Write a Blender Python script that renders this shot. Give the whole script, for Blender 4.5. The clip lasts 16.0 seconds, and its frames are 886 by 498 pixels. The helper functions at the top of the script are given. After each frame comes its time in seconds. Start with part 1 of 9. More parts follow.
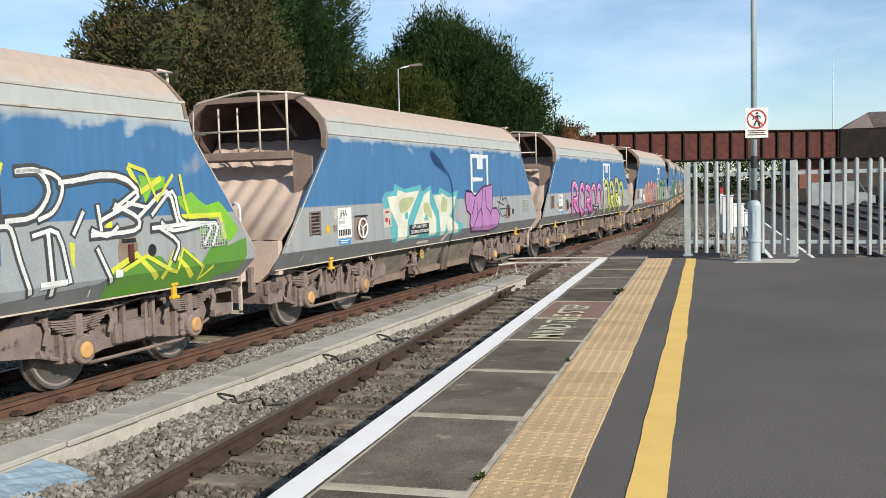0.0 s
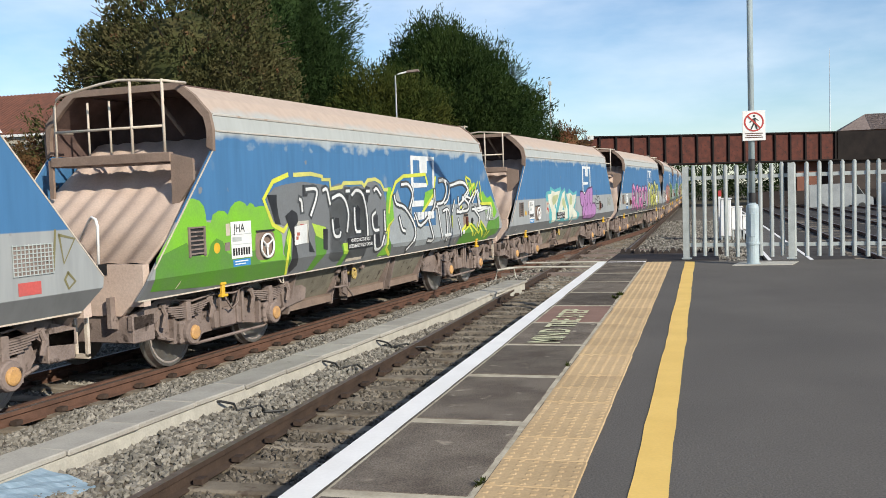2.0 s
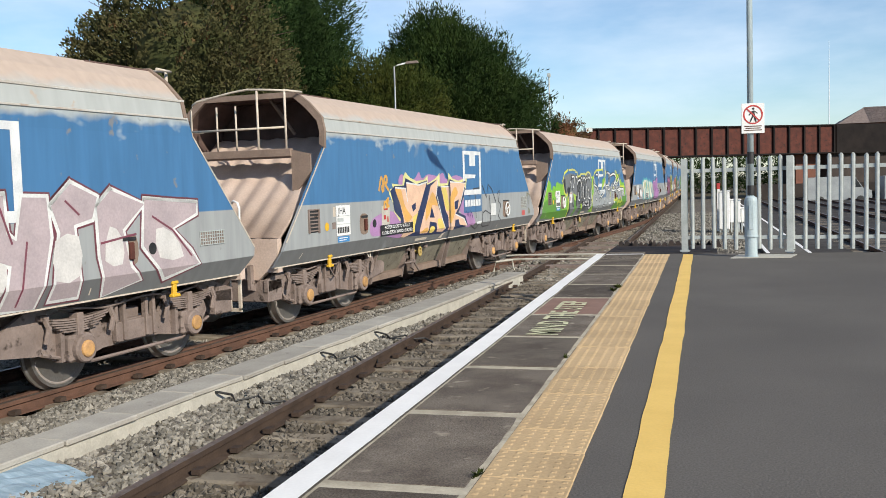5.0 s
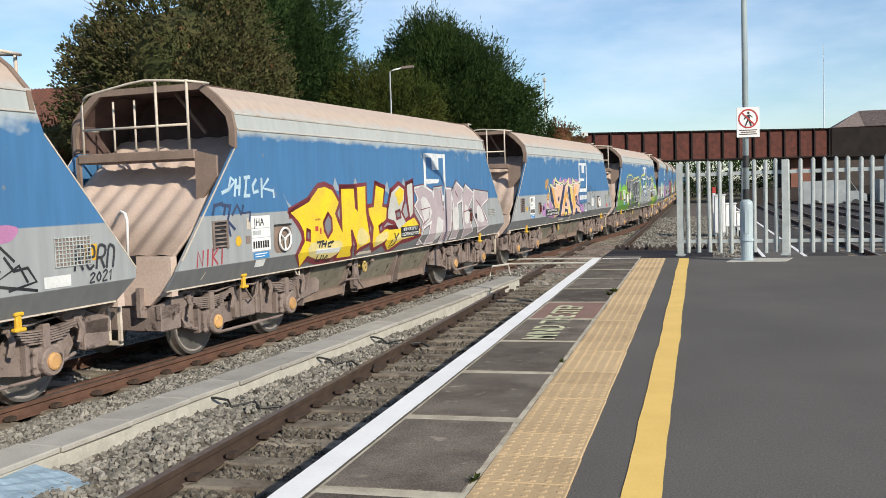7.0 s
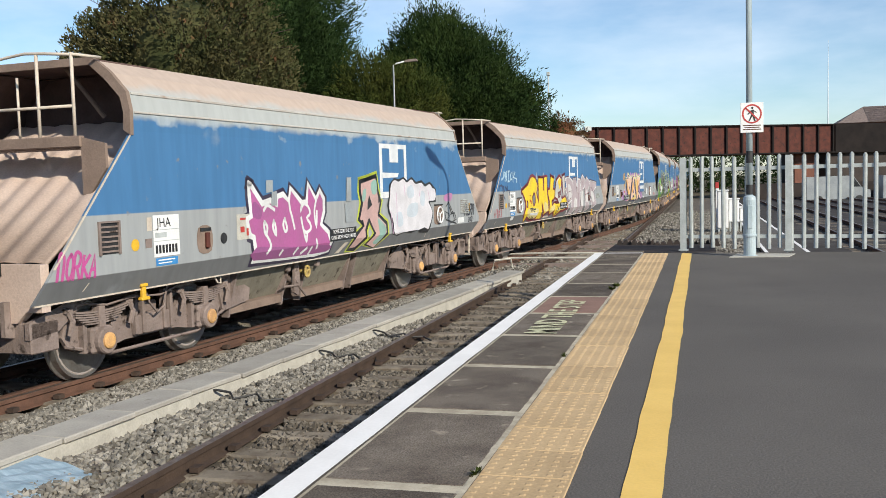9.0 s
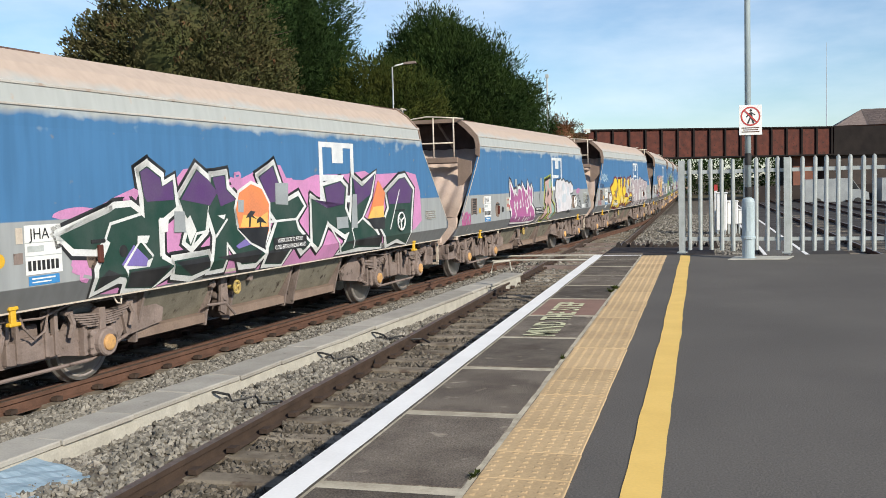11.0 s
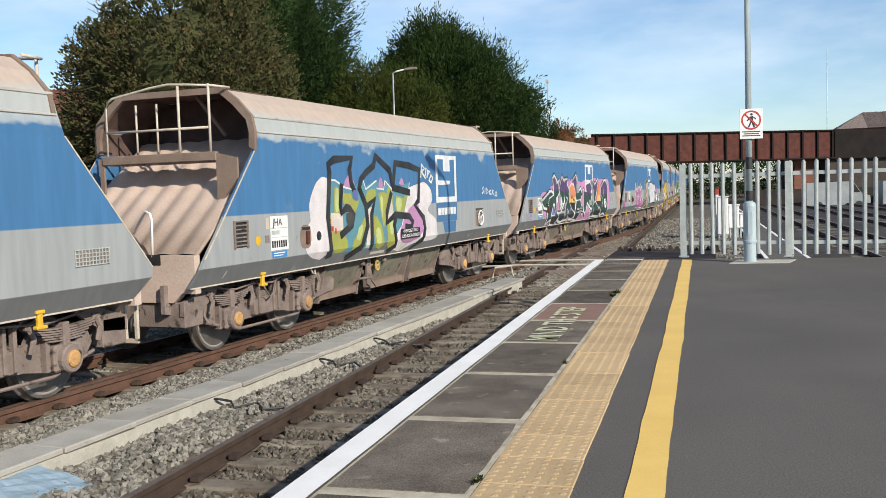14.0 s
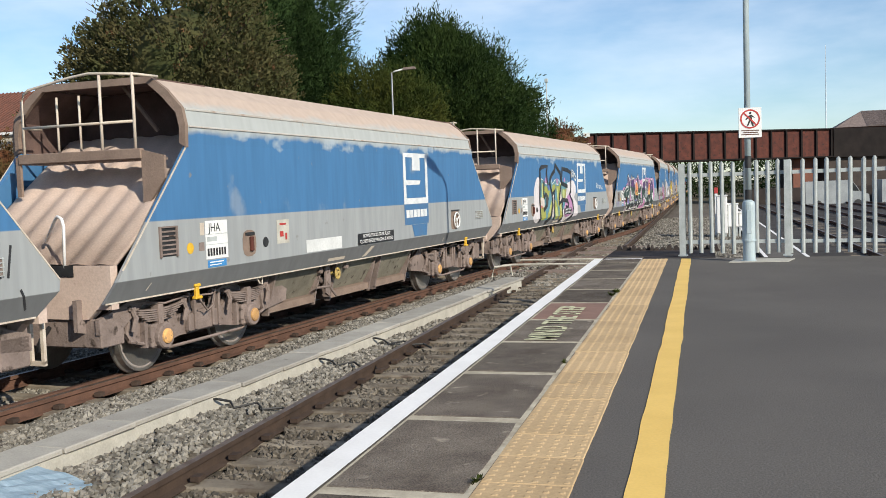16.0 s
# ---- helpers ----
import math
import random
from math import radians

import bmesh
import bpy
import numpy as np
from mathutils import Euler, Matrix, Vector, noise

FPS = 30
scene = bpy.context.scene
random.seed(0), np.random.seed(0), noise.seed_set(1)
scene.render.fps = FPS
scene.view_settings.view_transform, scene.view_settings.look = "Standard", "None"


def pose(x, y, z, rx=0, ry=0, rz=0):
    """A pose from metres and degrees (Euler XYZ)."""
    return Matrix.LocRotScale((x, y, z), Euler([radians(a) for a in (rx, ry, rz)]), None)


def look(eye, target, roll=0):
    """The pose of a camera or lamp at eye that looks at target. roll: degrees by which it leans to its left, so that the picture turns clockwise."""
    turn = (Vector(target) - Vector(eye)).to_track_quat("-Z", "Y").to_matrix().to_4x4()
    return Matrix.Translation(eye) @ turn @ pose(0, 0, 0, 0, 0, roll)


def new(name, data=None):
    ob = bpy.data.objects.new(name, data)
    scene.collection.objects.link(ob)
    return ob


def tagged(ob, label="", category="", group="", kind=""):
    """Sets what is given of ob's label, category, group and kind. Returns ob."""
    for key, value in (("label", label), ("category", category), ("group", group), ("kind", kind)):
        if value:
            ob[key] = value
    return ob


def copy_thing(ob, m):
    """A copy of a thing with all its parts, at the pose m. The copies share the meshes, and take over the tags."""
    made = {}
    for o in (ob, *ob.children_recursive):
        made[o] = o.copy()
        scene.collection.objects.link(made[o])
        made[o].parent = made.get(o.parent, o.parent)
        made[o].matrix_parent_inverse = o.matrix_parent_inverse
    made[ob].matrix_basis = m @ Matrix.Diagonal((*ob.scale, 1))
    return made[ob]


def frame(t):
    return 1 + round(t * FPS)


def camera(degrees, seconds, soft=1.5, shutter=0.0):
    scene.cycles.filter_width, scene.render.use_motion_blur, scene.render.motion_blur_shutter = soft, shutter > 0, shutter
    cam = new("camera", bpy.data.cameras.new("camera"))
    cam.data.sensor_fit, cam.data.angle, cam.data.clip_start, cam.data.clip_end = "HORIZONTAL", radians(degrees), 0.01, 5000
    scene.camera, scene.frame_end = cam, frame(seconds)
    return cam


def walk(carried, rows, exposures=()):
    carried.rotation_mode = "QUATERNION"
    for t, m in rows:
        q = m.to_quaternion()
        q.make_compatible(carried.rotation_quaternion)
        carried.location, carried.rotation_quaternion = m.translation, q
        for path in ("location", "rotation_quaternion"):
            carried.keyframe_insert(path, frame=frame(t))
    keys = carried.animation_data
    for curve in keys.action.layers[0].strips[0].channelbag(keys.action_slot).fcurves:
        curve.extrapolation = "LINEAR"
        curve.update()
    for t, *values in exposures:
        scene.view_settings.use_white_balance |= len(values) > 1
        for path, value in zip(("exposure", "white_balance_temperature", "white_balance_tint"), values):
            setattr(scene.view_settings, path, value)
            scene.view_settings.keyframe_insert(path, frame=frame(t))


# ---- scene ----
# ---- camera and its line ----
EYE = Vector((1.72, 0.0, 2.155))
cam = camera(49.88, 16.0, soft=0.75)
# seconds, turn to the left, tilt down, lean (degrees)
LOOKS = [
    (0.0, 15.472, 3.691, -1.378), (0.5, 15.475, 3.594, -1.676), (1.0, 15.383, 3.417, -2.017),
    (1.5, 15.296, 3.368, -1.978), (2.0, 15.387, 3.367, -1.883), (2.5, 15.434, 3.393, -1.739),
    (3.0, 15.499, 3.474, -1.712), (3.5, 15.471, 3.655, -1.705), (4.0, 15.448, 3.883, -1.599),
    (6.5, 15.075, 3.771, -1.869), (7.0, 15.064, 3.599, -1.828), (7.5, 15.114, 3.621, -1.762),
    (8.0, 15.148, 3.747, -1.544), (8.5, 15.217, 3.867, -1.51), (9.0, 15.232, 3.968, -1.526),
    (11.5, 15.118, 3.813, -1.515), (12.0, 15.106, 3.785, -1.694), (12.5, 15.096, 3.753, -1.558),
    (13.0, 15.057, 3.754, -1.653), (13.5, 15.126, 3.609, -1.726), (14.0, 15.233, 3.509, -1.802),
    (14.5, 15.253, 3.467, -1.826), (15.0, 15.242, 3.462, -1.777), (15.5, 15.183, 3.554, -1.843),
    (16.0, 15.186, 3.536, -1.941),
]


def aim(turn, tilt, lean):
    a, b = radians(turn), radians(tilt)
    return look(EYE, EYE + Vector((-math.sin(a) * math.cos(b), math.cos(a) * math.cos(b), -math.sin(b))), lean)


walk(cam, [(t, aim(a, b, c)) for t, a, b, c in LOOKS])

# ---- sky and sun ----
SUN_EL, SUN_FROM = radians(28.0), Vector((0.79, -0.61, 0)).normalized()
scene.view_settings.exposure = 0.0
world = bpy.data.worlds.new("sky")
scene.world = world
world.use_nodes = True
wn, wl = world.node_tree.nodes, world.node_tree.links
sky = wn.new("ShaderNodeTexSky")
sky.sky_type, sky.sun_disc, sky.sun_elevation = "NISHITA", False, SUN_EL
sky.sun_rotation = math.atan2(SUN_FROM.x, SUN_FROM.y)
sky.air_density, sky.dust_density, sky.ozone_density = 1.0, 0.2, 3.0
co = wn.new("ShaderNodeTexCoord")
mp = wn.new("ShaderNodeMapping")
mp.inputs["Scale"].default_value = (2.2, 2.2, 7.0)
cl = wn.new("ShaderNodeTexNoise")
cl.inputs["Scale"].default_value, cl.inputs["Detail"].default_value, cl.inputs["Roughness"].default_value = 1.6, 6, 0.55
cr = wn.new("ShaderNodeMapRange")
cr.inputs["From Min"].default_value, cr.inputs["From Max"].default_value = 0.44, 0.80
cr.inputs["To Max"].default_value = 0.55
cm = wn.new("ShaderNodeMix")
cm.data_type = "RGBA"
cm.inputs["B"].default_value = (8.4, 9.0, 9.8, 1)
wl.new(co.outputs["Generated"], mp.inputs["Vector"])
wl.new(mp.outputs[0], cl.inputs["Vector"])
wl.new(cl.outputs["Fac"], cr.inputs["Value"])
wl.new(cr.outputs[0], cm.inputs["Factor"])
tn = wn.new("ShaderNodeMix")
tn.data_type, tn.blend_type = "RGBA", "MULTIPLY"
tn.inputs["Factor"].default_value = 1.0
tn.inputs["B"].default_value = (0.91, 0.975, 1.04, 1)
wl.new(sky.outputs[0], tn.inputs["A"])
wl.new(tn.outputs["Result"], cm.inputs["A"])
wl.new(cm.outputs["Result"], wn["Background"].inputs["Color"])
wn["Background"].inputs["Strength"].default_value = 0.13
sun = new("sun", bpy.data.lights.new("sun", "SUN"))
sun.data.energy, sun.data.angle, sun.data.color = 5.1, radians(0.5), (1.0, 0.92, 0.77)
sun.matrix_world = look((0, 0, 0), -(SUN_FROM * math.cos(SUN_EL) + Vector((0, 0, math.sin(SUN_EL)))))

# ---- materials ----


def mat(name, c1, c2=None, rough=0.8, scale=6.0, fine=60.0, bump=0.15, metal=0.0, spots=None, stretch=(1, 1, 1), lo=0.35, hi=0.65, vary=0.0, spot_lo=0.6, grain=0.10):
    """Two colours mixed by a broad noise, a fine grain over both, an optional third colour in patches, and relief."""
    m = bpy.data.materials.new(name)
    m.use_nodes = True
    n, l = m.node_tree.nodes, m.node_tree.links
    bs = n["Principled BSDF"]
    tc = n.new("ShaderNodeTexCoord")
    ma = n.new("ShaderNodeMapping")
    ma.inputs["Scale"].default_value = stretch
    l.new(tc.outputs["Object"], ma.inputs["Vector"])
    if vary:
        oi = n.new("ShaderNodeObjectInfo")
        sc = n.new("ShaderNodeMath")
        sc.operation = "MULTIPLY"
        sc.inputs[1].default_value = 37.0
        l.new(oi.outputs["Random"], sc.inputs[0])
        l.new(sc.outputs[0], ma.inputs["Location"])

    def nz(s, d, a, b):
        t = n.new("ShaderNodeTexNoise")
        t.inputs["Scale"].default_value, t.inputs["Detail"].default_value = s, d
        r = n.new("ShaderNodeMapRange")
        r.inputs["From Min"].default_value, r.inputs["From Max"].default_value = a, b
        l.new(ma.outputs[0], t.inputs["Vector"])
        l.new(t.outputs["Fac"], r.inputs["Value"])
        return t, r

    def mixed(a, b, f, mode="MIX"):
        x = n.new("ShaderNodeMix")
        x.data_type, x.blend_type = "RGBA", mode
        for k, v in (("A", a), ("B", b), ("Factor", f)):
            if hasattr(v, "default_value"):
                l.new(v, x.inputs[k])
            else:
                x.inputs[k].default_value = v
        return x.outputs["Result"]

    _, r1 = nz(scale, 5, lo, hi)
    t2, r2 = nz(fine, 4, 0.3, 0.7)
    col = mixed((*c1, 1), (*(c2 or [v * 0.75 for v in c1]), 1), r1.outputs[0])
    g = n.new("ShaderNodeMapRange")
    g.inputs["To Min"].default_value, g.inputs["To Max"].default_value = 1 - grain, 1 + grain * 0.6
    l.new(r2.outputs[0], g.inputs["Value"])
    cc = n.new("ShaderNodeCombineColor")
    for k in range(3):
        l.new(g.outputs[0], cc.inputs[k])
    col = mixed(col, cc.outputs[0], 1.0, "MULTIPLY")
    if spots:
        _, r3 = nz(scale * 2.3, 7, spot_lo, spot_lo + 0.1)
        col = mixed(col, (*spots, 1), r3.outputs[0])
    if vary:
        vm = n.new("ShaderNodeMapRange")
        vm.inputs["To Min"].default_value, vm.inputs["To Max"].default_value = 1 - vary, 1 + vary
        l.new(oi.outputs["Random"], vm.inputs["Value"])
        vc = n.new("ShaderNodeCombineColor")
        for k in range(3):
            l.new(vm.outputs[0], vc.inputs[k])
        col = mixed(col, vc.outputs[0], 1.0, "MULTIPLY")
    l.new(col, bs.inputs["Base Color"])
    bs.inputs["Roughness"].default_value, bs.inputs["Metallic"].default_value = rough, metal
    if rough > 0.84:
        bs.inputs["Specular IOR Level"].default_value = 0.15
    if bump:
        b = n.new("ShaderNodeBump")
        b.inputs["Strength"].default_value, b.inputs["Distance"].default_value = bump, 0.02
        l.new(t2.outputs["Fac"], b.inputs["Height"])
        l.new(b.outputs[0], bs.inputs["Normal"])
    return m


def banded(name, levels, soft=0.04, rough=0.55, wave=0.035, speck=(0.22, 0.21, 0.20), speck_lo=0.68, streak=0.10, faded=None):
    """Paint in bands by height: levels is ((z, colour), ...) from the bottom up; the borders are brushed and worn, with runs of dirt."""
    m = bpy.data.materials.new(name)
    m.use_nodes = True
    n, l = m.node_tree.nodes, m.node_tree.links
    bs = n["Principled BSDF"]
    tc, oi, sx = n.new("ShaderNodeTexCoord"), n.new("ShaderNodeObjectInfo"), n.new("ShaderNodeSeparateXYZ")
    add = n.new("ShaderNodeVectorMath")
    rnd = n.new("ShaderNodeMath")
    rnd.operation, rnd.inputs[1].default_value = "MULTIPLY", 53.0
    l.new(oi.outputs["Random"], rnd.inputs[0])
    l.new(tc.outputs["Object"], sx.inputs[0])
    l.new(tc.outputs["Object"], add.inputs[0])
    l.new(rnd.outputs[0], add.inputs[1])

    def nz(s, d, vec):
        t = n.new("ShaderNodeTexNoise")
        t.inputs["Scale"].default_value, t.inputs["Detail"].default_value = s, d
        l.new(vec, t.inputs["Vector"])
        return t.outputs["Fac"]

    def rng(v, a, b, c, d):
        r = n.new("ShaderNodeMapRange")
        for k, x in (("From Min", a), ("From Max", b), ("To Min", c), ("To Max", d)):
            r.inputs[k].default_value = x
        l.new(v, r.inputs["Value"])
        return r.outputs[0]

    def mixed(a, b, f, mode="MIX"):
        x = n.new("ShaderNodeMix")
        x.data_type, x.blend_type = "RGBA", mode
        for k, v in (("A", a), ("B", b), ("Factor", f)):
            if hasattr(v, "default_value"):
                l.new(v, x.inputs[k])
            else:
                x.inputs[k].default_value = v
        return x.outputs["Result"]

    wob = rng(nz(2.6, 4, add.outputs[0]), 0.3, 0.7, -wave, wave)
    zz = n.new("ShaderNodeMath")
    l.new(sx.outputs["Z"], zz.inputs[0])
    l.new(wob, zz.inputs[1])
    col = (*levels[0][1], 1)
    for z, c in levels[1:]:
        s = soft if not isinstance(c[0], tuple) else c[1]
        c = c if not isinstance(c[0], tuple) else c[0]
        src = zz.outputs[0] if s > 0.01 else sx.outputs["Z"]
        col = mixed(col, (*c, 1), rng(src, z - s, z + s, 0, 1))
    if faded:
        # sun-bleached, dust-washed patches that thicken towards the top edge
        mf = n.new("ShaderNodeMapping")
        mf.inputs["Scale"].default_value = (1, 1.3, 2.2)
        l.new(add.outputs[0], mf.inputs["Vector"])
        up = n.new("ShaderNodeMath")
        l.new(rng(sx.outputs["Z"], faded[0], faded[1], 0, 0.42), up.inputs[0])
        l.new(nz(1.5, 3, mf.outputs[0]), up.inputs[1])
        lim = n.new("ShaderNodeMath")
        lim.operation = "MULTIPLY"
        l.new(rng(up.outputs[0], 0.83, 0.95, 0, 0.8), lim.inputs[0])
        l.new(rng(sx.outputs["Z"], faded[0] - 0.05, faded[0] + 0.1, 0, 1), lim.inputs[1])
        col = mixed(col, (*faded[2], 1), lim.outputs[0])
        # pale scuffs and grey primer blotches low on the panel
        col = mixed(col, (0.34, 0.365, 0.38, 1), rng(nz(1.1, 6, add.outputs[0]), 0.66, 0.74, 0, 0.4))
    ms = n.new("ShaderNodeMapping")
    ms.inputs["Scale"].default_value = (4, 4, 0.5)
    l.new(add.outputs[0], ms.inputs["Vector"])
    st = rng(nz(2.0, 5, ms.outputs[0]), 0.35, 0.7, 1.08, 1 - streak)
    cc = n.new("ShaderNodeCombineColor")
    for k in range(3):
        l.new(st, cc.inputs[k])
    col = mixed(col, cc.outputs[0], 1.0, "MULTIPLY")
    col = mixed(col, (*speck, 1), rng(nz(5.0, 9, add.outputs[0]), speck_lo, speck_lo + 0.06, 0, 0.8))
    l.new(col, bs.inputs["Base Color"])
    bs.inputs["Roughness"].default_value = rough
    b = n.new("ShaderNodeBump")
    b.inputs["Strength"].default_value, b.inputs["Distance"].default_value = 0.12, 0.02
    l.new(nz(3.0, 3, add.outputs[0]), b.inputs["Height"])
    l.new(b.outputs[0], bs.inputs["Normal"])
    return m


BLUE, GREY, DUST = (0.055, 0.165, 0.335), (0.31, 0.325, 0.33), (0.44, 0.35, 0.29)
M = {
    "asphalt": mat("asphalt", (0.118, 0.108, 0.098), (0.142, 0.130, 0.117), 0.92, 0.7, 90, 0.35, spots=(0.172, 0.158, 0.142), spot_lo=0.70, grain=0.22),
    "slab": mat("slab", (0.122, 0.099, 0.079), (0.20, 0.168, 0.135), 0.95, 3.4, 110, 0.6, spots=(0.33, 0.285, 0.22), vary=0.25, spot_lo=0.64, grain=0.45),
    "joint": mat("joint", (0.56, 0.50, 0.385), (0.38, 0.33, 0.25), 0.95, 9, 80, 0.3),
    "tactile": mat("tactile", (0.58, 0.415, 0.235), (0.50, 0.355, 0.20), 0.85, 3, 70, 0.2, spots=(0.38, 0.285, 0.18), vary=0.10, spot_lo=0.66),
    "white_line": mat("white_line", (0.87, 0.85, 0.82), (0.81, 0.79, 0.76), 0.9, 4, 60, 0.0, spots=(0.62, 0.6, 0.56), spot_lo=0.74, grain=0.03),
    "yellow_line": mat("yellow_line", (0.86, 0.57, 0.15), (0.80, 0.52, 0.13), 0.7, 4, 60, 0.08, spots=(0.70, 0.46, 0.14), spot_lo=0.72, grain=0.04),
    "stencil": mat("stencil", (0.70, 0.69, 0.45), (0.55, 0.53, 0.34), 0.85, 14, 90, 0.2),
    "yard": mat("yard", (0.045, 0.040, 0.037), (0.085, 0.077, 0.072), 0.95, 0.8, 12, 0.8, spots=(0.05, 0.043, 0.04), spot_lo=0.55),
    "ballast": mat("ballast", (0.115, 0.097, 0.078), (0.18, 0.157, 0.13), 0.95, 3.0, 30, 1.0, spots=(0.10, 0.09, 0.085), spot_lo=0.55),
    "stone": mat("stone", (0.178, 0.166, 0.143), (0.285, 0.265, 0.23), 0.9, 2.4, 14, 0.3, lo=0.3, hi=0.7, spots=(0.11, 0.095, 0.085), spot_lo=0.62),
    "stone_soiled": mat("stone_soiled", (0.105, 0.090, 0.073), (0.175, 0.155, 0.128), 0.9, 2.4, 14, 0.3, lo=0.3, hi=0.7, spots=(0.07, 0.058, 0.05), spot_lo=0.58),
    "rail": mat("rail", (0.150, 0.082, 0.058), (0.105, 0.060, 0.044), 0.85, 5, 60, 0.3),
    "rail_dark": mat("rail_dark", (0.080, 0.056, 0.044), (0.055, 0.040, 0.033), 0.85, 5, 60, 0.3),
    "railhead": mat("railhead", (0.20, 0.16, 0.14), (0.13, 0.09, 0.07), 0.45, 9, 60, 0.1, metal=0.4),
    "sleeper": mat("sleeper", (0.29, 0.25, 0.195), (0.13, 0.105, 0.08), 0.95, 3, 50, 0.4, spots=(0.12, 0.09, 0.07), vary=0.15),
    "concrete": mat("concrete", (0.42, 0.40, 0.355), (0.35, 0.33, 0.295), 0.92, 3, 50, 0.3, spots=(0.22, 0.20, 0.18), vary=0.12, spot_lo=0.66),
    "pale_conc": mat("pale_conc", (0.52, 0.50, 0.44), (0.42, 0.40, 0.35), 0.9, 5, 50, 0.25),
    "galv": mat("galv", (0.50, 0.53, 0.52), (0.40, 0.43, 0.42), 0.55, 6, 50, 0.05, metal=0.1),
    "pole": mat("pole", (0.44, 0.52, 0.55), (0.37, 0.45, 0.48), 0.5, 3, 50, 0.05),
    "white": mat("white", (0.80, 0.80, 0.79), (0.73, 0.73, 0.72), 0.55, 6, 60, 0.05),
    "logo": mat("logo", (0.74, 0.75, 0.75), (0.60, 0.62, 0.64), 0.55, 5, 60, 0.05),
    "offwhite": mat("offwhite", (0.62, 0.55, 0.46), (0.50, 0.42, 0.34), 0.6, 8, 60, 0.1),
    "seam": mat("seam", (0.50, 0.49, 0.46), (0.42, 0.38, 0.34), 0.8, 2.0, 50, 0.1, spots=(0.36, 0.29, 0.24), spot_lo=0.58),
    "black": mat("black", (0.014, 0.014, 0.016), (0.03, 0.03, 0.03), 0.6, 8, 60, 0.1),
    "red": mat("red", (0.48, 0.05, 0.04), (0.40, 0.04, 0.04), 0.6, 8, 60, 0.05),
    "dirt": mat("dirt", (0.185, 0.145, 0.128), (0.265, 0.21, 0.188), 0.9, 3.0, 30, 0.4, spots=(0.055, 0.042, 0.036), spot_lo=0.6),
    "dusty": mat("dusty", (0.59, 0.465, 0.395), (0.53, 0.41, 0.345), 0.95, 3.0, 40, 0.15, spots=(0.33, 0.245, 0.20), spot_lo=0.70),
    "dust_brown": mat("dust_brown", (0.27, 0.20, 0.16), (0.21, 0.155, 0.125), 0.95, 3.0, 40, 0.25),
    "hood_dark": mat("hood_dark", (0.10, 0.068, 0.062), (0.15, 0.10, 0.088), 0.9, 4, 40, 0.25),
    "chute": mat("chute", (0.26, 0.24, 0.19), (0.17, 0.152, 0.12), 0.9, 2.5, 30, 0.3, spots=(0.075, 0.06, 0.05)),
    "load": mat("load", (0.52, 0.385, 0.32), (0.44, 0.32, 0.265), 0.97, 2.5, 26, 0.9),
    "wheel": mat("wheel", (0.27, 0.235, 0.215), (0.34, 0.30, 0.28), 0.7, 6, 40, 0.2),
    "tread": mat("tread", (0.42, 0.40, 0.38), (0.34, 0.32, 0.30), 0.35, 6, 40, 0.05, metal=0.8),
    "cap_orange": mat("cap_orange", (0.60, 0.34, 0.12), (0.46, 0.26, 0.12), 0.7, 9, 60, 0.2, spots=(0.28, 0.17, 0.09), spot_lo=0.62, vary=0.25),
    "lug_yellow": mat("lug_yellow", (0.75, 0.45, 0.03), (0.62, 0.36, 0.03), 0.6, 8, 60, 0.1),
    "lug_worn": mat("lug_worn", (0.52, 0.38, 0.10), (0.36, 0.26, 0.10), 0.8, 14, 60, 0.2, spots=(0.20, 0.15, 0.11), spot_lo=0.56),
    "girder": mat("girder", (0.120, 0.042, 0.032), (0.075, 0.031, 0.026), 0.85, 1.6, 20, 0.3, spots=(0.045, 0.028, 0.026), spot_lo=0.57),
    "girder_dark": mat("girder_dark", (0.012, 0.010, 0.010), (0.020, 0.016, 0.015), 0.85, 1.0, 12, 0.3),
    "brick": mat("brick", (0.20, 0.085, 0.06), (0.14, 0.07, 0.055), 0.9, 1.2, 14, 0.4),
    "van_grey": mat("van_grey", (0.33, 0.35, 0.36), (0.25, 0.27, 0.28), 0.5, 1, 10, 0.0),
    "mast_pale": mat("mast_pale", (0.62, 0.68, 0.74), (0.58, 0.64, 0.70), 0.9, 1, 10, 0.0),
    "soot": mat("soot", (0.045, 0.038, 0.036), (0.065, 0.052, 0.047), 0.95, 1.2, 14, 0.4),
    "tile_roof": mat("tile_roof", (0.19, 0.085, 0.062), (0.13, 0.066, 0.052), 0.9, 2.0, 20, 0.4),
    "render_wall": mat("render_wall", (0.50, 0.47, 0.42), (0.42, 0.39, 0.34), 0.9, 1.0, 20, 0.2),
    "bark": mat("bark", (0.10, 0.075, 0.055), (0.065, 0.05, 0.04), 0.95, 4, 30, 0.6),
    "earth": mat("earth", (0.115, 0.085, 0.06), (0.085, 0.085, 0.045), 0.97, 0.5, 8, 0.6, spots=(0.16, 0.11, 0.075), spot_lo=0.58),
    "hawthorn": mat("hawthorn", (0.050, 0.060, 0.022), (0.088, 0.078, 0.034), 0.9, 0.55, 4, 0.0, spots=(0.15, 0.075, 0.04), spot_lo=0.63),
    "yew": mat("yew", (0.017, 0.036, 0.010), (0.028, 0.052, 0.014), 0.9, 0.5, 4, 0.0),
    "cypress": mat("cypress", (0.016, 0.034, 0.008), (0.030, 0.050, 0.011), 0.9, 0.5, 4, 0.0),
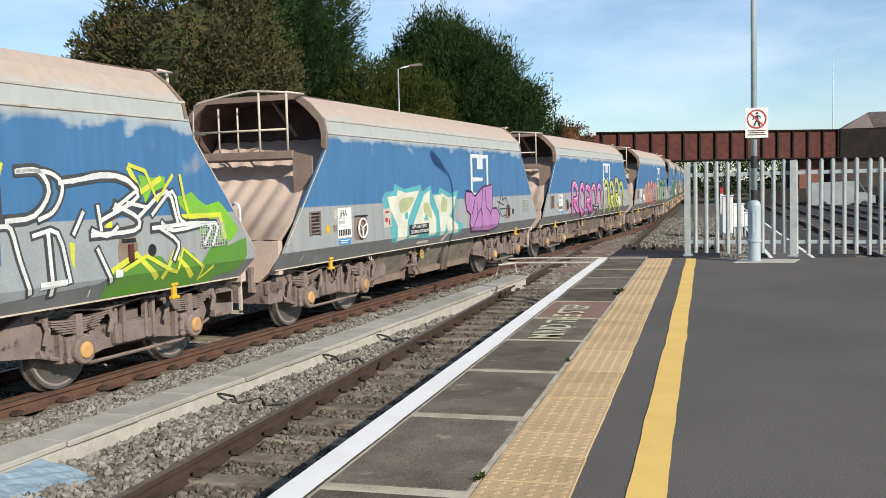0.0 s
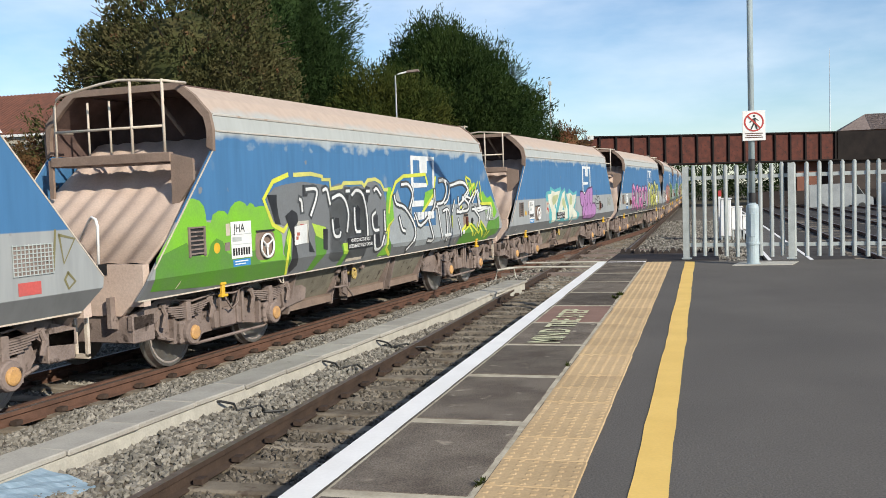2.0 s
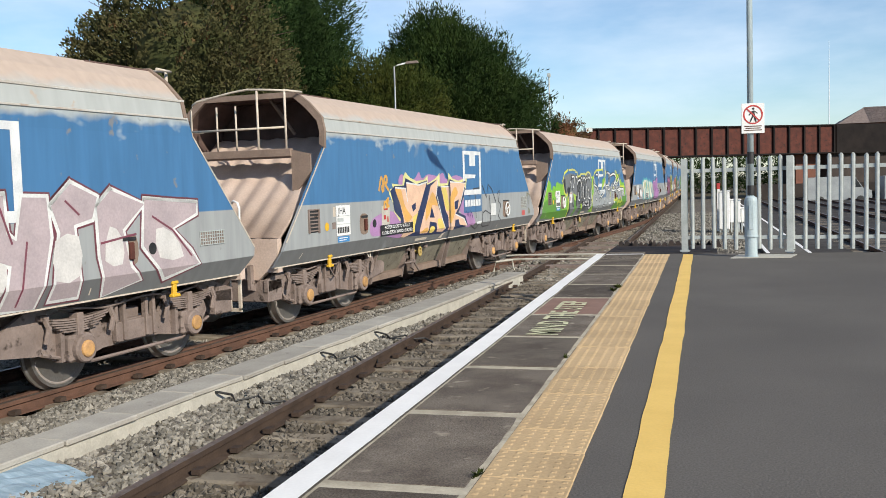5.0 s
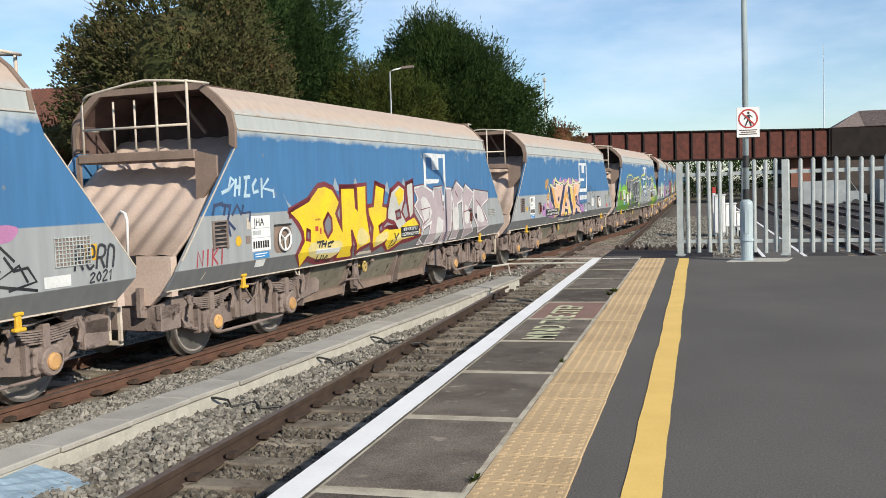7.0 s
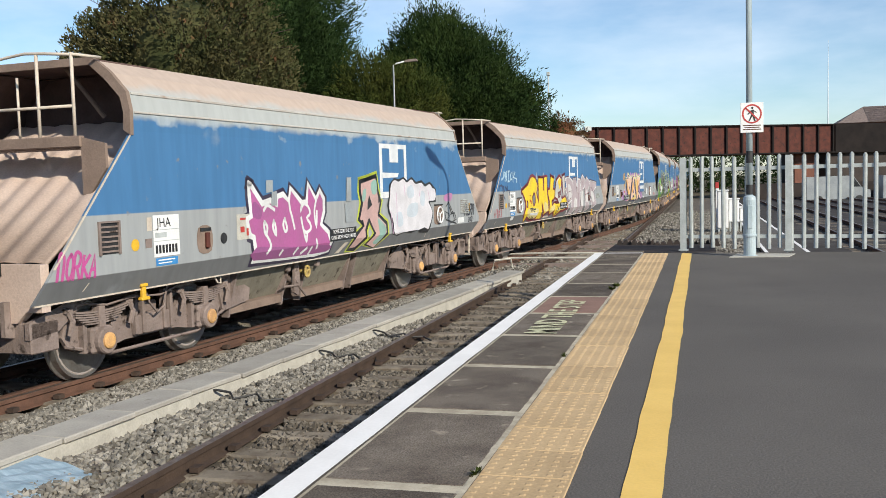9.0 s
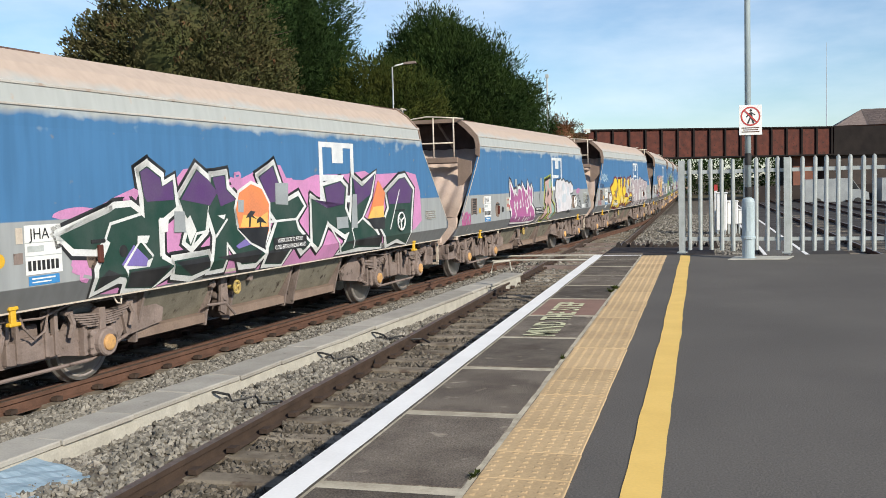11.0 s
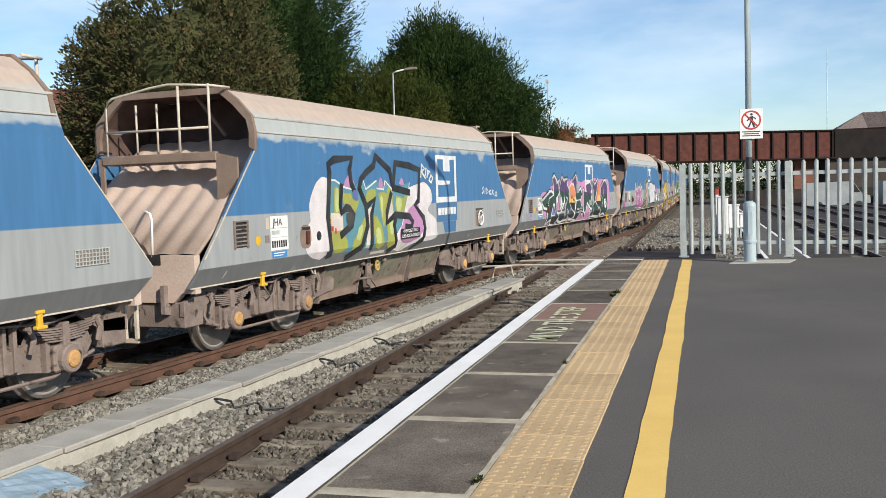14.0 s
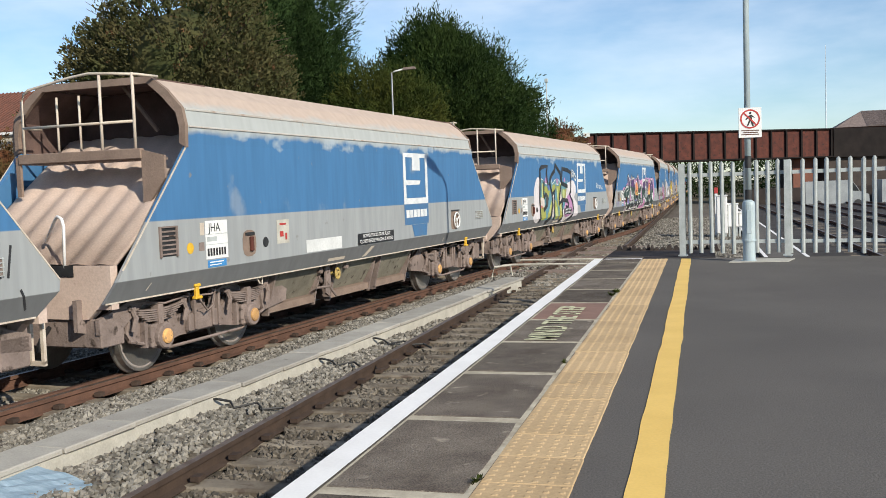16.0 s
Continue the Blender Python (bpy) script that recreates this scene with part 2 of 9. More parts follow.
    "golden": mat("golden", (0.028, 0.044, 0.008), (0.052, 0.058, 0.011), 0.9, 0.6, 4, 0.0),
    "bracken": mat("bracken", (0.13, 0.055, 0.028), (0.09, 0.06, 0.025), 0.9, 0.8, 4, 0.0, spots=(0.05, 0.06, 0.02), spot_lo=0.56),
    "blue_sheet": mat("blue_sheet", (0.32, 0.42, 0.50), (0.22, 0.31, 0.38), 0.6, 7, 40, 0.2, stretch=(1, 4, 1)),
    "lid_blue": mat("lid_blue", (0.05, 0.25, 0.55), (0.04, 0.2, 0.48), 0.6, 8, 60, 0.05),
    "glass": mat("glass", (0.02, 0.024, 0.028), (0.03, 0.034, 0.04), 0.08, 3, 20, 0.0),
}
for _name in ("stone", "stone_soiled"):
    _n, _l = M[_name].node_tree.nodes, M[_name].node_tree.links
    _g, _r = _n.new("ShaderNodeNewGeometry"), _n.new("ShaderNodeMapRange")
    _r.inputs["To Min"].default_value, _r.inputs["To Max"].default_value = 0.45, 1.4
    _l.new(_g.outputs["Random Per Island"], _r.inputs["Value"])
    _h, _b = _n.new("ShaderNodeHueSaturation"), _n["Principled BSDF"]
    _l.new(_b.inputs["Base Color"].links[0].from_socket, _h.inputs["Color"])
    _l.new(_r.outputs[0], _h.inputs["Value"])
    _l.new(_h.outputs[0], _b.inputs["Base Color"])
# below the fold at 1.235 the same grey is darkened: shade of its downward tilt
M["side"] = banded("side", ((0.9, (0.155, 0.16, 0.165)), (1.235, (GREY, 0.006)), (1.90, (BLUE, 0.006)), (3.00, (0.37, 0.39, 0.39))), faded=(2.66, 3.06, (0.40, 0.45, 0.48)))
M["top"] = banded("top", ((2.9, (0.37, 0.39, 0.385)), (3.34, DUST)), soft=0.07, rough=0.9, wave=0.05, speck=(0.42, 0.34, 0.27), streak=0.04)

# ---- mesh helpers ----


def part(name, bm, material, parent=None, label=""):
    """Links a bmesh as one mesh object, under a thing or a part when one is given."""
    me = bpy.data.meshes.new(name)
    bm.normal_update()
    bm.to_mesh(me)
    bm.free()
    for m_ in material if isinstance(material, (list, tuple)) else [material]:
        me.materials.append(M[m_] if isinstance(m_, str) else m_)
    ob = new(name, me)
    ob.parent = parent
    if label:
        ob["label"] = label
    return ob


def box(bm, x0, x1, y0, y1, z0, z1, bevel=0.0, mi=0):
    vs = [bm.verts.new((x, y, z)) for x in (x0, x1) for y in (y0, y1) for z in (z0, z1)]
    fs = [bm.faces.new([vs[i] for i in f]) for f in ((0, 1, 3, 2), (4, 6, 7, 5), (0, 4, 5, 1), (2, 3, 7, 6), (0, 2, 6, 4), (1, 5, 7, 3))]
    for f in fs:
        f.material_index = mi
    if bevel:
        bmesh.ops.bevel(bm, geom=list({e for f in fs for e in f.edges}), offset=bevel, segments=1, affect="EDGES")
    return vs


def prism(bm, pts, axis, lo, hi, mi=0):
    """A polygon of (a, b) pairs pushed along axis: x -> (y, z), y -> (x, z), z -> (x, y)."""
    def at(a, b, c):
        return {"x": (c, a, b), "y": (a, c, b), "z": (a, b, c)}[axis]
    A = [bm.verts.new(at(a, b, lo)) for a, b in pts]
    B = [bm.verts.new(at(a, b, hi)) for a, b in pts]
    fs = [bm.faces.new(A), bm.faces.new(B[::-1])]
    for i in range(len(pts)):
        j = (i + 1) % len(pts)
        fs.append(bm.faces.new((A[j], A[i], B[i], B[j])))
    for f in fs:
        f.material_index = mi
    bmesh.ops.recalc_face_normals(bm, faces=fs)
    return A + B


def tube(bm, path, r, seg=8, mi=0):
    path = [Vector(p_) for p_ in path]
    rings = []
    for i, p_ in enumerate(path):
        d = (path[min(i + 1, len(path) - 1)] - path[max(i - 1, 0)]).normalized()
        a = d.cross(Vector((0, 0, 1)) if abs(d.z) < 0.9 else Vector((1, 0, 0))).normalized()
        b = d.cross(a)
        rr = r[i] if isinstance(r, (list, tuple)) else r
        rings.append([bm.verts.new(p_ + (a * math.cos(2 * math.pi * k / seg) + b * math.sin(2 * math.pi * k / seg)) * rr) for k in range(seg)])
    fs = [bm.faces.new(rings[0][::-1]), bm.faces.new(rings[-1])]
    for A, B in zip(rings, rings[1:]):
        for k in range(seg):
            f = bm.faces.new((A[k], A[(k + 1) % seg], B[(k + 1) % seg], B[k]))
            f.smooth = seg > 6
            fs.append(f)
    for f in fs:
        f.material_index = mi
    bmesh.ops.recalc_face_normals(bm, faces=fs)


def turned(bm, prof, centre, axis="x", seg=20, mi=0):
    """A profile of (along, radius) turned round an axis through centre."""
    c = Vector(centre)
    rings = []
    for a, r in prof:
        ring = []
        for k in range(seg):
            u, v = r * math.cos(2 * math.pi * k / seg), r * math.sin(2 * math.pi * k / seg)
            ring.append(bm.verts.new(c + Vector({"x": (a, u, v), "y": (u, a, v), "z": (u, v, a)}[axis])))
        rings.append(ring)
    fs = []
    for A, B in zip(rings, rings[1:]):
        for k in range(seg):
            fs.append(bm.faces.new((A[k], A[(k + 1) % seg], B[(k + 1) % seg], B[k])))
    fs += [bm.faces.new(rings[0]), bm.faces.new(rings[-1])]
    for f in fs:
        f.material_index = mi
    bmesh.ops.recalc_face_normals(bm, faces=fs)


def empty(name, m=None, **tags):
    e = new(name)
    e.empty_display_size = 0.2
    if m:
        e.matrix_world = m
    return tagged(e, **tags)


def lettering(text, size, offset=0.0, shear=0.0, extrude=0.0, stretch=1.0):
    """A mesh of the built-in font, lying in x and y, its middle at the origin."""
    c = bpy.data.curves.new("lettering", "FONT")
    c.body, c.size, c.offset, c.shear, c.extrude, c.resolution_u = text, size, offset, shear, extrude, 3
    c.align_x, c.align_y = "CENTER", "CENTER"
    o = bpy.data.objects.new("lettering", c)
    scene.collection.objects.link(o)
    bpy.context.view_layer.update()
    me = bpy.data.meshes.new_from_object(o.evaluated_get(bpy.context.evaluated_depsgraph_get()))
    bpy.data.objects.remove(o)
    for v in me.vertices:
        v.co.x *= stretch
    me.materials.clear()
    return me


# ---- the track's line ----
SL = 0.1055


def slope_at(y):
    return SL * (1 - min(max((y - 41.0) / 19.0, 0), 1))


YS = [i * 0.1 for i in range(-700, 3300)]
XS, SS = [], []
_x, _s = -6.15 + SL * (-70.0 - 8.3), 0.0
for y_ in YS:
    XS.append(_x)
    SS.append(_s)
    _x += slope_at(y_ + 0.05) * 0.1
    _s += 0.1 * math.hypot(1, slope_at(y_ + 0.05))
_s0 = SS[700]
YS, XS, SS = np.array(YS), np.array(XS), np.array(SS) - _s0


def track_x(y):
    return float(np.interp(y, YS, XS))


def on_track(s):
    y = float(np.interp(s, SS, YS))
    return Vector((track_x(y), y, 0))

# ---- ground, platform ----
NEAR_X = -1.60          # centre line of the platform track
PLAT = 0.915


def sheet(name, xs, ys, height, material, label, thing_kind="structure"):
    bm = bmesh.new()
    g = [[bm.verts.new((x, y, height(x, y))) for y in ys] for x in xs]
    for i in range(len(xs) - 1):
        for j in range(len(ys) - 1):
            bm.faces.new((g[i][j], g[i + 1][j], g[i + 1][j + 1], g[i][j + 1]))
    return tagged(part(name, bm, material), label=label, category=name.replace("_", " "), kind=thing_kind)


def land(x, y):
    z = -0.30
    if y < 110 and x < -9.5:
        z += min((-9.5 - x) * 0.22, 2.2) * min(max((y - 22) / 8, 0), 1)
    return z + 0.02 * noise.noise((x * 0.8, y * 0.8, 0))


gx = [-900, -400, -150, -80, -50] + [-40 + i for i in range(70)] + [35, 50, 80, 150, 400, 900]
gy = [-200, -60, -30] + [-16 + i for i in range(130)] + [130, 170, 250, 500, 1500, 3500]
sheet("ground", gx, gy, land, "earth", "grey brown railway ground and rough earth bank")


def ease(v, a, b):
    v = min(max((v - a) / (b - a), 0.0), 1.0)
    return v * v * (3 - 2 * v)


def trough_x(y):
    return -3.59 + 0.085 * (y - 7.9)


def bed(x, y):
    """The ballast's height: low between the rails, banked up beside the trough."""
    d = min(abs(x - NEAR_X), abs(x - track_x(y)))
    low = -0.19 if abs(x - NEAR_X) < 0.8 else -0.215
    return low + (-0.13 - low) * ease(d, 0.8, 1.25) + 0.05 * ease(1.1 - abs(x - trough_x(y)), 0, 0.5) * ease(d, 0.8, 1.1) + 0.012 * math.sin(x * 5 + y * 3)


sheet("ballast_bed", [-9.2 + 0.25 * i for i in range(50)] + [3.2, 3.39], [-16 + 0.5 * i for i in range(120)] + [44 + 2 * i for i in range(30)],
      lambda x, y: bed(x, y) - 0.005 - (0.1 if x < -9 else 0), "ballast", "grey crushed stone ballast between the running lines")
sheet("yard_bed", [4.61, 8, 12, 16, 22, 30], [16 + i * 2 for i in range(40)], lambda x, y: -0.15 + 0.03 * noise.noise((x, y, 4)), "yard", "dark oily stone bed of the goods yard")


def platform():
    bm = bmesh.new()
    # deck with a brick face to the track, then the low end beyond the fence
    prism(bm, [(0.22, -0.3), (0.22, PLAT - 0.12), (0.0, PLAT - 0.12), (0.0, PLAT - 0.004), (22.0, PLAT - 0.004), (22.0, -0.3)], "y", -20.0, 16.0)
    tagged(part("platform_deck", bm, "asphalt"), label="dark grey asphalt station platform with worn patches", category="platform", kind="structure")
    bm = bmesh.new()
    # the whole ramp has one very dark colour
    prism(bm, [(16.0, -0.3), (16.0, 0.895), (18.9, 0.868), (23.0, 0.0), (23.0, -0.3)], "x", 0.1, 1.95)
    tagged(part("platform_ramp", bm, "soot"), label="black ramp at the platform's end beyond the fence", category="platform ramp", kind="structure")
    bm = bmesh.new()
    prism(bm, [(16.0, -0.3), (16.0, 0.90), (17.3, 0.80), (19.0, -0.12), (19.0, -0.3)], "x", 1.96, 22.0)
    tagged(part("verge", bm, "ballast"), label="stony verge falling away behind the palisade fence", category="verge", kind="structure")
    # edge line, tactile strip, safety line
    bm = bmesh.new()
    n = 120
    prev = None
    for i in range(n + 1):
        y = -12 + 28.0 * i / n
        w = 0.145 + 0.010 * noise.noise((y * 0.9, 0, 7)) + 0.006 * noise.noise((y * 6, 0, 7))
        row = [bm.verts.new((0.001, y, PLAT - 0.045)), bm.verts.new((0.001, y, PLAT + 0.006)), bm.verts.new((w, y, PLAT + 0.006))]
        if prev:
            for k in range(2):
                bm.faces.new((prev[k], prev[k + 1], row[k + 1], row[k]))
        prev = row
    box(bm, 0.165, 0.78, 15.88, 16.0, PLAT - 0.01, PLAT + 0.005)
    bmesh.ops.recalc_face_normals(bm, faces=bm.faces)
    tagged(part("edge_line", bm, "white_line"), label="thick white painted line along the platform edge", category="painted line", kind="structure")
    bm = bmesh.new()
    prev = None
    for i in range(221):
        y = -12 + 27.9 * i / 220
        c, w = 1.485 + 0.010 * noise.noise((y * 0.7, 3, 7)), 0.077 + 0.006 * noise.noise((y * 2.5, 9, 7))
        row = [bm.verts.new((c - w, y, PLAT + 0.0)), bm.verts.new((c + w, y, PLAT + 0.0))]
        if prev:
            bm.faces.new((prev[0], prev[1], row[1], row[0]))
        prev = row
    tagged(part("safety_line", bm, "yellow_line"), label="wide yellow painted safety line on the asphalt", category="painted line", kind="structure")


platform()

# ---- the train ----
HALF = [(1.27, 1.00, -6.86, 6.60), (1.38, 1.24, -6.76, 6.82), (1.38, 1.36, -6.66, 6.84), (1.38, 2.85, -5.33, 5.52), (1.39, 3.07, -5.31, 5.42)]
UPPER = [(1.39, 3.07, -5.31, 5.42), (1.35, 3.28, -5.32, 5.40), (1.12, 3.53, -5.34, 5.38), (0.88, 3.70, -5.36, 5.36)]


def plate(rows, thick, sign, cuts=1):
    """A bent plate: rows of (x, z, y from, y to); the inner face lies a thickness nearer the middle."""
    bm = bmesh.new()
    outer, inner = [], []
    for x, z, a, b in rows:
        ys = [a + (b - a) * i / cuts for i in range(cuts + 1)]
        outer.append([bm.verts.new((sign * x, y, z)) for y in ys])
        inner.append([bm.verts.new((sign * (x - thick), y, z - thick * 0.2)) for y in ys])
    for g in (outer, inner):
        for A, B in zip(g, g[1:]):
            for i in range(cuts):
                bm.faces.new((A[i], A[i + 1], B[i + 1], B[i]))
    for i in range(cuts):
        bm.faces.new((outer[0][i], outer[0][i + 1], inner[0][i + 1], inner[0][i]))
        bm.faces.new((outer[-1][i], outer[-1][i + 1], inner[-1][i + 1], inner[-1][i]))
    for k in (0, cuts):
        for i in range(len(rows) - 1):
            bm.faces.new((outer[i][k], outer[i + 1][k], inner[i + 1][k], inner[i][k]))
    bmesh.ops.recalc_face_normals(bm, faces=bm.faces)
    return bm


def wagon_end(w, e):
    """One end: corrugated sheet, hood, walkway with handrails, apron. e: -1 the trailing end, +1 the leading one."""
    yt, yb = (5.33, 6.62)
    bm = bmesh.new()
    n = 7
    top, bot, mid = [], [], []
    for i in range(n * 8 + 1):
        x = -1.24 + 2.48 * i / (n * 8)
        d = 0.030 * (0.5 - 0.5 * math.cos(i * math.pi / 4)) ** 0.8
        bot.append(bm.verts.new((x, e * (yb + d), 1.42 + d * 0.6)))
        top.append(bm.verts.new((x, e * (4.50 + d), 3.02 + d * 0.6)))
    for i in range(n * 8):
        bm.faces.new((bot[i], bot[i + 1], top[i + 1], top[i])).smooth = True
    bmesh.ops.recalc_face_normals(bm, faces=bm.faces)
    r = bmesh.ops.extrude_face_region(bm, geom=bm.faces[:])
    for v in r["geom"]:
        if isinstance(v, bmesh.types.BMVert):
            v.co.y -= e * 0.05
    bmesh.ops.recalc_face_normals(bm, faces=bm.faces)
    part("end_sheet", bm, "dusty", w, "dusty corrugated sloping end sheet")
    # hood roof, lining and back wall; the opening's shade is put into their dark brown
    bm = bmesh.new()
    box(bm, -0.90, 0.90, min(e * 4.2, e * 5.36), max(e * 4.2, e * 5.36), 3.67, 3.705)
    part("hood_roof", bm, "hood_dark", w, "dusty underside of the hood, shade put into its dark colour")
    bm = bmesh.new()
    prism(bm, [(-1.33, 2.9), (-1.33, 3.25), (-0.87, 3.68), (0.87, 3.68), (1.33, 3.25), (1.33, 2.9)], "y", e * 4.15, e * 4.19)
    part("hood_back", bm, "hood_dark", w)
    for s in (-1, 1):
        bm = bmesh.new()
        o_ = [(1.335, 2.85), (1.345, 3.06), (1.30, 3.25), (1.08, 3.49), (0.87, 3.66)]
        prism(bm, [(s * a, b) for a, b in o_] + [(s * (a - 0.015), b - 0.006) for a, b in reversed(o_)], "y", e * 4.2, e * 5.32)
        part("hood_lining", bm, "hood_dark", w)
    bm = bmesh.new()
    tube(bm, [(0.25, e * 5.1, 3.66), (0.5, e * 4.75, 3.08)], 0.03, 6)
    part("hood_brace", bm, "dust_brown", w)
    bm = bmesh.new()
    prof = [(1.395, 2.80), (1.405, 3.08), (1.36, 3.30), (1.13, 3.55), (0.89, 3.725), (-0.89, 3.725), (-1.13, 3.55), (-1.36, 3.30), (-1.405, 3.08), (-1.395, 2.80)]
    inn = [(1.30, 2.86), (1.31, 3.06), (1.27, 3.24), (1.06, 3.46), (0.85, 3.635), (-0.85, 3.635), (-1.06, 3.46), (-1.27, 3.24), (-1.31, 3.06), (-1.30, 2.86)]
    for i in range(len(prof) - 1) if e < 0 else range(1, len(prof) - 2):
        q = [prof[i], prof[i + 1], inn[i + 1], inn[i]]
        prism(bm, q, "y", e * 5.33, e * 5.39)
    part("hood_rim", bm, "dust_brown", w, "rusty brown stiffened rim of the hood")
    # rib plates at both sides
    for s in (-1, 1):
        bm = bmesh.new()
        plate_edge = [(0.97, 2.08), (1.03, 2.08), (1.31, 2.42), (1.31, 2.70), (0.97, 2.78)] if s > 0 else [(0.97, 2.25), (1.04, 2.25), (1.04, 2.76), (0.97, 2.78)]
        prism(bm, [(s * a, b) for a, b in plate_edge], "y", e * 5.68, e * 5.72)
        part("bracket", bm, "dust_brown", w)
    bm = bmesh.new()
    box(bm, -0.98, 0.98, min(e * 5.66, e * 5.74), max(e * 5.66, e * 5.74), 2.67, 2.80, 0.01)
    part("walkway_beam", bm, "dust_brown", w)
    bm = bmesh.new()
    for i in range(20):
        x = -0.96 + 1.92 * i / 19
        box(bm, x - 0.016, x + 0.016, min(e * 5.20, e * 5.66), max(e * 5.20, e * 5.66), 2.665, 2.70)
    for i in range(7):
        y = e * (5.22 + 0.07 * i)
        box(bm, -0.98, 0.98, y - 0.011, y + 0.011, 2.665, 2.695)
    part("walkway_grating", bm, "dirt", w)
    bm = bmesh.new()
    y = e * 5.70
    tube(bm, [(-0.90, y, 2.76), (-0.90, y, 3.48), (-0.86, y, 3.58), (-0.78, y, 3.63), (-0.1, y, 3.74), (0.2, y, 3.77), (0.5, y, 3.75), (0.95, y, 3.71), (1.0, e * 5.36, 3.71)], 0.018)
    for x in (0.37, 0.88):
        tube(bm, [(x, y, 2.76), (x, y, 3.74)], 0.02)
    tube(bm, [(-0.90, y, 3.14), (0.88, y, 3.14)], 0.018)
    for x in (-0.62, -0.25):
        tube(bm, [(x, e * 5.38, 2.74), (x, e * 5.38, 3.55)], 0.016)
    tube(bm, [(-0.90, y, 3.14), (-0.90, e * 5.38, 3.14)], 0.016)
    part("handrail", bm, "offwhite", w, "dirty white tubular handrails")
    bm = bmesh.new()
    tube(bm, [(0.62, e * 6.74, 1.40), (0.62, e * 6.72, 1.88), (0.58, e * 6.70, 1.97), (0.50, e * 6.68, 2.0), (0.42, e * 6.64, 1.95), (0.14, e * 6.5, 1.70)], 0.018)
    part("grab_rail", bm, "white", w, "white bent grab rail")
    # apron
    bm = bmesh.new()
    prism(bm, [(-1.27, 1.42), (1.27, 1.42), (1.27, 0.92), (1.05, 0.92), (0.92, 0.80), (-0.92, 0.80), (-1.05, 0.92), (-1.27, 0.92)], "y", e * 6.62, e * 6.74)
    prism(bm, [(-0.5, 1.43), (0.75, 1.43), (0.75, 1.30), (-0.5, 1.30)], "y", e * 6.745, e * 6.755, 1)
    part("apron", bm, ["dusty", "black"], w, "dusty brown apron plate with a slot")
    bm = bmesh.new()
    box(bm, -1.06, 1.06, min(e * 6.30, e * 6.70), max(e * 6.30, e * 6.70), 0.46, 0.80, 0.015)
    for s in (-1, 1):
        prism(bm, [(e * 6.72, 0.80), (e * 6.1, 0.98), (e * 5.8, 0.98), (e * 6.3, 0.66), (e * 6.72, 0.62)], "x", s * 1.0, s * 1.06)
    part("headstock", bm, "dirt", w)
    bm = bmesh.new()
    box(bm, -0.09, 0.09, min(e * 6.75, e * 7.19), max(e * 6.75, e * 7.19), 0.60, 0.72, 0.02)
    part("coupler", bm, "dirt", w)
    for x_, d_ in ((0.38, 0.06), (-0.38, 0.0)):
        bm = bmesh.new()
        tube(bm, [(x_ * 0.92, e * 6.75, 0.70), (x_, e * 6.92, 0.52 + d_), (x_, e * 6.97, 0.38 + d_)], 0.028)
        part("air_hose", bm, "black", w)
    if e < 0:
        return
    bm = bmesh.new()
    for dx in (0.0, 0.17):
        box(bm, 0.93 + dx, 0.97 + dx, min(e * 6.80, e * 6.84), max(e * 6.80, e * 6.84), 0.46, 0.98)
    box(bm, 0.93, 1.14, min(e * 6.80, e * 6.84), max(e * 6.80, e * 6.84), 0.44, 0.49)
    part("footstep", bm, "offwhite", w, "dirty white step under the body's corner")


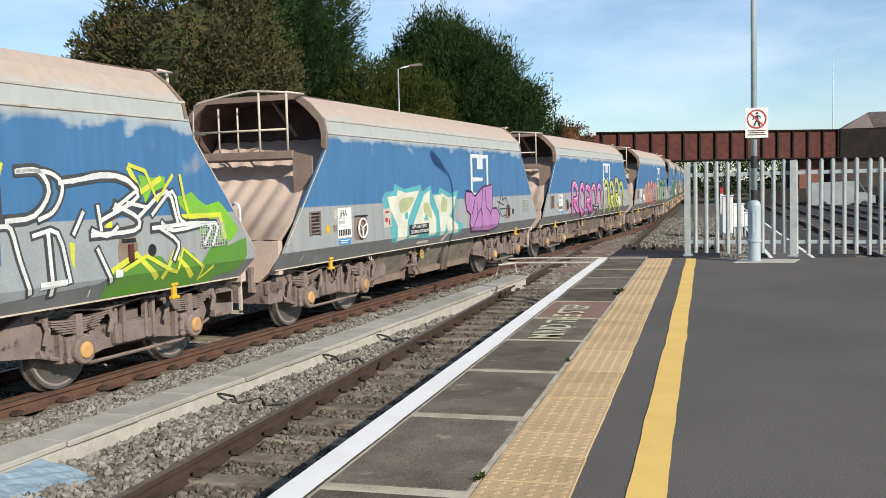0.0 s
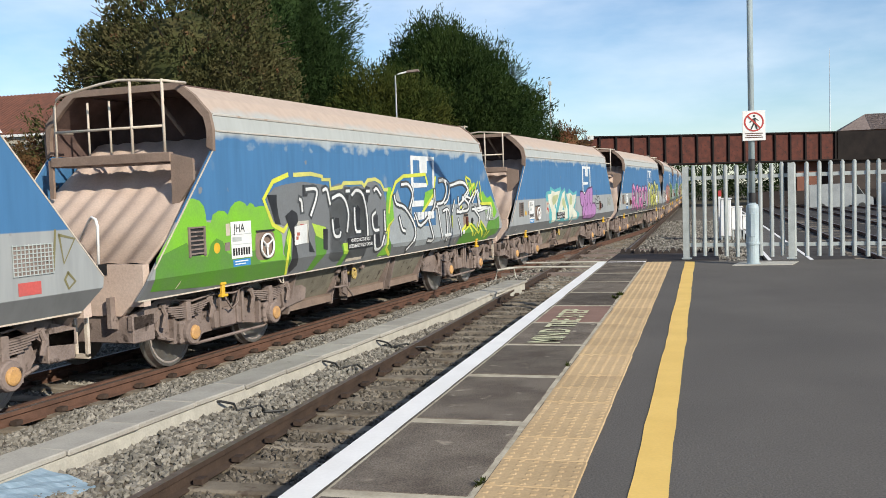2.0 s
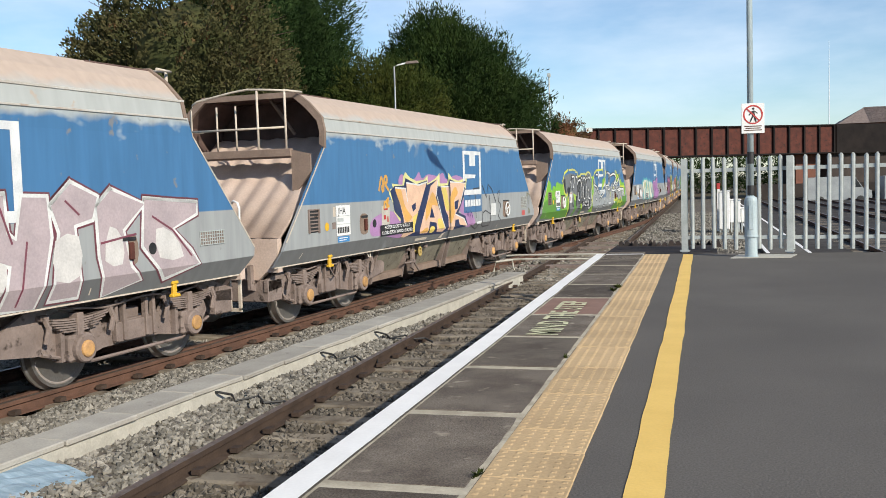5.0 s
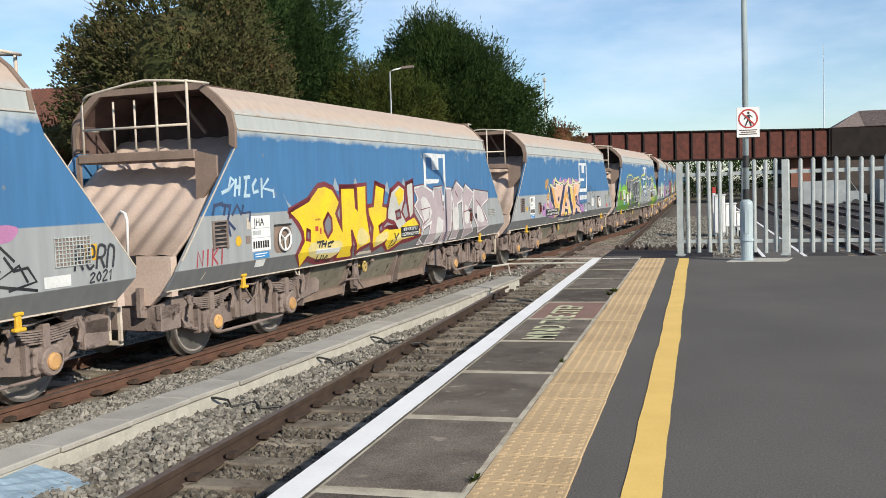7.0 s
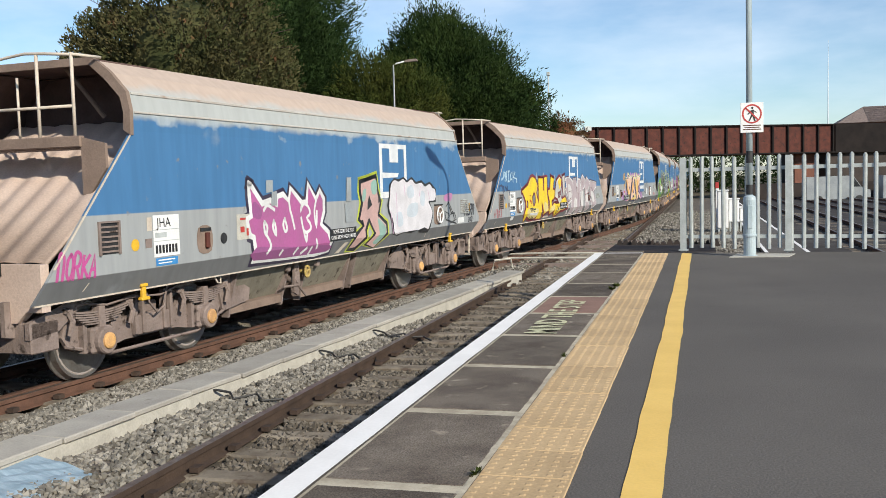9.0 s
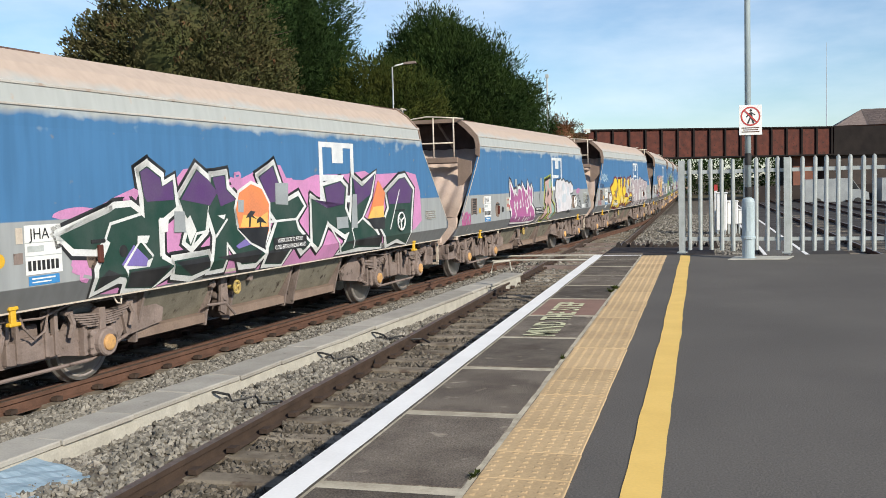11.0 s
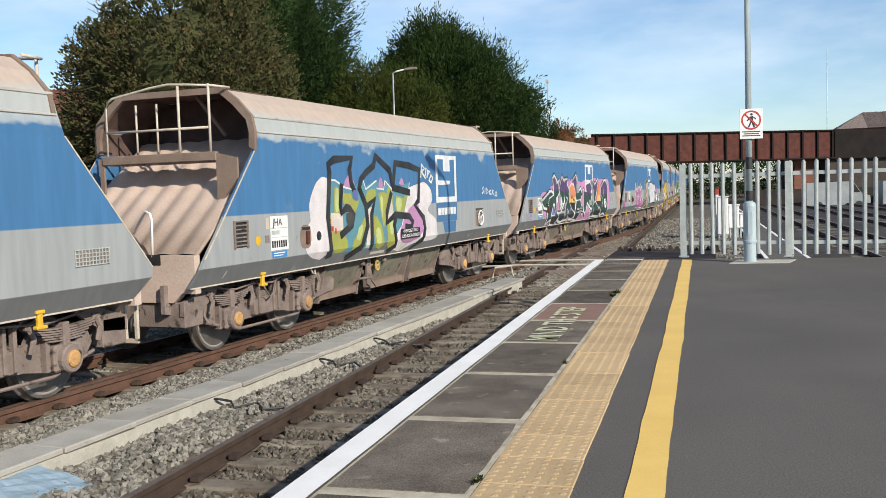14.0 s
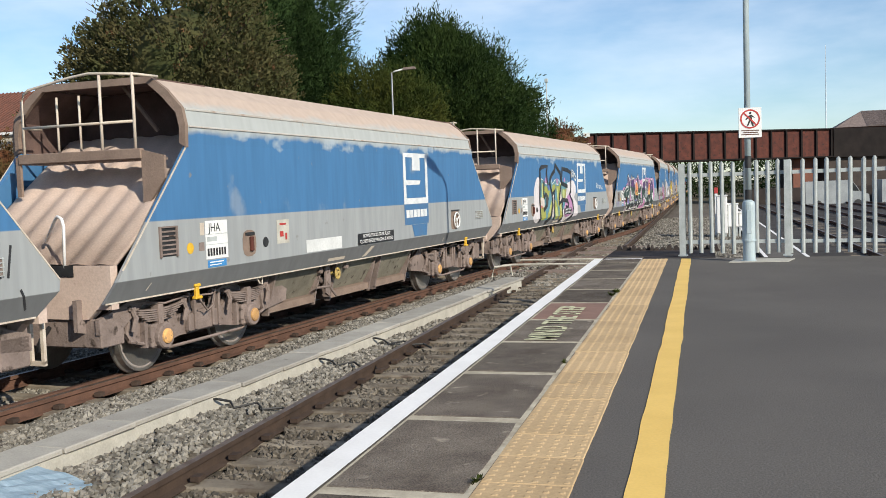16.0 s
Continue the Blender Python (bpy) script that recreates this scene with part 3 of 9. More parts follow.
def bogie(w, yc):
    b = new("bogie")
    b.parent = w
    b.location = (0, yc, 0)
    for s in (-1, 1):
        bm = bmesh.new()
        prism(bm, [(-1.52, 0.56), (-1.42, 0.80), (-0.62, 0.80), (-0.52, 0.66), (0.52, 0.66), (0.62, 0.80), (1.42, 0.80), (1.52, 0.56), (1.42, 0.42), (1.24, 0.34), (0.72, 0.34), (0.5, 0.38), (-0.5, 0.38), (-0.72, 0.34), (-1.24, 0.34), (-1.42, 0.42)], "x", s * 0.93, s * 0.985)
        box(bm, min(s * 0.985, s * 1.03), max(s * 0.985, s * 1.03), -0.36, 0.36, 0.40, 0.64, 0.012)
        for y in (-0.34, 0.34, -0.20, 0.20):
            box(bm, min(s * 0.985, s * 1.06), max(s * 0.985, s * 1.06), y - 0.025, y + 0.025, 0.42, 0.92, 0.008)
        tube(bm, [(s * 1.02, -1.5, 0.46), (s * 1.05, -0.85, 0.28), (s * 1.05, 0.85, 0.28), (s * 1.02, 1.5, 0.46)], 0.022, 6)
        for y in (-1.5, -0.5, 0.5, 1.5):
            tube(bm, [(s * 1.08, y, 0.86), (s * 1.09, y + 0.05, 0.74), (s * 1.07, y + 0.02, 0.58)], 0.035, 6)
            box(bm, min(s * 1.0, s * 1.1), max(s * 1.0, s * 1.1), y - 0.06, y + 0.06, 0.83, 0.89, 0.01)
        part("side_frame", bm, "dirt", b)
        for y in (-1.0, 1.0):
            bm = bmesh.new()
            for i in range(6):
                ln = 0.52 - 0.055 * i
                z0 = 0.785 - 0.026 * i
                N = 6
                for j in range(N):
                    a0, a1 = -ln + 2 * ln * j / N, -ln + 2 * ln * (j + 1) / N
                    h0, h1 = z0 + 0.05 * (a0 / 0.52) ** 2, z0 + 0.05 * (a1 / 0.52) ** 2
                    prism(bm, [(y + a0, h0), (y + a1, h1), (y + a1, h1 + 0.018), (y + a0, h0 + 0.018)], "x", s * 1.0, s * 1.10)
            box(bm, min(s * 0.99, s * 1.12), max(s * 0.99, s * 1.12), y - 0.05, y + 0.05, 0.60, 0.86, 0.01)
            part("leaf_spring", bm, "dirt", b)
            bm = bmesh.new()
            box(bm, min(s * 0.95, s * 1.12), max(s * 0.95, s * 1.12), y - 0.19, y + 0.19, 0.32, 0.62, 0.03)
            turned(bm, [(s * 1.10, 0.165), (s * 1.17, 0.16), (s * 1.19, 0.145)], (0, y, 0.46), "x", 18)
            for dy in (-0.23, 0.23):
                box(bm, min(s * 0.97, s * 1.06), max(s * 0.97, s * 1.06), y + dy - 0.03, y + dy + 0.03, 0.34, 0.70)
            ab = part("axle_box", bm, "dirt", b)
            bm = bmesh.new()
            turned(bm, [(s * 1.185, 0.098), (s * 1.21, 0.093), (s * 1.222, 0.07)], (0, y, 0.46), "x", 18)
            part("axle_cap", bm, "cap_orange", ab, "worn orange axle box cover")
    bm = bmesh.new()
    box(bm, -0.92, 0.92, -0.22, 0.22, 0.50, 0.78, 0.02)
    part("bolster", bm, "dirt", b)
    ws = []
    for y in (-1.0, 1.0):
        bm = bmesh.new()
        for s in (-1, 1):
            turned(bm, [(s * 0.68, 0.485), (s * 0.705, 0.485), (s * 0.715, 0.455)], (0, 0, 0), "x", 32, 1)
            turned(bm, [(s * 0.715, 0.457), (s * 0.80, 0.452)], (0, 0, 0), "x", 32, 1)
            turned(bm, [(s * 0.795, 0.44), (s * 0.803, 0.40), (s * 0.795, 0.37), (s * 0.77, 0.35), (s * 0.76, 0.20), (s * 0.80, 0.14), (s * 0.82, 0.12), (s * 0.82, 0.02)], (0, 0, 0), "x", 32, 0)
            for k in range(3):
                a = k * 2.1
                box(bm, min(s * 0.76, s * 0.775), max(s * 0.76, s * 0.775), 0.26 * math.cos(a) - 0.03, 0.26 * math.cos(a) + 0.03, 0.26 * math.sin(a) - 0.03, 0.26 * math.sin(a) + 0.03)
        turned(bm, [(-1.1, 0.07), (1.1, 0.07)], (0, 0, 0), "x", 12)
        o = part("wheelset", bm, ["wheel", "tread"], b, "steel wheels with bright worn treads")
        o.location = (0, y, 0.46)
        ws.append(o)
    return ws


def wagon():
    w = empty("hopper_wagon", label="blue and grey bogie stone hopper wagon, dusty and spray-painted", category="hopper wagon", group="wagons of the freight train")
    for s in (-1, 1):
        part("side_panel", plate(HALF, 0.05, s), "side", w, "blue panel over a grey band, faded along the top, shade painted below the fold")
        part("top_plate", plate(UPPER, 0.04, s), "top", w, "dust-covered inward sloping top plate")
    bm = bmesh.new()
    for s in (-1, 1):
        box(bm, min(s * 1.262, s * 1.278), max(s * 1.262, s * 1.278), -6.85, 6.58, 0.985, 1.003)
        prism(bm, [(-6.675, 1.36), (-5.335, 2.855), (-5.315, 2.85), (-6.645, 1.36)], "x", s * 1.376, s * 1.386)
        prism(bm, [(6.845, 1.36), (5.525, 2.855), (5.505, 2.85), (6.825, 1.36)], "x", s * 1.376, s * 1.386)
    part("edge_trim", bm, "offwhite", w)
    for s in (-1, 1):
        # weld lines, coloured pale to stand for their sunlit upper edges
        for x, z, dz in ((1.392, 3.065, 0.012), (1.352, 3.285, 0.016)):
            bm = bmesh.new()
            box(bm, min(s * (x - 0.02), s * (x + 0.012)), max(s * (x - 0.02), s * (x + 0.012)), -5.30, 5.40, z - dz, z + dz, 0.004)
            part("seam_strip", bm, "seam", w, "welded strip along the top plate, its lit edge put into a pale colour")
    bm = bmesh.new()
    n, m_ = 60, 8
    g = []
    for i in range(n + 1):
        y = -4.3 + 8.65 * i / n
        f = min(1, (i / n) * 14, (1 - i / n) * 14)
        row = []
        for j in range(m_ + 1):
            x = -0.9 + 1.8 * j / m_
            q = 1 - (2 * j / m_ - 1) ** 2
            row.append(bm.verts.new((x, y, 3.66 + f * (0.05 * q + 0.15 * q ** 0.5 * max(0, noise.noise((y * 0.6, x, 5)) + 0.25) + 0.03 * noise.noise((y * 4, x * 4, 1))))))
        g.append(row)
    for A, B in zip(g, g[1:]):
        for j in range(m_):
            bm.faces.new((A[j], A[j + 1], B[j + 1], B[j]))
    part("stone_load", bm, "load", w, "heaped pinkish crushed limestone load")
    for e in (-1, 1):
        wagon_end(w, e)
    # floor between the side panels, sill, hopper chutes
    bm = bmesh.new()
    box(bm, -1.26, 1.26, -6.6, 6.6, 1.03, 1.06)
    box(bm, -0.32, 0.32, -6.5, 6.5, 0.72, 1.03)
    for s in (-1, 1):
        for c in (-4.675, 4.675):
            for d in (-1, 1):
                prism(bm, [(c + d * 1.55, 1.03), (c + d * 2.15, 1.03), (c + d * 2.15, 0.66), (c + d * 1.95, 0.62)], "x", s * 0.78, s * 0.84)
    part("underframe", bm, "dirt", w)
    for c, h in ((-2.22, 0.72), (-0.17, 0.77), (1.57, 0.71)):
        for s in (-1, 1):
            bm = bmesh.new()
            prism(bm, [(s * 1.18, 1.03), (s * 0.86, 0.50), (s * 0.80, 0.50), (s * 1.12, 1.03)], "y", c - h, c + h)
            ch = part("chute_side", bm, "chute", w, "stained olive grey chute plate")
            bm = bmesh.new()
            prism(bm, [(s * 0.84, 0.50), (s * 0.97, 0.485), (s * 0.97, 0.37), (s * 0.84, 0.36)], "y", c - h + 0.02, c + h - 0.02)
            part("ledge", bm, "dust_brown", ch, "pinkish dusty ledge along the chute's foot")
            for y in (c - h, c + h):
                bm = bmesh.new()
                prism(bm, [(s * 1.16, 1.03), (s * 0.99, 0.47), (s * 0.97, 0.33), (s * 0.86, 0.33), (s * 0.80, 0.52), (s * 1.08, 1.03)], "y", y - 0.02, y + 0.02)
                part("rib", bm, "dirt", ch)
        for d in (-1, 1):
            bm = bmesh.new()
            prism(bm, [(c + d * h, 1.03), (c + d * (h - 0.12), 0.36), (c + d * (h - 0.16), 0.36), (c + d * (h - 0.05), 1.03)], "x", -0.8, 0.8)
            part("chute_end", bm, "dirt", w)
        bm = bmesh.new()
        box(bm, -0.82, 0.82, c - h + 0.14, c + h - 0.14, 0.33, 0.38, 0.01)
        part("chute_door", bm, "dirt", w)
    for s in (-1, 1):
        for e in (-1, 1):
            bm = bmesh.new()
            prism(bm, [(e * 2.46, 0.70), (e * 3.14, 1.02), (e * 3.30, 1.02), (e * 3.16, 0.45), (e * 2.50, 0.53)], "x", s * 0.97, s * 1.02)
            part("bolster_bracket", bm, "dirt", w, "dusty brown tapered bracket plate")
    bm = bmesh.new()
    for s in (-1, 1):
        prism(bm, [(-1.28, 1.02), (-1.16, 1.02), (-1.12, 0.62), (-1.20, 0.44), (-1.32, 0.50)], "x", s * 1.06, s * 1.10)
        tube(bm, [(s * 0.85, -1.22, 0.70), (s * 1.12, -1.22, 0.70)], 0.06, 10)
        tube(bm, [(s * 1.08, -1.62, 0.62), (s * 1.10, -1.20, 0.60), (s * 1.12, -1.0, 0.42)], 0.02, 6)
        for y in (-1.55, -0.62):
            tube(bm, [(s * 0.95, y, 0.90), (s * 1.16, y, 0.90)], 0.05, 10)
    part("door_gear", bm, "dirt", w)
    for s in (-1, 1):
        bm = bmesh.new()
        ring = [(s * 1.15, -0.98 + 0.07 * math.cos(a * 0.5236), 0.80 + 0.085 * math.sin(a * 0.5236)) for a in range(13)]
        tube(bm, ring, 0.022, 6)
        for a in (0.3, 2.4, 4.5):
            tube(bm, [(s * 1.13, -0.98, 0.80), (s * 1.15, -0.98 + 0.065 * math.cos(a), 0.80 + 0.08 * math.sin(a))], 0.022, 6)
        tube(bm, [(s * 0.95, -0.98, 0.80), (s * 1.14, -0.98, 0.80)], 0.03, 8)
        part("valve_wheel", bm, "lug_worn", w, "worn yellow valve hand wheel")
        for y in (-5.16, 5.12):
            bm = bmesh.new()
            box(bm, min(s * 1.26, s * 1.31), max(s * 1.26, s * 1.31), y - 0.035, y + 0.035, 0.88, 1.05, 0.01)
            box(bm, min(s * 1.26, s * 1.33), max(s * 1.26, s * 1.33), y - 0.075, y + 0.075, 0.86, 0.90, 0.01)
            box(bm, min(s * 1.26, s * 1.32), max(s * 1.26, s * 1.32), y - 0.06, y + 0.06, 1.02, 1.06, 0.01)
            part("lifting_lug", bm, "lug_yellow", w, "bright yellow lifting lug")
    for path, r in (([(1.2, -3.6, 1.0), (1.22, -3.55, 0.90), (1.22, -3.48, 0.88), (1.2, -3.44, 1.0)], 0.012),
                    ([(1.05, -6.0, 0.92), (1.12, -5.6, 0.86), (1.12, -5.2, 0.90), (1.1, -4.6, 0.86), (1.1, -4.2, 0.95), (1.05, -3.4, 0.93), (1.0, -2.8, 0.85)], 0.014),
                    ([(1.14, -4.95, 0.98), (1.16, -4.9, 0.80), (1.15, -4.75, 0.66), (1.14, -4.6, 0.72), (1.12, -4.5, 0.95)], 0.014),
                    ([(1.05, 6.0, 0.92), (1.12, 5.4, 0.88), (1.1, 4.8, 0.92), (1.1, 4.1, 0.86), (1.05, 3.4, 0.93)], 0.014)):
        bm = bmesh.new()
        tube(bm, path, r, 6)
        part("brake_pipe", bm, "offwhite" if r < 0.013 else "dirt", w)
    bogie(w, -4.675)
    bogie(w, 4.675)
    livery(w)
    return w



# ---- paint on the wagons ----
PAINT = {}


def paint(c, rough=0.5):
    key = tuple(c)
    if key not in PAINT:
        PAINT[key] = mat("spray_paint", c, [v * 0.78 + 0.03 for v in c], rough, 3.0, 40, 0.04)
    return PAINT[key]


def side_x(z):
    return 1.38 if z >= 1.24 else 1.27 + (z - 1.0) / 0.24 * 0.11


class Layer:
    """Flat paint on the wagon's side, in metres along it and above the rail; each shape lies a little over the last."""

    def __init__(self, lift):
        self.bm, self.lift = bmesh.new(), lift

    def fill(self, pts):
        self.lift += 0.0003
        vs = [self.bm.verts.new((self.lift, y, max(z, 1.005))) for y, z in pts]
        if len(vs) > 2:
            self.bm.faces.new(vs)

    def stroke(self, pts, w):
        self.lift += 0.0003
        P = [Vector(p_) for p_ in pts]
        L, R = [], []
        for i, p_ in enumerate(P):
            a = (P[i] - P[i - 1]).normalized() if i else None
            b = (P[i + 1] - P[i]).normalized() if i + 1 < len(P) else None
            t = ((a or b) + (b or a))
            t = t.normalized() if t.length > 1e-3 else (a or b)
            n = Vector((-t.y, t.x))
            k = min(1.12, 1 / max(0.4, n.dot(Vector((-(a or b).y, (a or b).x)))))
            e = Vector((0, 0)) if a and b else (t * w * 0.35 * (-1 if not a else 1))
            L.append(p_ + e + n * w / 2 * k)
            R.append(p_ + e - n * w / 2 * k)
        A, B = ([self.bm.verts.new((self.lift, q.x, max(q.y, 1.005))) for q in side] for side in (L, R))
        for i in range(len(P) - 1):
            self.bm.faces.new((A[i], A[i + 1], B[i + 1], B[i]))

    def done(self, name, material, w, label=""):
        self.bm.normal_update()
        bmesh.ops.triangulate(self.bm, faces=self.bm.faces[:], ngon_method="EAR_CLIP")
        bmesh.ops.bisect_plane(self.bm, geom=self.bm.verts[:] + self.bm.edges[:] + self.bm.faces[:], plane_co=(0, 0, 1.24), plane_no=(0, 0, 1))
        for v in self.bm.verts:
            v.co.x += side_x(v.co.z)
        for f in self.bm.faces:
            f.normal_update()
            if f.normal.x < 0:
                f.normal_flip()
        return part(name, self.bm, material, w, label)


def smooth(pts, n=6):
    out, m = [], len(pts)
    for i in range(m):
        p0, p1, p2, p3 = (Vector(pts[(i + j - 1) % m]) for j in range(4))
        for k in range(n):
            t = k / n
            out.append(tuple(0.5 * (2 * p1 + (p2 - p0) * t + (2 * p0 - 5 * p1 + 4 * p2 - p3) * t * t + (3 * p1 - p0 - 3 * p2 + p3) * t ** 3)))
    return out


def rounded(pts, n=4):
    """An open line of points, smoothed."""
    P = [Vector(p_) for p_ in pts]
    P = [2 * P[0] - P[1]] + P + [2 * P[-1] - P[-2]]
    out = []
    for i in range(1, len(P) - 2):
        p0, p1, p2, p3 = P[i - 1:i + 3]
        for k in range(n):
            t = k / n
            out.append(tuple(0.5 * (2 * p1 + (p2 - p0) * t + (2 * p0 - 5 * p1 + 4 * p2 - p3) * t * t + (3 * p1 - p0 - 3 * p2 + p3) * t ** 3)))
    return out + [tuple(pts[-1])]


def rect(y0, y1, z0, z1):
    return [(y0, z0), (y1, z0), (y1, z1), (y0, z1)]


SK = {
    "P": (((0, 0), (0, 1), (.6, 1), (.88, .8), (.65, .5), (.05, .44)),), "A": (((0, 0), (.45, 1), (.9, 0)), ((.22, .34), (.7, .34))),
    "K": (((0, 0), (0, 1)), ((.85, 1), (.1, .5), (.9, 0))), "C": (((.9, .82), (.5, 1), (.1, .7), (.1, .3), (.5, 0), (.9, .15)),),
    "N": (((0, 0), (0, 1), (.85, 0), (.85, 1)),), "T": (((0, 1), (.9, 1)), ((.45, .95), (.45, 0))), "t": (((.5, 1), (.45, .1), (.8, 0)), ((.1, .66), (.9, .66))),
    "S": (((.85, .9), (.4, 1), (.1, .75), (.45, .52), (.85, .28), (.5, 0), (.05, .1)),), "!": (((.45, 1), (.4, .36)), ((.38, .12), (.38, .02))),
    "H": (((0, 0), (0, 1)), ((.8, 1), (.8, 0)), ((.05, .5), (.75, .5))), "I": (((.4, 0), (.4, 1)),), "M": (((0, 0), (.1, 1), (.45, .3), (.8, 1), (.9, 0)),),
    "O": (((.5, 1), (.1, .75), (.1, .25), (.5, 0), (.88, .25), (.88, .75), (.5, 1)),), "L": (((.05, 1), (.05, 0), (.8, 0)),),
    "U": (((.05, 1), (.1, .2), (.45, 0), (.8, .2), (.85, 1)),), "R": (((0, 0), (0, 1), (.7, 1), (.85, .75), (.6, .5), (.05, .48)), ((.4, .46), (.9, 0))),
    "E": (((.85, 1), (.05, 1), (.05, 0), (.85, 0)), ((.1, .5), (.7, .5))), "D": (((.05, 0), (.05, 1), (.6, .95), (.9, .5), (.6, .05), (.05, 0)),),
    "Y": (((0, 1), (.45, .5), (.9, 1)), ((.45, .5), (.4, 0))), "n": (((.05, 0), (.05, 1), (.4, 1.05), (.75, .85), (.8, 0)),), "F": (((.05, 0), (.05, 1), (.85, 1)), ((.1, .55), (.65, .55))),
    "e": (((.1, .55), (.8, .55), (.7, .95), (.3, 1), (.05, .6), (.15, .15), (.5, 0), (.85, .12)),), "W": (((0, 1), (.2, 0), (.45, .7), (.7, 0), (.9, 1)),),
    "2": (((.1, .8), (.5, 1), (.85, .75), (.1, 0), (.9, 0)),), "0": (((.5, 1), (.1, .5), (.5, 0), (.85, .5), (.5, 1)),), "1": (((.2, .8), (.45, 1), (.45, 0)),),
}


def piece(w, text, y0, y1, z0, z1, thick, layers, lean=0.0, seed=0, lift=0.004, label=""):
    """A word in thick spray strokes. layers: (name, colour, extra width, shift along, shift up)."""
    r = random.Random(seed)
    n = len(text)
    step = (y1 - y0) / n
    jit = [(r.uniform(-0.04, 0.04), r.uniform(-0.05, 0.05), r.uniform(0.92, 1.08)) for _ in text]
    for li, (name, colour, extra, dy, dz) in enumerate(layers):
        for i, ch in enumerate(text):
            la = Layer(lift + 0.004 * li + 0.0004 * i)
            a, b, k = jit[i]
            for st in SK[ch]:
                st = rounded(st) if ch in "CSOPRUDneJ20" else st
                pts = [(y0 + step * (i + 0.08 + 0.84 * u) + lean * (v - 0.5) + a * step + dy, z0 + (z1 - z0) * (0.06 + (0.88 * v) * k) + b * 0.4 * (z1 - z0) + dz) for u, v in st]
                la.stroke(pts, thick + extra)
            la.done(name + "_letter" if name == "graffiti" else name, paint(colour), w, label if li == len(layers) - 1 else "")


def livery(w):
    def put(name, shapes, material, label="", lift=0.004):
        la = Layer(lift)
        for s_ in shapes:
            la.fill(s_)
        return la.done(name, material, w, label)
    y0, y1, z0, z1 = 1.45, 2.68, 1.905, 2.90
    W, Hh = y1 - y0, z1 - z0
    put("logo", [rect(y0, y1, z1 - 0.085, z1), rect(y0, y0 + 0.12, z0, z1 - 0.085), rect(y1 - 0.12, y1, z0, z1 - 0.085), rect(y0 + 0.12, y1 - 0.12, z0, z0 + 0.115),
                 rect(y0 + 0.36 * W, y0 + 0.68 * W, z0 + 0.66 * Hh, z1 - 0.085), [(y0 + 0.12, z0 + 0.37 * Hh), (y0 + 0.64 * W, z0 + 0.38 * Hh), (y0 + 0.69 * W, z0 + 0.46 * Hh), (y0 + 0.12, z0 + 0.47 * Hh)]], "logo", "white square emblem with a block and a bar")
    put("grille", [rect(-5.97, -5.66, 1.46, 1.82)], "black")
    bm = bmesh.new()
    box(bm, 1.382, 1.405, -5.99, -5.96, 1.45, 1.83)
    box(bm, 1.382, 1.405, -5.67, -5.64, 1.45, 1.83)
    box(bm, 1.382, 1.405, -5.96, -5.67, 1.81, 1.83)
    for i in range(6):
        box(bm, 1.386, 1.395, -5.96, -5.67, 1.48 + 0.055 * i, 1.50 + 0.055 * i)
    part("grille_frame", bm, "dirt", w)
    put("number_plate", [rect(-5.05, -4.55, 1.36, 1.86)], "white", "white data plate with type letters", 0.004)
    put("number_bar", [rect(-5.02 + 0.062 * i, -4.978 + 0.062 * i, 1.40, 1.50) for i in range(7)], "black", "", 0.007)
    put("weight_bar", [rect(-5.02, -4.80, 1.59, 1.65), rect(-5.05, -4.55, 1.545, 1.552), rect(-5.05, -4.55, 1.68, 1.687)], "galv", "", 0.007)
    me = lettering("JHA", 0.16)
    me.materials.append(M["black"])
    o = new("type_letters", me)
    o.parent = w
    o.matrix_local = Matrix(((0, 0, 1, 1.389), (1, 0, 0, -4.85), (0, 1, 0, 1.765), (0, 0, 0, 1)))
    put("label_plate", [rect(-5.16, -5.07, 1.68, 1.84)], "offwhite", "small white label")
    put("blue_label", [rect(-5.02, -4.60, 1.25, 1.345)], "lid_blue", "small blue label")
    put("blue_label_text", [rect(-4.98, -4.66, 1.31, 1.325), rect(-4.98, -4.72, 1.275, 1.288)], "white", "", 0.007)
    put("disc_label", [[(-5.38 + 0.072 * math.cos(a * 0.3927), 1.53 + 0.072 * math.sin(a * 0.3927)) for a in range(16)]], "lug_yellow", "round yellow disc label")
    put("small_plate", [rect(-5.20, -5.08, 1.48, 1.59)], "dirt")
    put("instruction_plate", [rect(-3.28, -2.93, 1.45, 1.80)], "pale_conc", "cream instruction plate")
    put("instruction_marks", [rect(-3.20, -3.02, 1.72, 1.75), rect(-3.2, -3.1, 1.55, 1.63), rect(-3.05, -3.0, 1.5, 1.6)], "red", "", 0.007)
    put("warning_plate", [rect(-0.62, 0.88, 1.25, 1.45)], "black", "black notice about closing the hopper doors", 0.016)
    for i, tx in enumerate(("HOPPER DOORS TO BE FULLY", "CLOSED BEFORE WAGON IS MOVED")):
        me = lettering(tx, 0.085, 0.001)
        me.materials.append(M["white"])
        o = new("warning_text", me)
        o.parent = w
        o.matrix_local = Matrix(((0, 0, 1, 1.400), (1, 0, 0, 0.13), (0, 1, 0, 1.40 - 0.095 * i), (0, 0, 0, 1)))
    for sh in ([(-6.2, 1.08), (-6.18, 1.08), (-6.12, 1.17), (-6.14, 1.17)], [(-0.3, 1.03), (-0.15, 1.03), (0.1, 1.2), (-0.05, 1.2)], rect(-1.6, -1.0, 1.05, 1.10), rect(3.6, 3.62, 1.06, 1.14)):
        put("chalk_tick", [sh], "offwhite", "", 0.004)


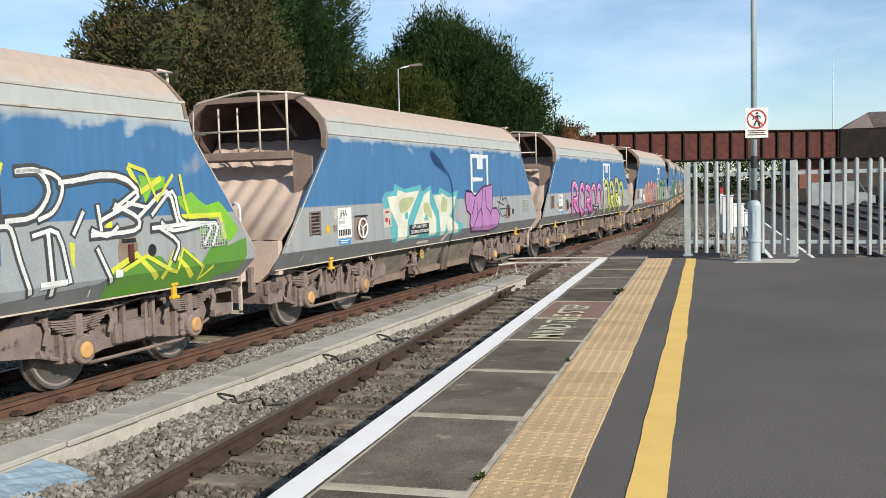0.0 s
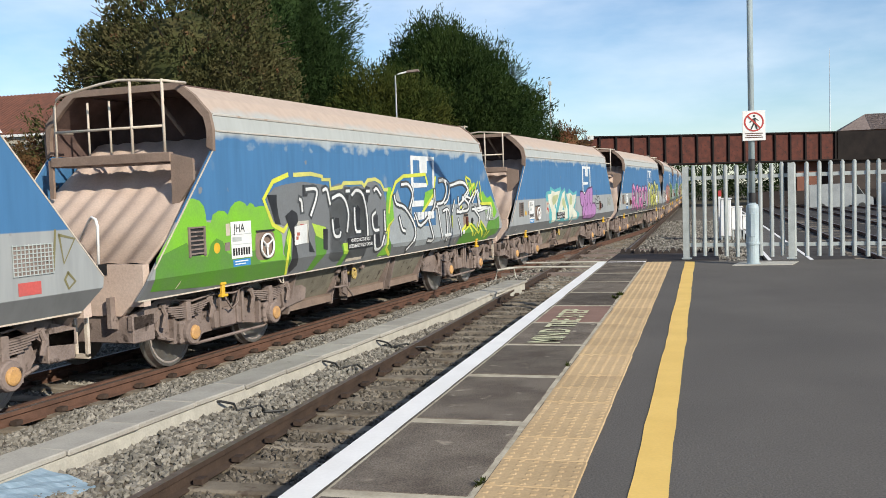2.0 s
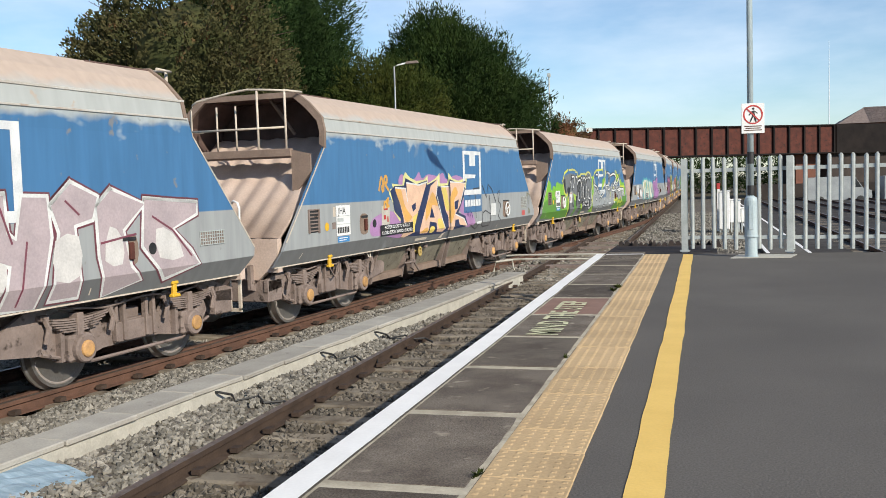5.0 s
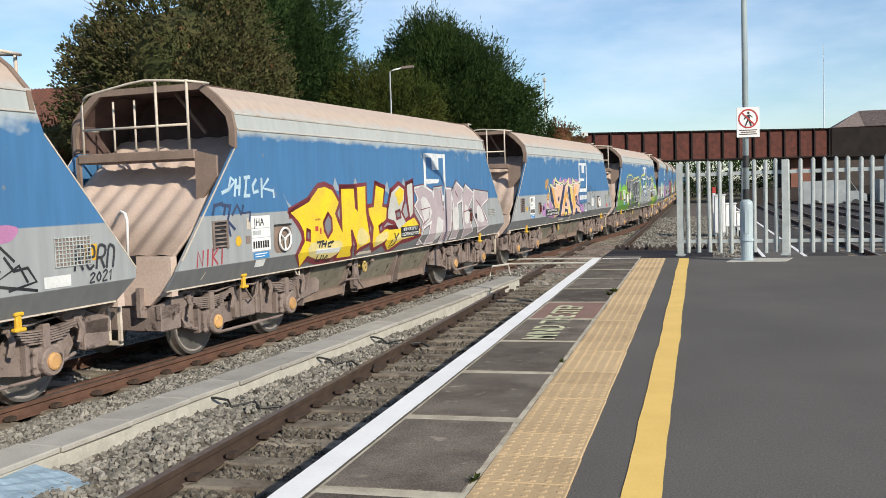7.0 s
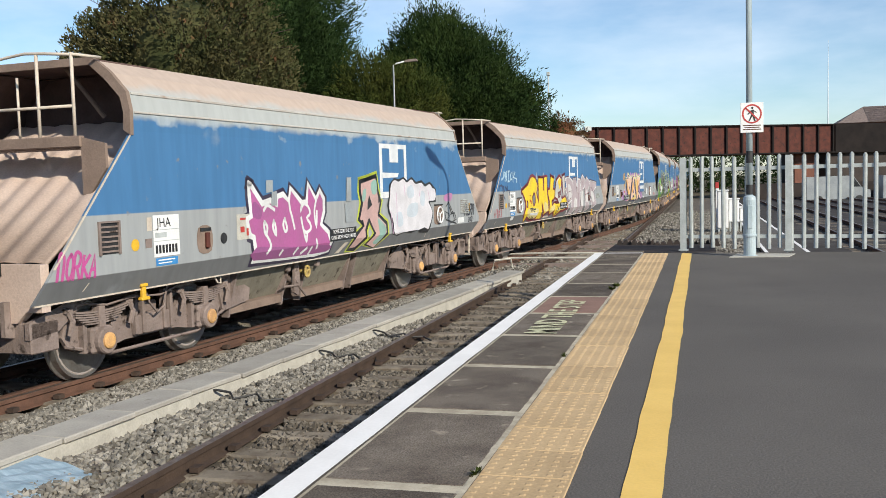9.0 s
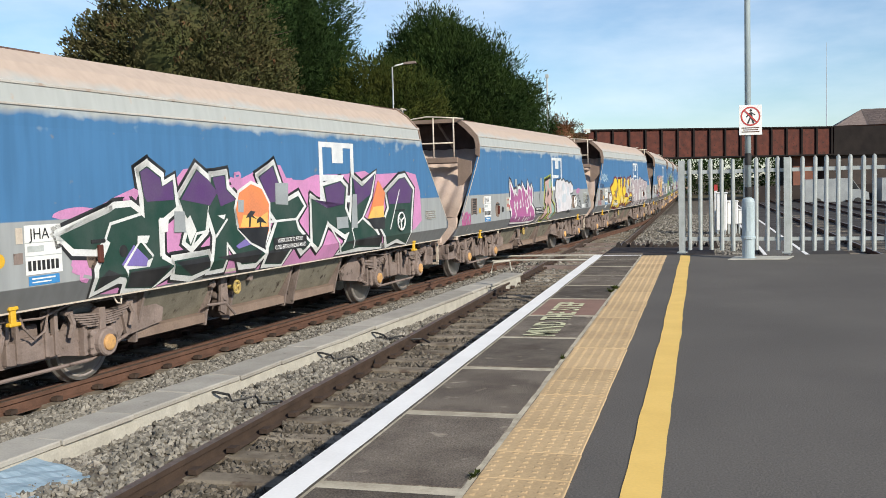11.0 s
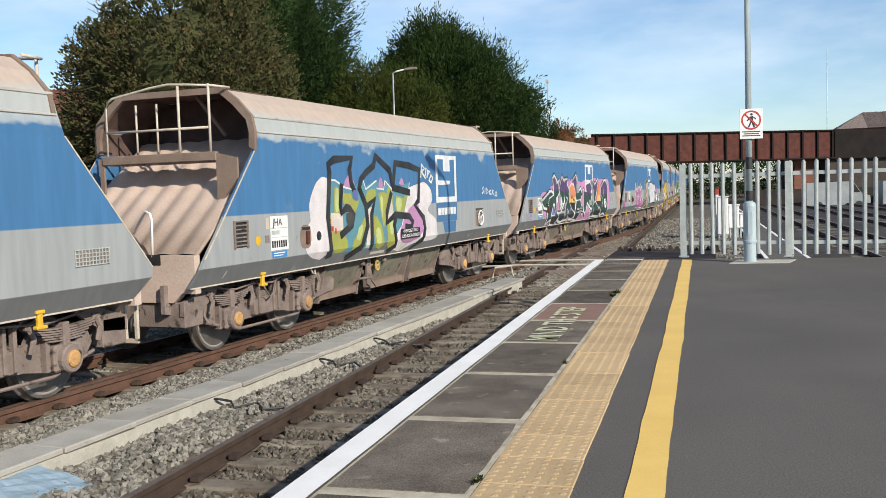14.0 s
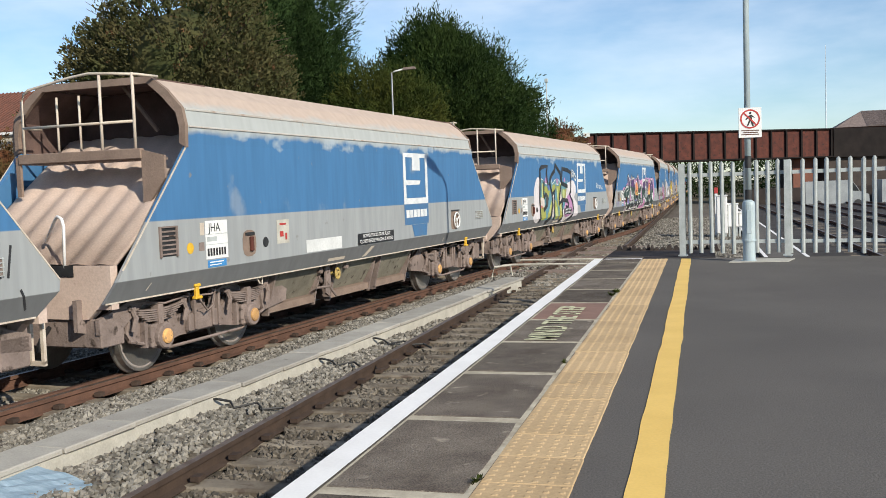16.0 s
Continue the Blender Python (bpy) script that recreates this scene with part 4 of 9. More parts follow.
def hand_wheel(w, y):
    la = Layer(0.004)
    la.fill(smooth([(y - 0.22, 1.31), (y + 0.10, 1.30), (y + 0.24, 1.36), (y + 0.25, 1.62), (y + 0.12, 1.70), (y - 0.2, 1.70), (y - 0.26, 1.5)], 4))
    rec = la.done("wheel_recess", "dust_brown", w, "rusty recess round the brake wheel")
    bm = bmesh.new()
    box(bm, 1.386, 1.40, y - 0.24, y + 0.24, 1.69, 1.715)
    part("recess_lip", bm, "black", w)
    bm = bmesh.new()
    n = 24
    ring = [(1.425, y + 0.165 * math.cos(2 * math.pi * i / n), 1.49 + 0.165 * math.sin(2 * math.pi * i / n)) for i in range(n + 1)]
    tube(bm, ring, 0.016, 6)
    for k in range(3):
        a = 0.5 + k * 2.094
        tube(bm, [(1.415, y, 1.49), (1.425, y + 0.16 * math.cos(a), 1.49 + 0.16 * math.sin(a))], 0.014, 6)
    turned(bm, [(1.38, 0.03), (1.43, 0.03)], (0, y, 1.49), "x", 10)
    part("hand_brake_wheel", bm, "white", w, "white three-spoked hand brake wheel")


def handle_box(w, y):
    la = Layer(0.004)
    la.fill(smooth([(y - 0.14, 1.36), (y + 0.14, 1.36), (y + 0.14, 1.66), (y - 0.14, 1.66)], 3))
    la.done("handle_recess", "dust_brown", w)
    bm = bmesh.new()
    box(bm, 1.386, 1.40, y - 0.10, y + 0.12, 1.62, 1.66)
    part("recess_lip", bm, "black", w)
    bm = bmesh.new()
    box(bm, 1.386, 1.43, y - 0.01, y + 0.06, 1.40, 1.60, 0.01)
    part("release_handle", bm, "girder", w, "worn red release handle")
    bm = bmesh.new()
    turned(bm, [(1.386, 0.075), (1.392, 0.07)], (0, y + 0.42, 1.50), "x", 16)
    part("port", bm, "black", w)


def end_grille(w, y, big):
    hgt, n = (0.30, 8) if big else (0.17, 5)
    la = Layer(0.004)
    la.fill(rect(y - 0.26, y + 0.26, 1.47, 1.47 + hgt))
    la.done("vent", "dirt", w, "dark meshed vent")
    bm = bmesh.new()
    for i in range(11):
        yy = y - 0.26 + 0.052 * i
        box(bm, 1.386, 1.393, yy - 0.005, yy + 0.005, 1.46, 1.48 + hgt)
    for i in range(n):
        zz = 1.47 + hgt * i / (n - 1)
        box(bm, 1.387, 1.396, y - 0.27, y + 0.27, zz - 0.005, zz + 0.005)
    part("vent_mesh", bm, "galv", w, "steel mesh over the vent")


WAGON = wagon()
FIRST, LAST = -7, 8
SHIFT = {6: -0.07, 7: -0.25, 8: -0.35}
TRAIN = {}
for k_ in range(FIRST, LAST + 1):
    TRAIN[k_] = WAGON if k_ == FIRST else copy_thing(WAGON, Matrix.Identity(4))


def train_s(t, k):
    return 3.4916 + 6.081 * (t - 8) + 0.0293 * (t - 8) ** 2 - (k - 4) * 14.367 + 5.675 + SHIFT.get(k, 0.0)


def wagon_pose(t, k):
    s = train_s(t, k)
    a, b = on_track(s - 4.675), on_track(s + 4.675)
    d = b - a
    return Matrix.Translation((a + b) / 2) @ Matrix.Rotation(-math.atan2(d.x, d.y), 4, "Z")

# ---- tracks ----


def rail_mesh(bm, line, gauge_x):
    """A rail of true section along a line of (x, y) points, its head's middle gauge_x beside it."""
    sec = [(-0.036, 0.0, 1), (-0.036, -0.045, 0), (-0.009, -0.06, 0), (-0.009, -0.135, 0), (-0.07, -0.150, 0), (-0.07, -0.160, 0), (0.07, -0.160, 0), (0.07, -0.150, 0), (0.009, -0.135, 0), (0.009, -0.06, 0), (0.036, -0.045, 0), (0.036, 0.0, 0)]
    prev = None
    for x, y in line:
        ring = [bm.verts.new((x + gauge_x + a, y, b)) for a, b, _ in sec]
        if prev:
            for i in range(len(sec)):
                j = (i + 1) % len(sec)
                f = bm.faces.new((prev[i], prev[j], ring[j], ring[i]))
                f.material_index = 1 if i == len(sec) - 1 else 0
        prev = ring


def track(name, centre, y0, y1, label, sleepers, step=2.0, mats=("rail", "railhead")):
    t = empty(name, label=label, category="railway track", kind="structure")
    n = int((y1 - y0) / step)
    line = [(centre(y0 + (y1 - y0) * i / n), y0 + (y1 - y0) * i / n) for i in range(n + 1)]
    for s in (-1, 1):
        bm = bmesh.new()
        rail_mesh(bm, line, s * 0.7535)
        bmesh.ops.recalc_face_normals(bm, faces=bm.faces)
        part("rail", bm, list(mats), t, "rusty brown steel rail")
    bm = bmesh.new()
    prism(bm, [(-0.13, -0.30), (-0.13, -0.175), (-0.10, -0.160), (0.10, -0.160), (0.13, -0.175), (0.13, -0.30)], "x", -1.25, 1.25)
    first = part("sleeper", bm, "sleeper", t, "pale weathered concrete sleeper")
    y, k = sleepers[0], 0
    while y < sleepers[1]:
        o = first if k == 0 else new("sleeper", first.data)
        o.parent = t
        a = -math.atan(slope_at(y)) if centre is track_x else 0
        o.matrix_local = Matrix.Translation((centre(y) + 0.02 * math.sin(k * 3.1), y, 0.012 + 0.006 * math.sin(k * 1.7))) @ Matrix.Rotation(a + 0.01 * math.sin(k * 2.3), 4, "Z")
        y, k = y + 0.65, k + 1
    bm = bmesh.new()
    for j in range(k):
        yy = sleepers[0] + 0.65 * j
        for s in (-1, 1):
            for d in (-0.1, 0.1):
                x = centre(yy) + s * 0.7535 + d
                box(bm, x - 0.04, x + 0.04, yy - 0.05, yy + 0.05, -0.13, -0.085)
    tagged(part("rail_clip", bm, "rail_dark", t), kind="stuff")
    return t


track("platform_track", lambda y: NEAR_X, -14, 165, "rusty running line beside the platform on concrete sleepers", (-1.0, 42.0), 2.0, ("rail_dark", "railhead"))
TRAIN_TRACK = track("train_track", track_x, -30, 165, "rusty running line under the freight train, curving across", (-4.0, 30.0), 1.0)
_bm = bmesh.new()
rail_mesh(_bm, [(track_x(y_), y_) for y_ in range(-4, 31)], 0.60)
bmesh.ops.recalc_face_normals(_bm, faces=_bm.faces)
part("check_rail", _bm, ["rail", "rail"], TRAIN_TRACK, "rusty brown check rail inside the running rail")
for n_, (cx_, ya, yb) in enumerate(((7.2, 18, 98), (10.8, 18, 98), (14.6, 18, 98))):
    track("yard_track", (lambda c: (lambda y: c))(cx_), ya, yb, "rusty running line beyond the fence on dark sleepers", (19.5, 60.0))


def stones(name, count, area, size, z_at, label, seed, keep=lambda x, y: True, material="stone"):
    """Crushed stone: small eight-sided lumps, each turned and stretched at random."""
    rng = np.random.default_rng(seed)
    x0, x1, y0, y1 = area
    u = rng.random(count)
    yy = y0 + (y1 - y0) * u ** 1.35
    xx = x0 + (x1 - x0) * rng.random(count)
    ok = np.array([keep(a, b) for a, b in zip(xx, yy)])
    xx, yy = xx[ok], yy[ok]
    n = len(xx)
    base = np.array([(1, 0, 0), (-1, 0, 0), (0, 1, 0), (0, -1, 0), (0, 0, 1), (0, 0, -1)], float)
    fac = np.array([(0, 2, 4), (2, 1, 4), (1, 3, 4), (3, 0, 4), (2, 0, 5), (1, 2, 5), (3, 1, 5), (0, 3, 5)])
    r = size * (0.55 + 0.75 * rng.random((n, 1, 1)))
    p_ = base[None] * r * (0.6 + 0.6 * rng.random((n, 6, 1))) + 0.22 * r * (rng.random((n, 6, 3)) - 0.5)
    q = rng.normal(size=(n, 4))
    q /= np.linalg.norm(q, axis=1, keepdims=True)
    w, a, b, c = q.T
    R = np.stack([1 - 2 * (b * b + c * c), 2 * (a * b - w * c), 2 * (a * c + w * b), 2 * (a * b + w * c), 1 - 2 * (a * a + c * c), 2 * (b * c - w * a), 2 * (a * c - w * b), 2 * (b * c + w * a), 1 - 2 * (a * a + b * b)], 1).reshape(n, 3, 3)
    p_ = np.einsum("nij,nkj->nki", R, p_)
    zz = np.array([z_at(a_, b_) for a_, b_ in zip(xx, yy)]) + size * 0.45 * rng.random(n)
    p_ += np.stack([xx, yy, zz], 1)[:, None]
    me = bpy.data.meshes.new(name)
    f = (fac[None] + 6 * np.arange(n)[:, None, None]).reshape(-1, 3)
    me.from_pydata(p_.reshape(-1, 3).tolist(), [], f.tolist())
    me.materials.append(M[material])
    return tagged(new(name, me), label=label, category="ballast", kind="stuff")


def off_lines(x, y):
    if y < 21.6 and abs(x - trough_x(y)) < 0.235:
        return False
    for c in (NEAR_X, track_x(y)):
        if abs(abs(x - c) - 0.7535) < 0.10:
            return False
    return not (x > 0.1 and y < 23)


stones("track_ballast", 66000, (-7.6, -2.3, 3.0, 22.0), 0.033, bed, "grey angular crushed stone ballast round the rails", 3, off_lines)
stones("soiled_ballast", 26000, (-2.3, -0.2, 3.0, 22.0), 0.036, bed, "dark soiled crushed stone half over the sleepers", 5, off_lines, "stone_soiled")
stones("far_ballast", 22000, (-6.5, 3.3, 21.0, 62.0), 0.05, bed, "grey crushed stone ballast along the far lines", 4, off_lines)


def trough():
    t = empty("cable_trough", label="pale concrete cable trough with loose lids beside the line", category="cable trough", kind="structure")
    bm = bmesh.new()
    a = math.atan(0.085)
    for s in (-1, 1):
        prism(bm, [(s * 0.205, -0.2), (s * 0.205, 0.045), (s * 0.155, 0.045), (s * 0.155, -0.2)], "y", 0.0, 16.4)
    o = part("channel", bm, "pale_conc", t)
    o.matrix_local = Matrix.Translation((trough_x(5.0), 5.0, 0)) @ Matrix.Rotation(-a, 4, "Z")
    bm = bmesh.new()
    box(bm, -0.225, 0.225, -0.455, 0.455, 0.0, 0.055, 0.012)
    lid = part("lid", bm, "concrete", t)
    for k in range(18):
        o = lid if k == 0 else new("lid", lid.data)
        o.parent = t
        y = 5.4 + 0.92 * k
        r = random.Random(k)
        o.matrix_local = pose(trough_x(y) + r.uniform(-0.015, 0.015), y, 0.047, r.uniform(-0.6, 0.6), r.uniform(-1, 1), -math.degrees(a) + r.uniform(-1.2, 1.2))
    for k, (y, ln) in enumerate(((9.0, 0.9), (11.4, 0.8), (13.1, 0.9))):
        bm = bmesh.new()
        x = trough_x(y) + 0.2
        tube(bm, [(x - 0.1, y, 0.02), (x + 0.06, y - 0.02, 0.03), (x + 0.14, y + 0.10, -0.02), (x + 0.26, y - 0.06, -0.05), (x + 0.42, y + 0.16, -0.04), (x + 0.58, y - 0.04, -0.06), (x + 0.74, y + 0.10, -0.07), (x + ln, y - 0.05, -0.10)], 0.014, 6)
        tagged(part("cable", bm, "black"), label="black cable trailing out of the trough over the stones", category="cable", group="trackside cables")


trough()


def trackside():
    bm = bmesh.new()
    for i in range(5):
        y = 25.2 + i * 2.3
        prism(bm, [(track_x(y) - 1.4, y), (0.0, y - 0.1), (0.0, y + 0.13), (track_x(y) - 1.4, y + 0.25)], "z", -0.25, -0.075)
        tagged(part("timber_bearer", bm, "dirt"), label="dark timber bearer under the converging rails", category="timber", group="turnout timbers")
        bm = bmesh.new()
    bm.free()
    for y in (25.8, 27.4):
        bm = bmesh.new()
        tube(bm, [(-5.0, y, -0.02), (-3.2, y + 0.1, 0.03), (-0.2, y + 0.2, 0.02)], 0.03, 6)
        tagged(part("point_rod", bm, "pale_conc"), label="pale steel point rodding across the line", category="point rod", group="point rods")
    bm = bmesh.new()
    tube(bm, [(-3.42, 23.6, -0.1), (-3.36, 23.6, 0.16), (-3.0, 23.9, 0.18), (-2.95, 23.9, -0.1)], 0.028, 6)
    tagged(part("hoop_guard", bm, "pale_conc"), label="small white steel hoop between the rails", category="hoop", )
    bm = bmesh.new()
    g = []
    for i in range(13):
        g.append([bm.verts.new((-3.60 + 0.52 * j / 6 + 0.085 * (i * 0.1), 5.2 + i * 0.105, 0.035 - 0.018 * j + 0.03 * noise.noise((i * 0.8, j * 0.9, 3)))) for j in range(7)])
    for A, B in zip(g, g[1:]):
        for j in range(6):
            bm.faces.new((A[j], A[j + 1], B[j + 1], B[j]))
    r = bmesh.ops.extrude_face_region(bm, geom=bm.faces[:])
    for v in r["geom"]:
        if isinstance(v, bmesh.types.BMVert):
            v.co.z -= 0.02
    bmesh.ops.recalc_face_normals(bm, faces=bm.faces)
    tagged(part("plastic_sheet", bm, "blue_sheet"), label="pale blue crumpled sheet lying on the ballast", category="sheet")


trackside()

# ---- platform fittings ----


def cinders():
    # a row of uneven black lumps that makes the ramp's brow jagged
    bm = bmesh.new()
    r = random.Random(5)
    x = 0.12
    while x < 1.95:
        w, h = r.uniform(0.07, 0.16), r.uniform(0.05, 0.12)
        prism(bm, [(x, 0.84), (x + w * 0.3, 0.865 + h * 0.8), (x + w * 0.6, 0.865 + h), (x + w, 0.84)], "y", 18.6 + r.uniform(-0.1, 0.1), 18.85)
        x += w * 0.8
    tagged(part("cinder_heap", bm, "soot"), label="ragged black lumps along the ramp's brow", category="cinders", kind="stuff")


cinders()


def coping():
    t = empty("coping", label="brown stone coping slabs along the platform edge", category="coping", kind="structure")
    bm = bmesh.new()
    box(bm, 0.15, 0.79, -12, 15.87, PLAT - 0.06, PLAT - 0.0005)
    part("mortar", bm, "joint", t)
    bm = bmesh.new()
    box(bm, 0.162, 0.775, -0.592, 0.592, -0.05, 0.0, 0.008)
    slab = part("slab", bm, "slab", t)
    red = mat("red_slab", (0.30, 0.185, 0.145), (0.24, 0.15, 0.12), 0.95, 3, 120, 0.4)
    for k in range(-6, 9):
        o = slab if k == -6 else new("slab", slab.data)
        o.parent = t
        y = 4.93 + 1.28 * k + 0.64
        o.location = (0.004 * math.sin(k * 2.7), y, PLAT + 0.004 + 0.0015 * math.sin(k * 1.9))
        if k == 3:
            o.data = slab.data.copy()
            o.data.materials[0] = red


def stencil_text():
    me = lettering("MIND THE STEP", 0.30, 0.004, 0, 0, 1.0)
    me.materials.append(M["stencil"])
    xs = [v.co.x for v in me.vertices]
    k = 2.15 / (max(xs) - min(xs))
    for v in me.vertices:
        v.co.x, v.co.y, v.co.z = v.co.x * k, v.co.y * 1.25, 0
    o = tagged(new("platform_lettering", me), label="worn yellow stencilled words MIND THE STEP on the slabs", category="lettering", kind="structure")
    o.matrix_world = pose(0.47, 8.62, PLAT + 0.010, 0, 0, 90)


def tactile():
    t = empty("tactile_strip", label="buff tactile paving tiles with raised blisters", category="tactile paving", kind="structure")
    bm = bmesh.new()
    box(bm, -0.197, 0.197, -0.197, 0.197, -0.05, 0.0, 0.004)
    for i in range(6):
        for j in range(6):
            x, y = -0.1667 + 0.0667 * i, -0.1667 + 0.0667 * j
            lo = [bm.verts.new((x + a * 0.014, y + b * 0.014, 0.0)) for a, b in ((-1, -1), (1, -1), (1, 1), (-1, 1))]
            hi = [bm.verts.new((x + a * 0.008, y + b * 0.008, 0.0038)) for a, b in ((-1, -1), (1, -1), (1, 1), (-1, 1))]
            bm.faces.new(hi)
            for k in range(4):
                bm.faces.new((lo[k], lo[(k + 1) % 4], hi[(k + 1) % 4], hi[k]))
    tile = part("tile", bm, "tactile", t)
    for k in range(44):
        o = tile if k == 0 else new("tile", tile.data)
        o.parent = t
        r = random.Random(k)
        o.matrix_local = pose(0.996 + r.uniform(-0.003, 0.003), 15.66 - 0.4 * k, PLAT + 0.004 + r.uniform(-0.0015, 0.0015), r.uniform(-0.15, 0.15), r.uniform(-0.15, 0.15), r.uniform(-0.4, 0.4))
    # ragged filler beside the tiles
    bm = bmesh.new()
    prev = None
    for i in range(260):
        y = -2 + 17.8 * i / 259
        a = 0.772 - 0.03 * max(0, noise.noise((y * 2.1, 1, 1))) - 0.012 * noise.noise((y * 9, 4, 1))
        row = [bm.verts.new((a, y, PLAT + 0.003)), bm.verts.new((0.80, y, PLAT + 0.003))]
        if prev:
            bm.faces.new((prev[0], prev[1], row[1], row[0]))
        prev = row
    tagged(part("mortar_bead", bm, "joint"), label="crumbling pale mortar beside the tactile paving", category="mortar", kind="structure")


coping()
stencil_text()
tactile()


def weeds():
    rng = random.Random(9)
    for x, y, n, size in ((0.785, 3.86, 40, 0.03), (0.77, 11.05, 60, 0.05), (0.75, 10.7, 40, 0.05), (0.78, 6.6, 24, 0.03)):
        bm = bmesh.new()
        for _ in range(n):
            a, r = rng.uniform(0, 6.28), rng.uniform(0, size)
            bx, by = math.cos(a) * r * 0.7, math.sin(a) * r * 1.8
            d = Vector((math.cos(a) * 0.6, math.sin(a) * 0.6, rng.uniform(0.3, 1.0))).normalized() * size * rng.uniform(0.4, 1.0)
            w = Vector((-d.y, d.x, 0)).normalized() * size * 0.14
            p0 = Vector((bx, by, 0))
            bm.faces.new([bm.verts.new(v) for v in (p0 - w, p0 + w, p0 + d * 0.6 + w, p0 + d, p0 + d * 0.6 - w)])
        o = tagged(part("weed", bm, "golden"), label="small green weed in the joint beside the tactile paving", category="weed", group="platform weeds")
        o.location = (x, y, PLAT + 0.004)


weeds()


def fence_y(x):
    return 16.63 - 0.12 * (x - 1.39)


def fence():
    f = empty("palisade_fence", label="galvanised steel palisade fence across the platform end", category="fence")
    ang = -math.atan(0.12)
    bm = bmesh.new()
    w = 0.034
    pts = [(-w, 0.0), (-w * 0.62, 0.0), (-w * 0.35, -0.022), (w * 0.35, -0.022), (w * 0.62, 0.0), (w, 0.0), (w, 0.004), (w * 0.55, 0.004), (w * 0.3, -0.018), (-w * 0.3, -0.018), (-w * 0.55, 0.004), (-w, 0.004)]
    prism(bm, pts, "z", 0.945, 2.44)
    top = [v for v in bm.verts if v.co.z > 2.4]
    for v in top:
        v.co.z += 0.045 * (1 - abs(v.co.x) / w)
    pale = part("pale", bm, "galv", f)
    k, x = 0, 1.55
    while x < 13.0:
        o = pale if k == 0 else new("pale", pale.data)
        o.parent = f
        r = random.Random(k)
        o.matrix_local = pose(x + r.uniform(-0.008, 0.008), fence_y(x) - 0.03, r.uniform(-0.012, 0.012), 0, r.uniform(-0.5, 0.5), math.degrees(ang))
        k, x = k + 1, x + 0.1765
    L = 13.0 - 1.40
    for z in (1.14, 2.26):
        bm = bmesh.new()
        prism(bm, [(0.0, z - 0.03), (0.0, z + 0.03), (0.006, z + 0.03), (0.006, z - 0.024), (0.05, z - 0.024), (0.05, z - 0.03)], "x", 0, L / math.cos(ang))
        o = part("fence_rail", bm, "galv", f)
        # section lies in y, z
        o.matrix_local = Matrix.Translation((1.40, fence_y(1.40) - 0.026, 0)) @ Matrix.Rotation(ang, 4, "Z")
    bm = bmesh.new()
    for a, b, c, d in ((-0.05, 0.05, 0.0, 0.008), (-0.05, 0.05, 0.092, 0.10), (-0.004, 0.004, 0.008, 0.092)):
        box(bm, a, b, c, d, 0.86, 2.46)
    box(bm, -0.075, 0.075, -0.02, 0.12, 0.905, 0.925)
    post = part("post", bm, "galv", f)
    for i, x in enumerate((1.42, 3.08, 5.83, 8.58, 11.33)):
        o = post if i == 0 else new("post", post.data)
        o.parent = f
        o.matrix_local = pose(x, fence_y(x) - (0.085 if i < 2 else 0.0), 0, 0, 0, math.degrees(ang))


fence()


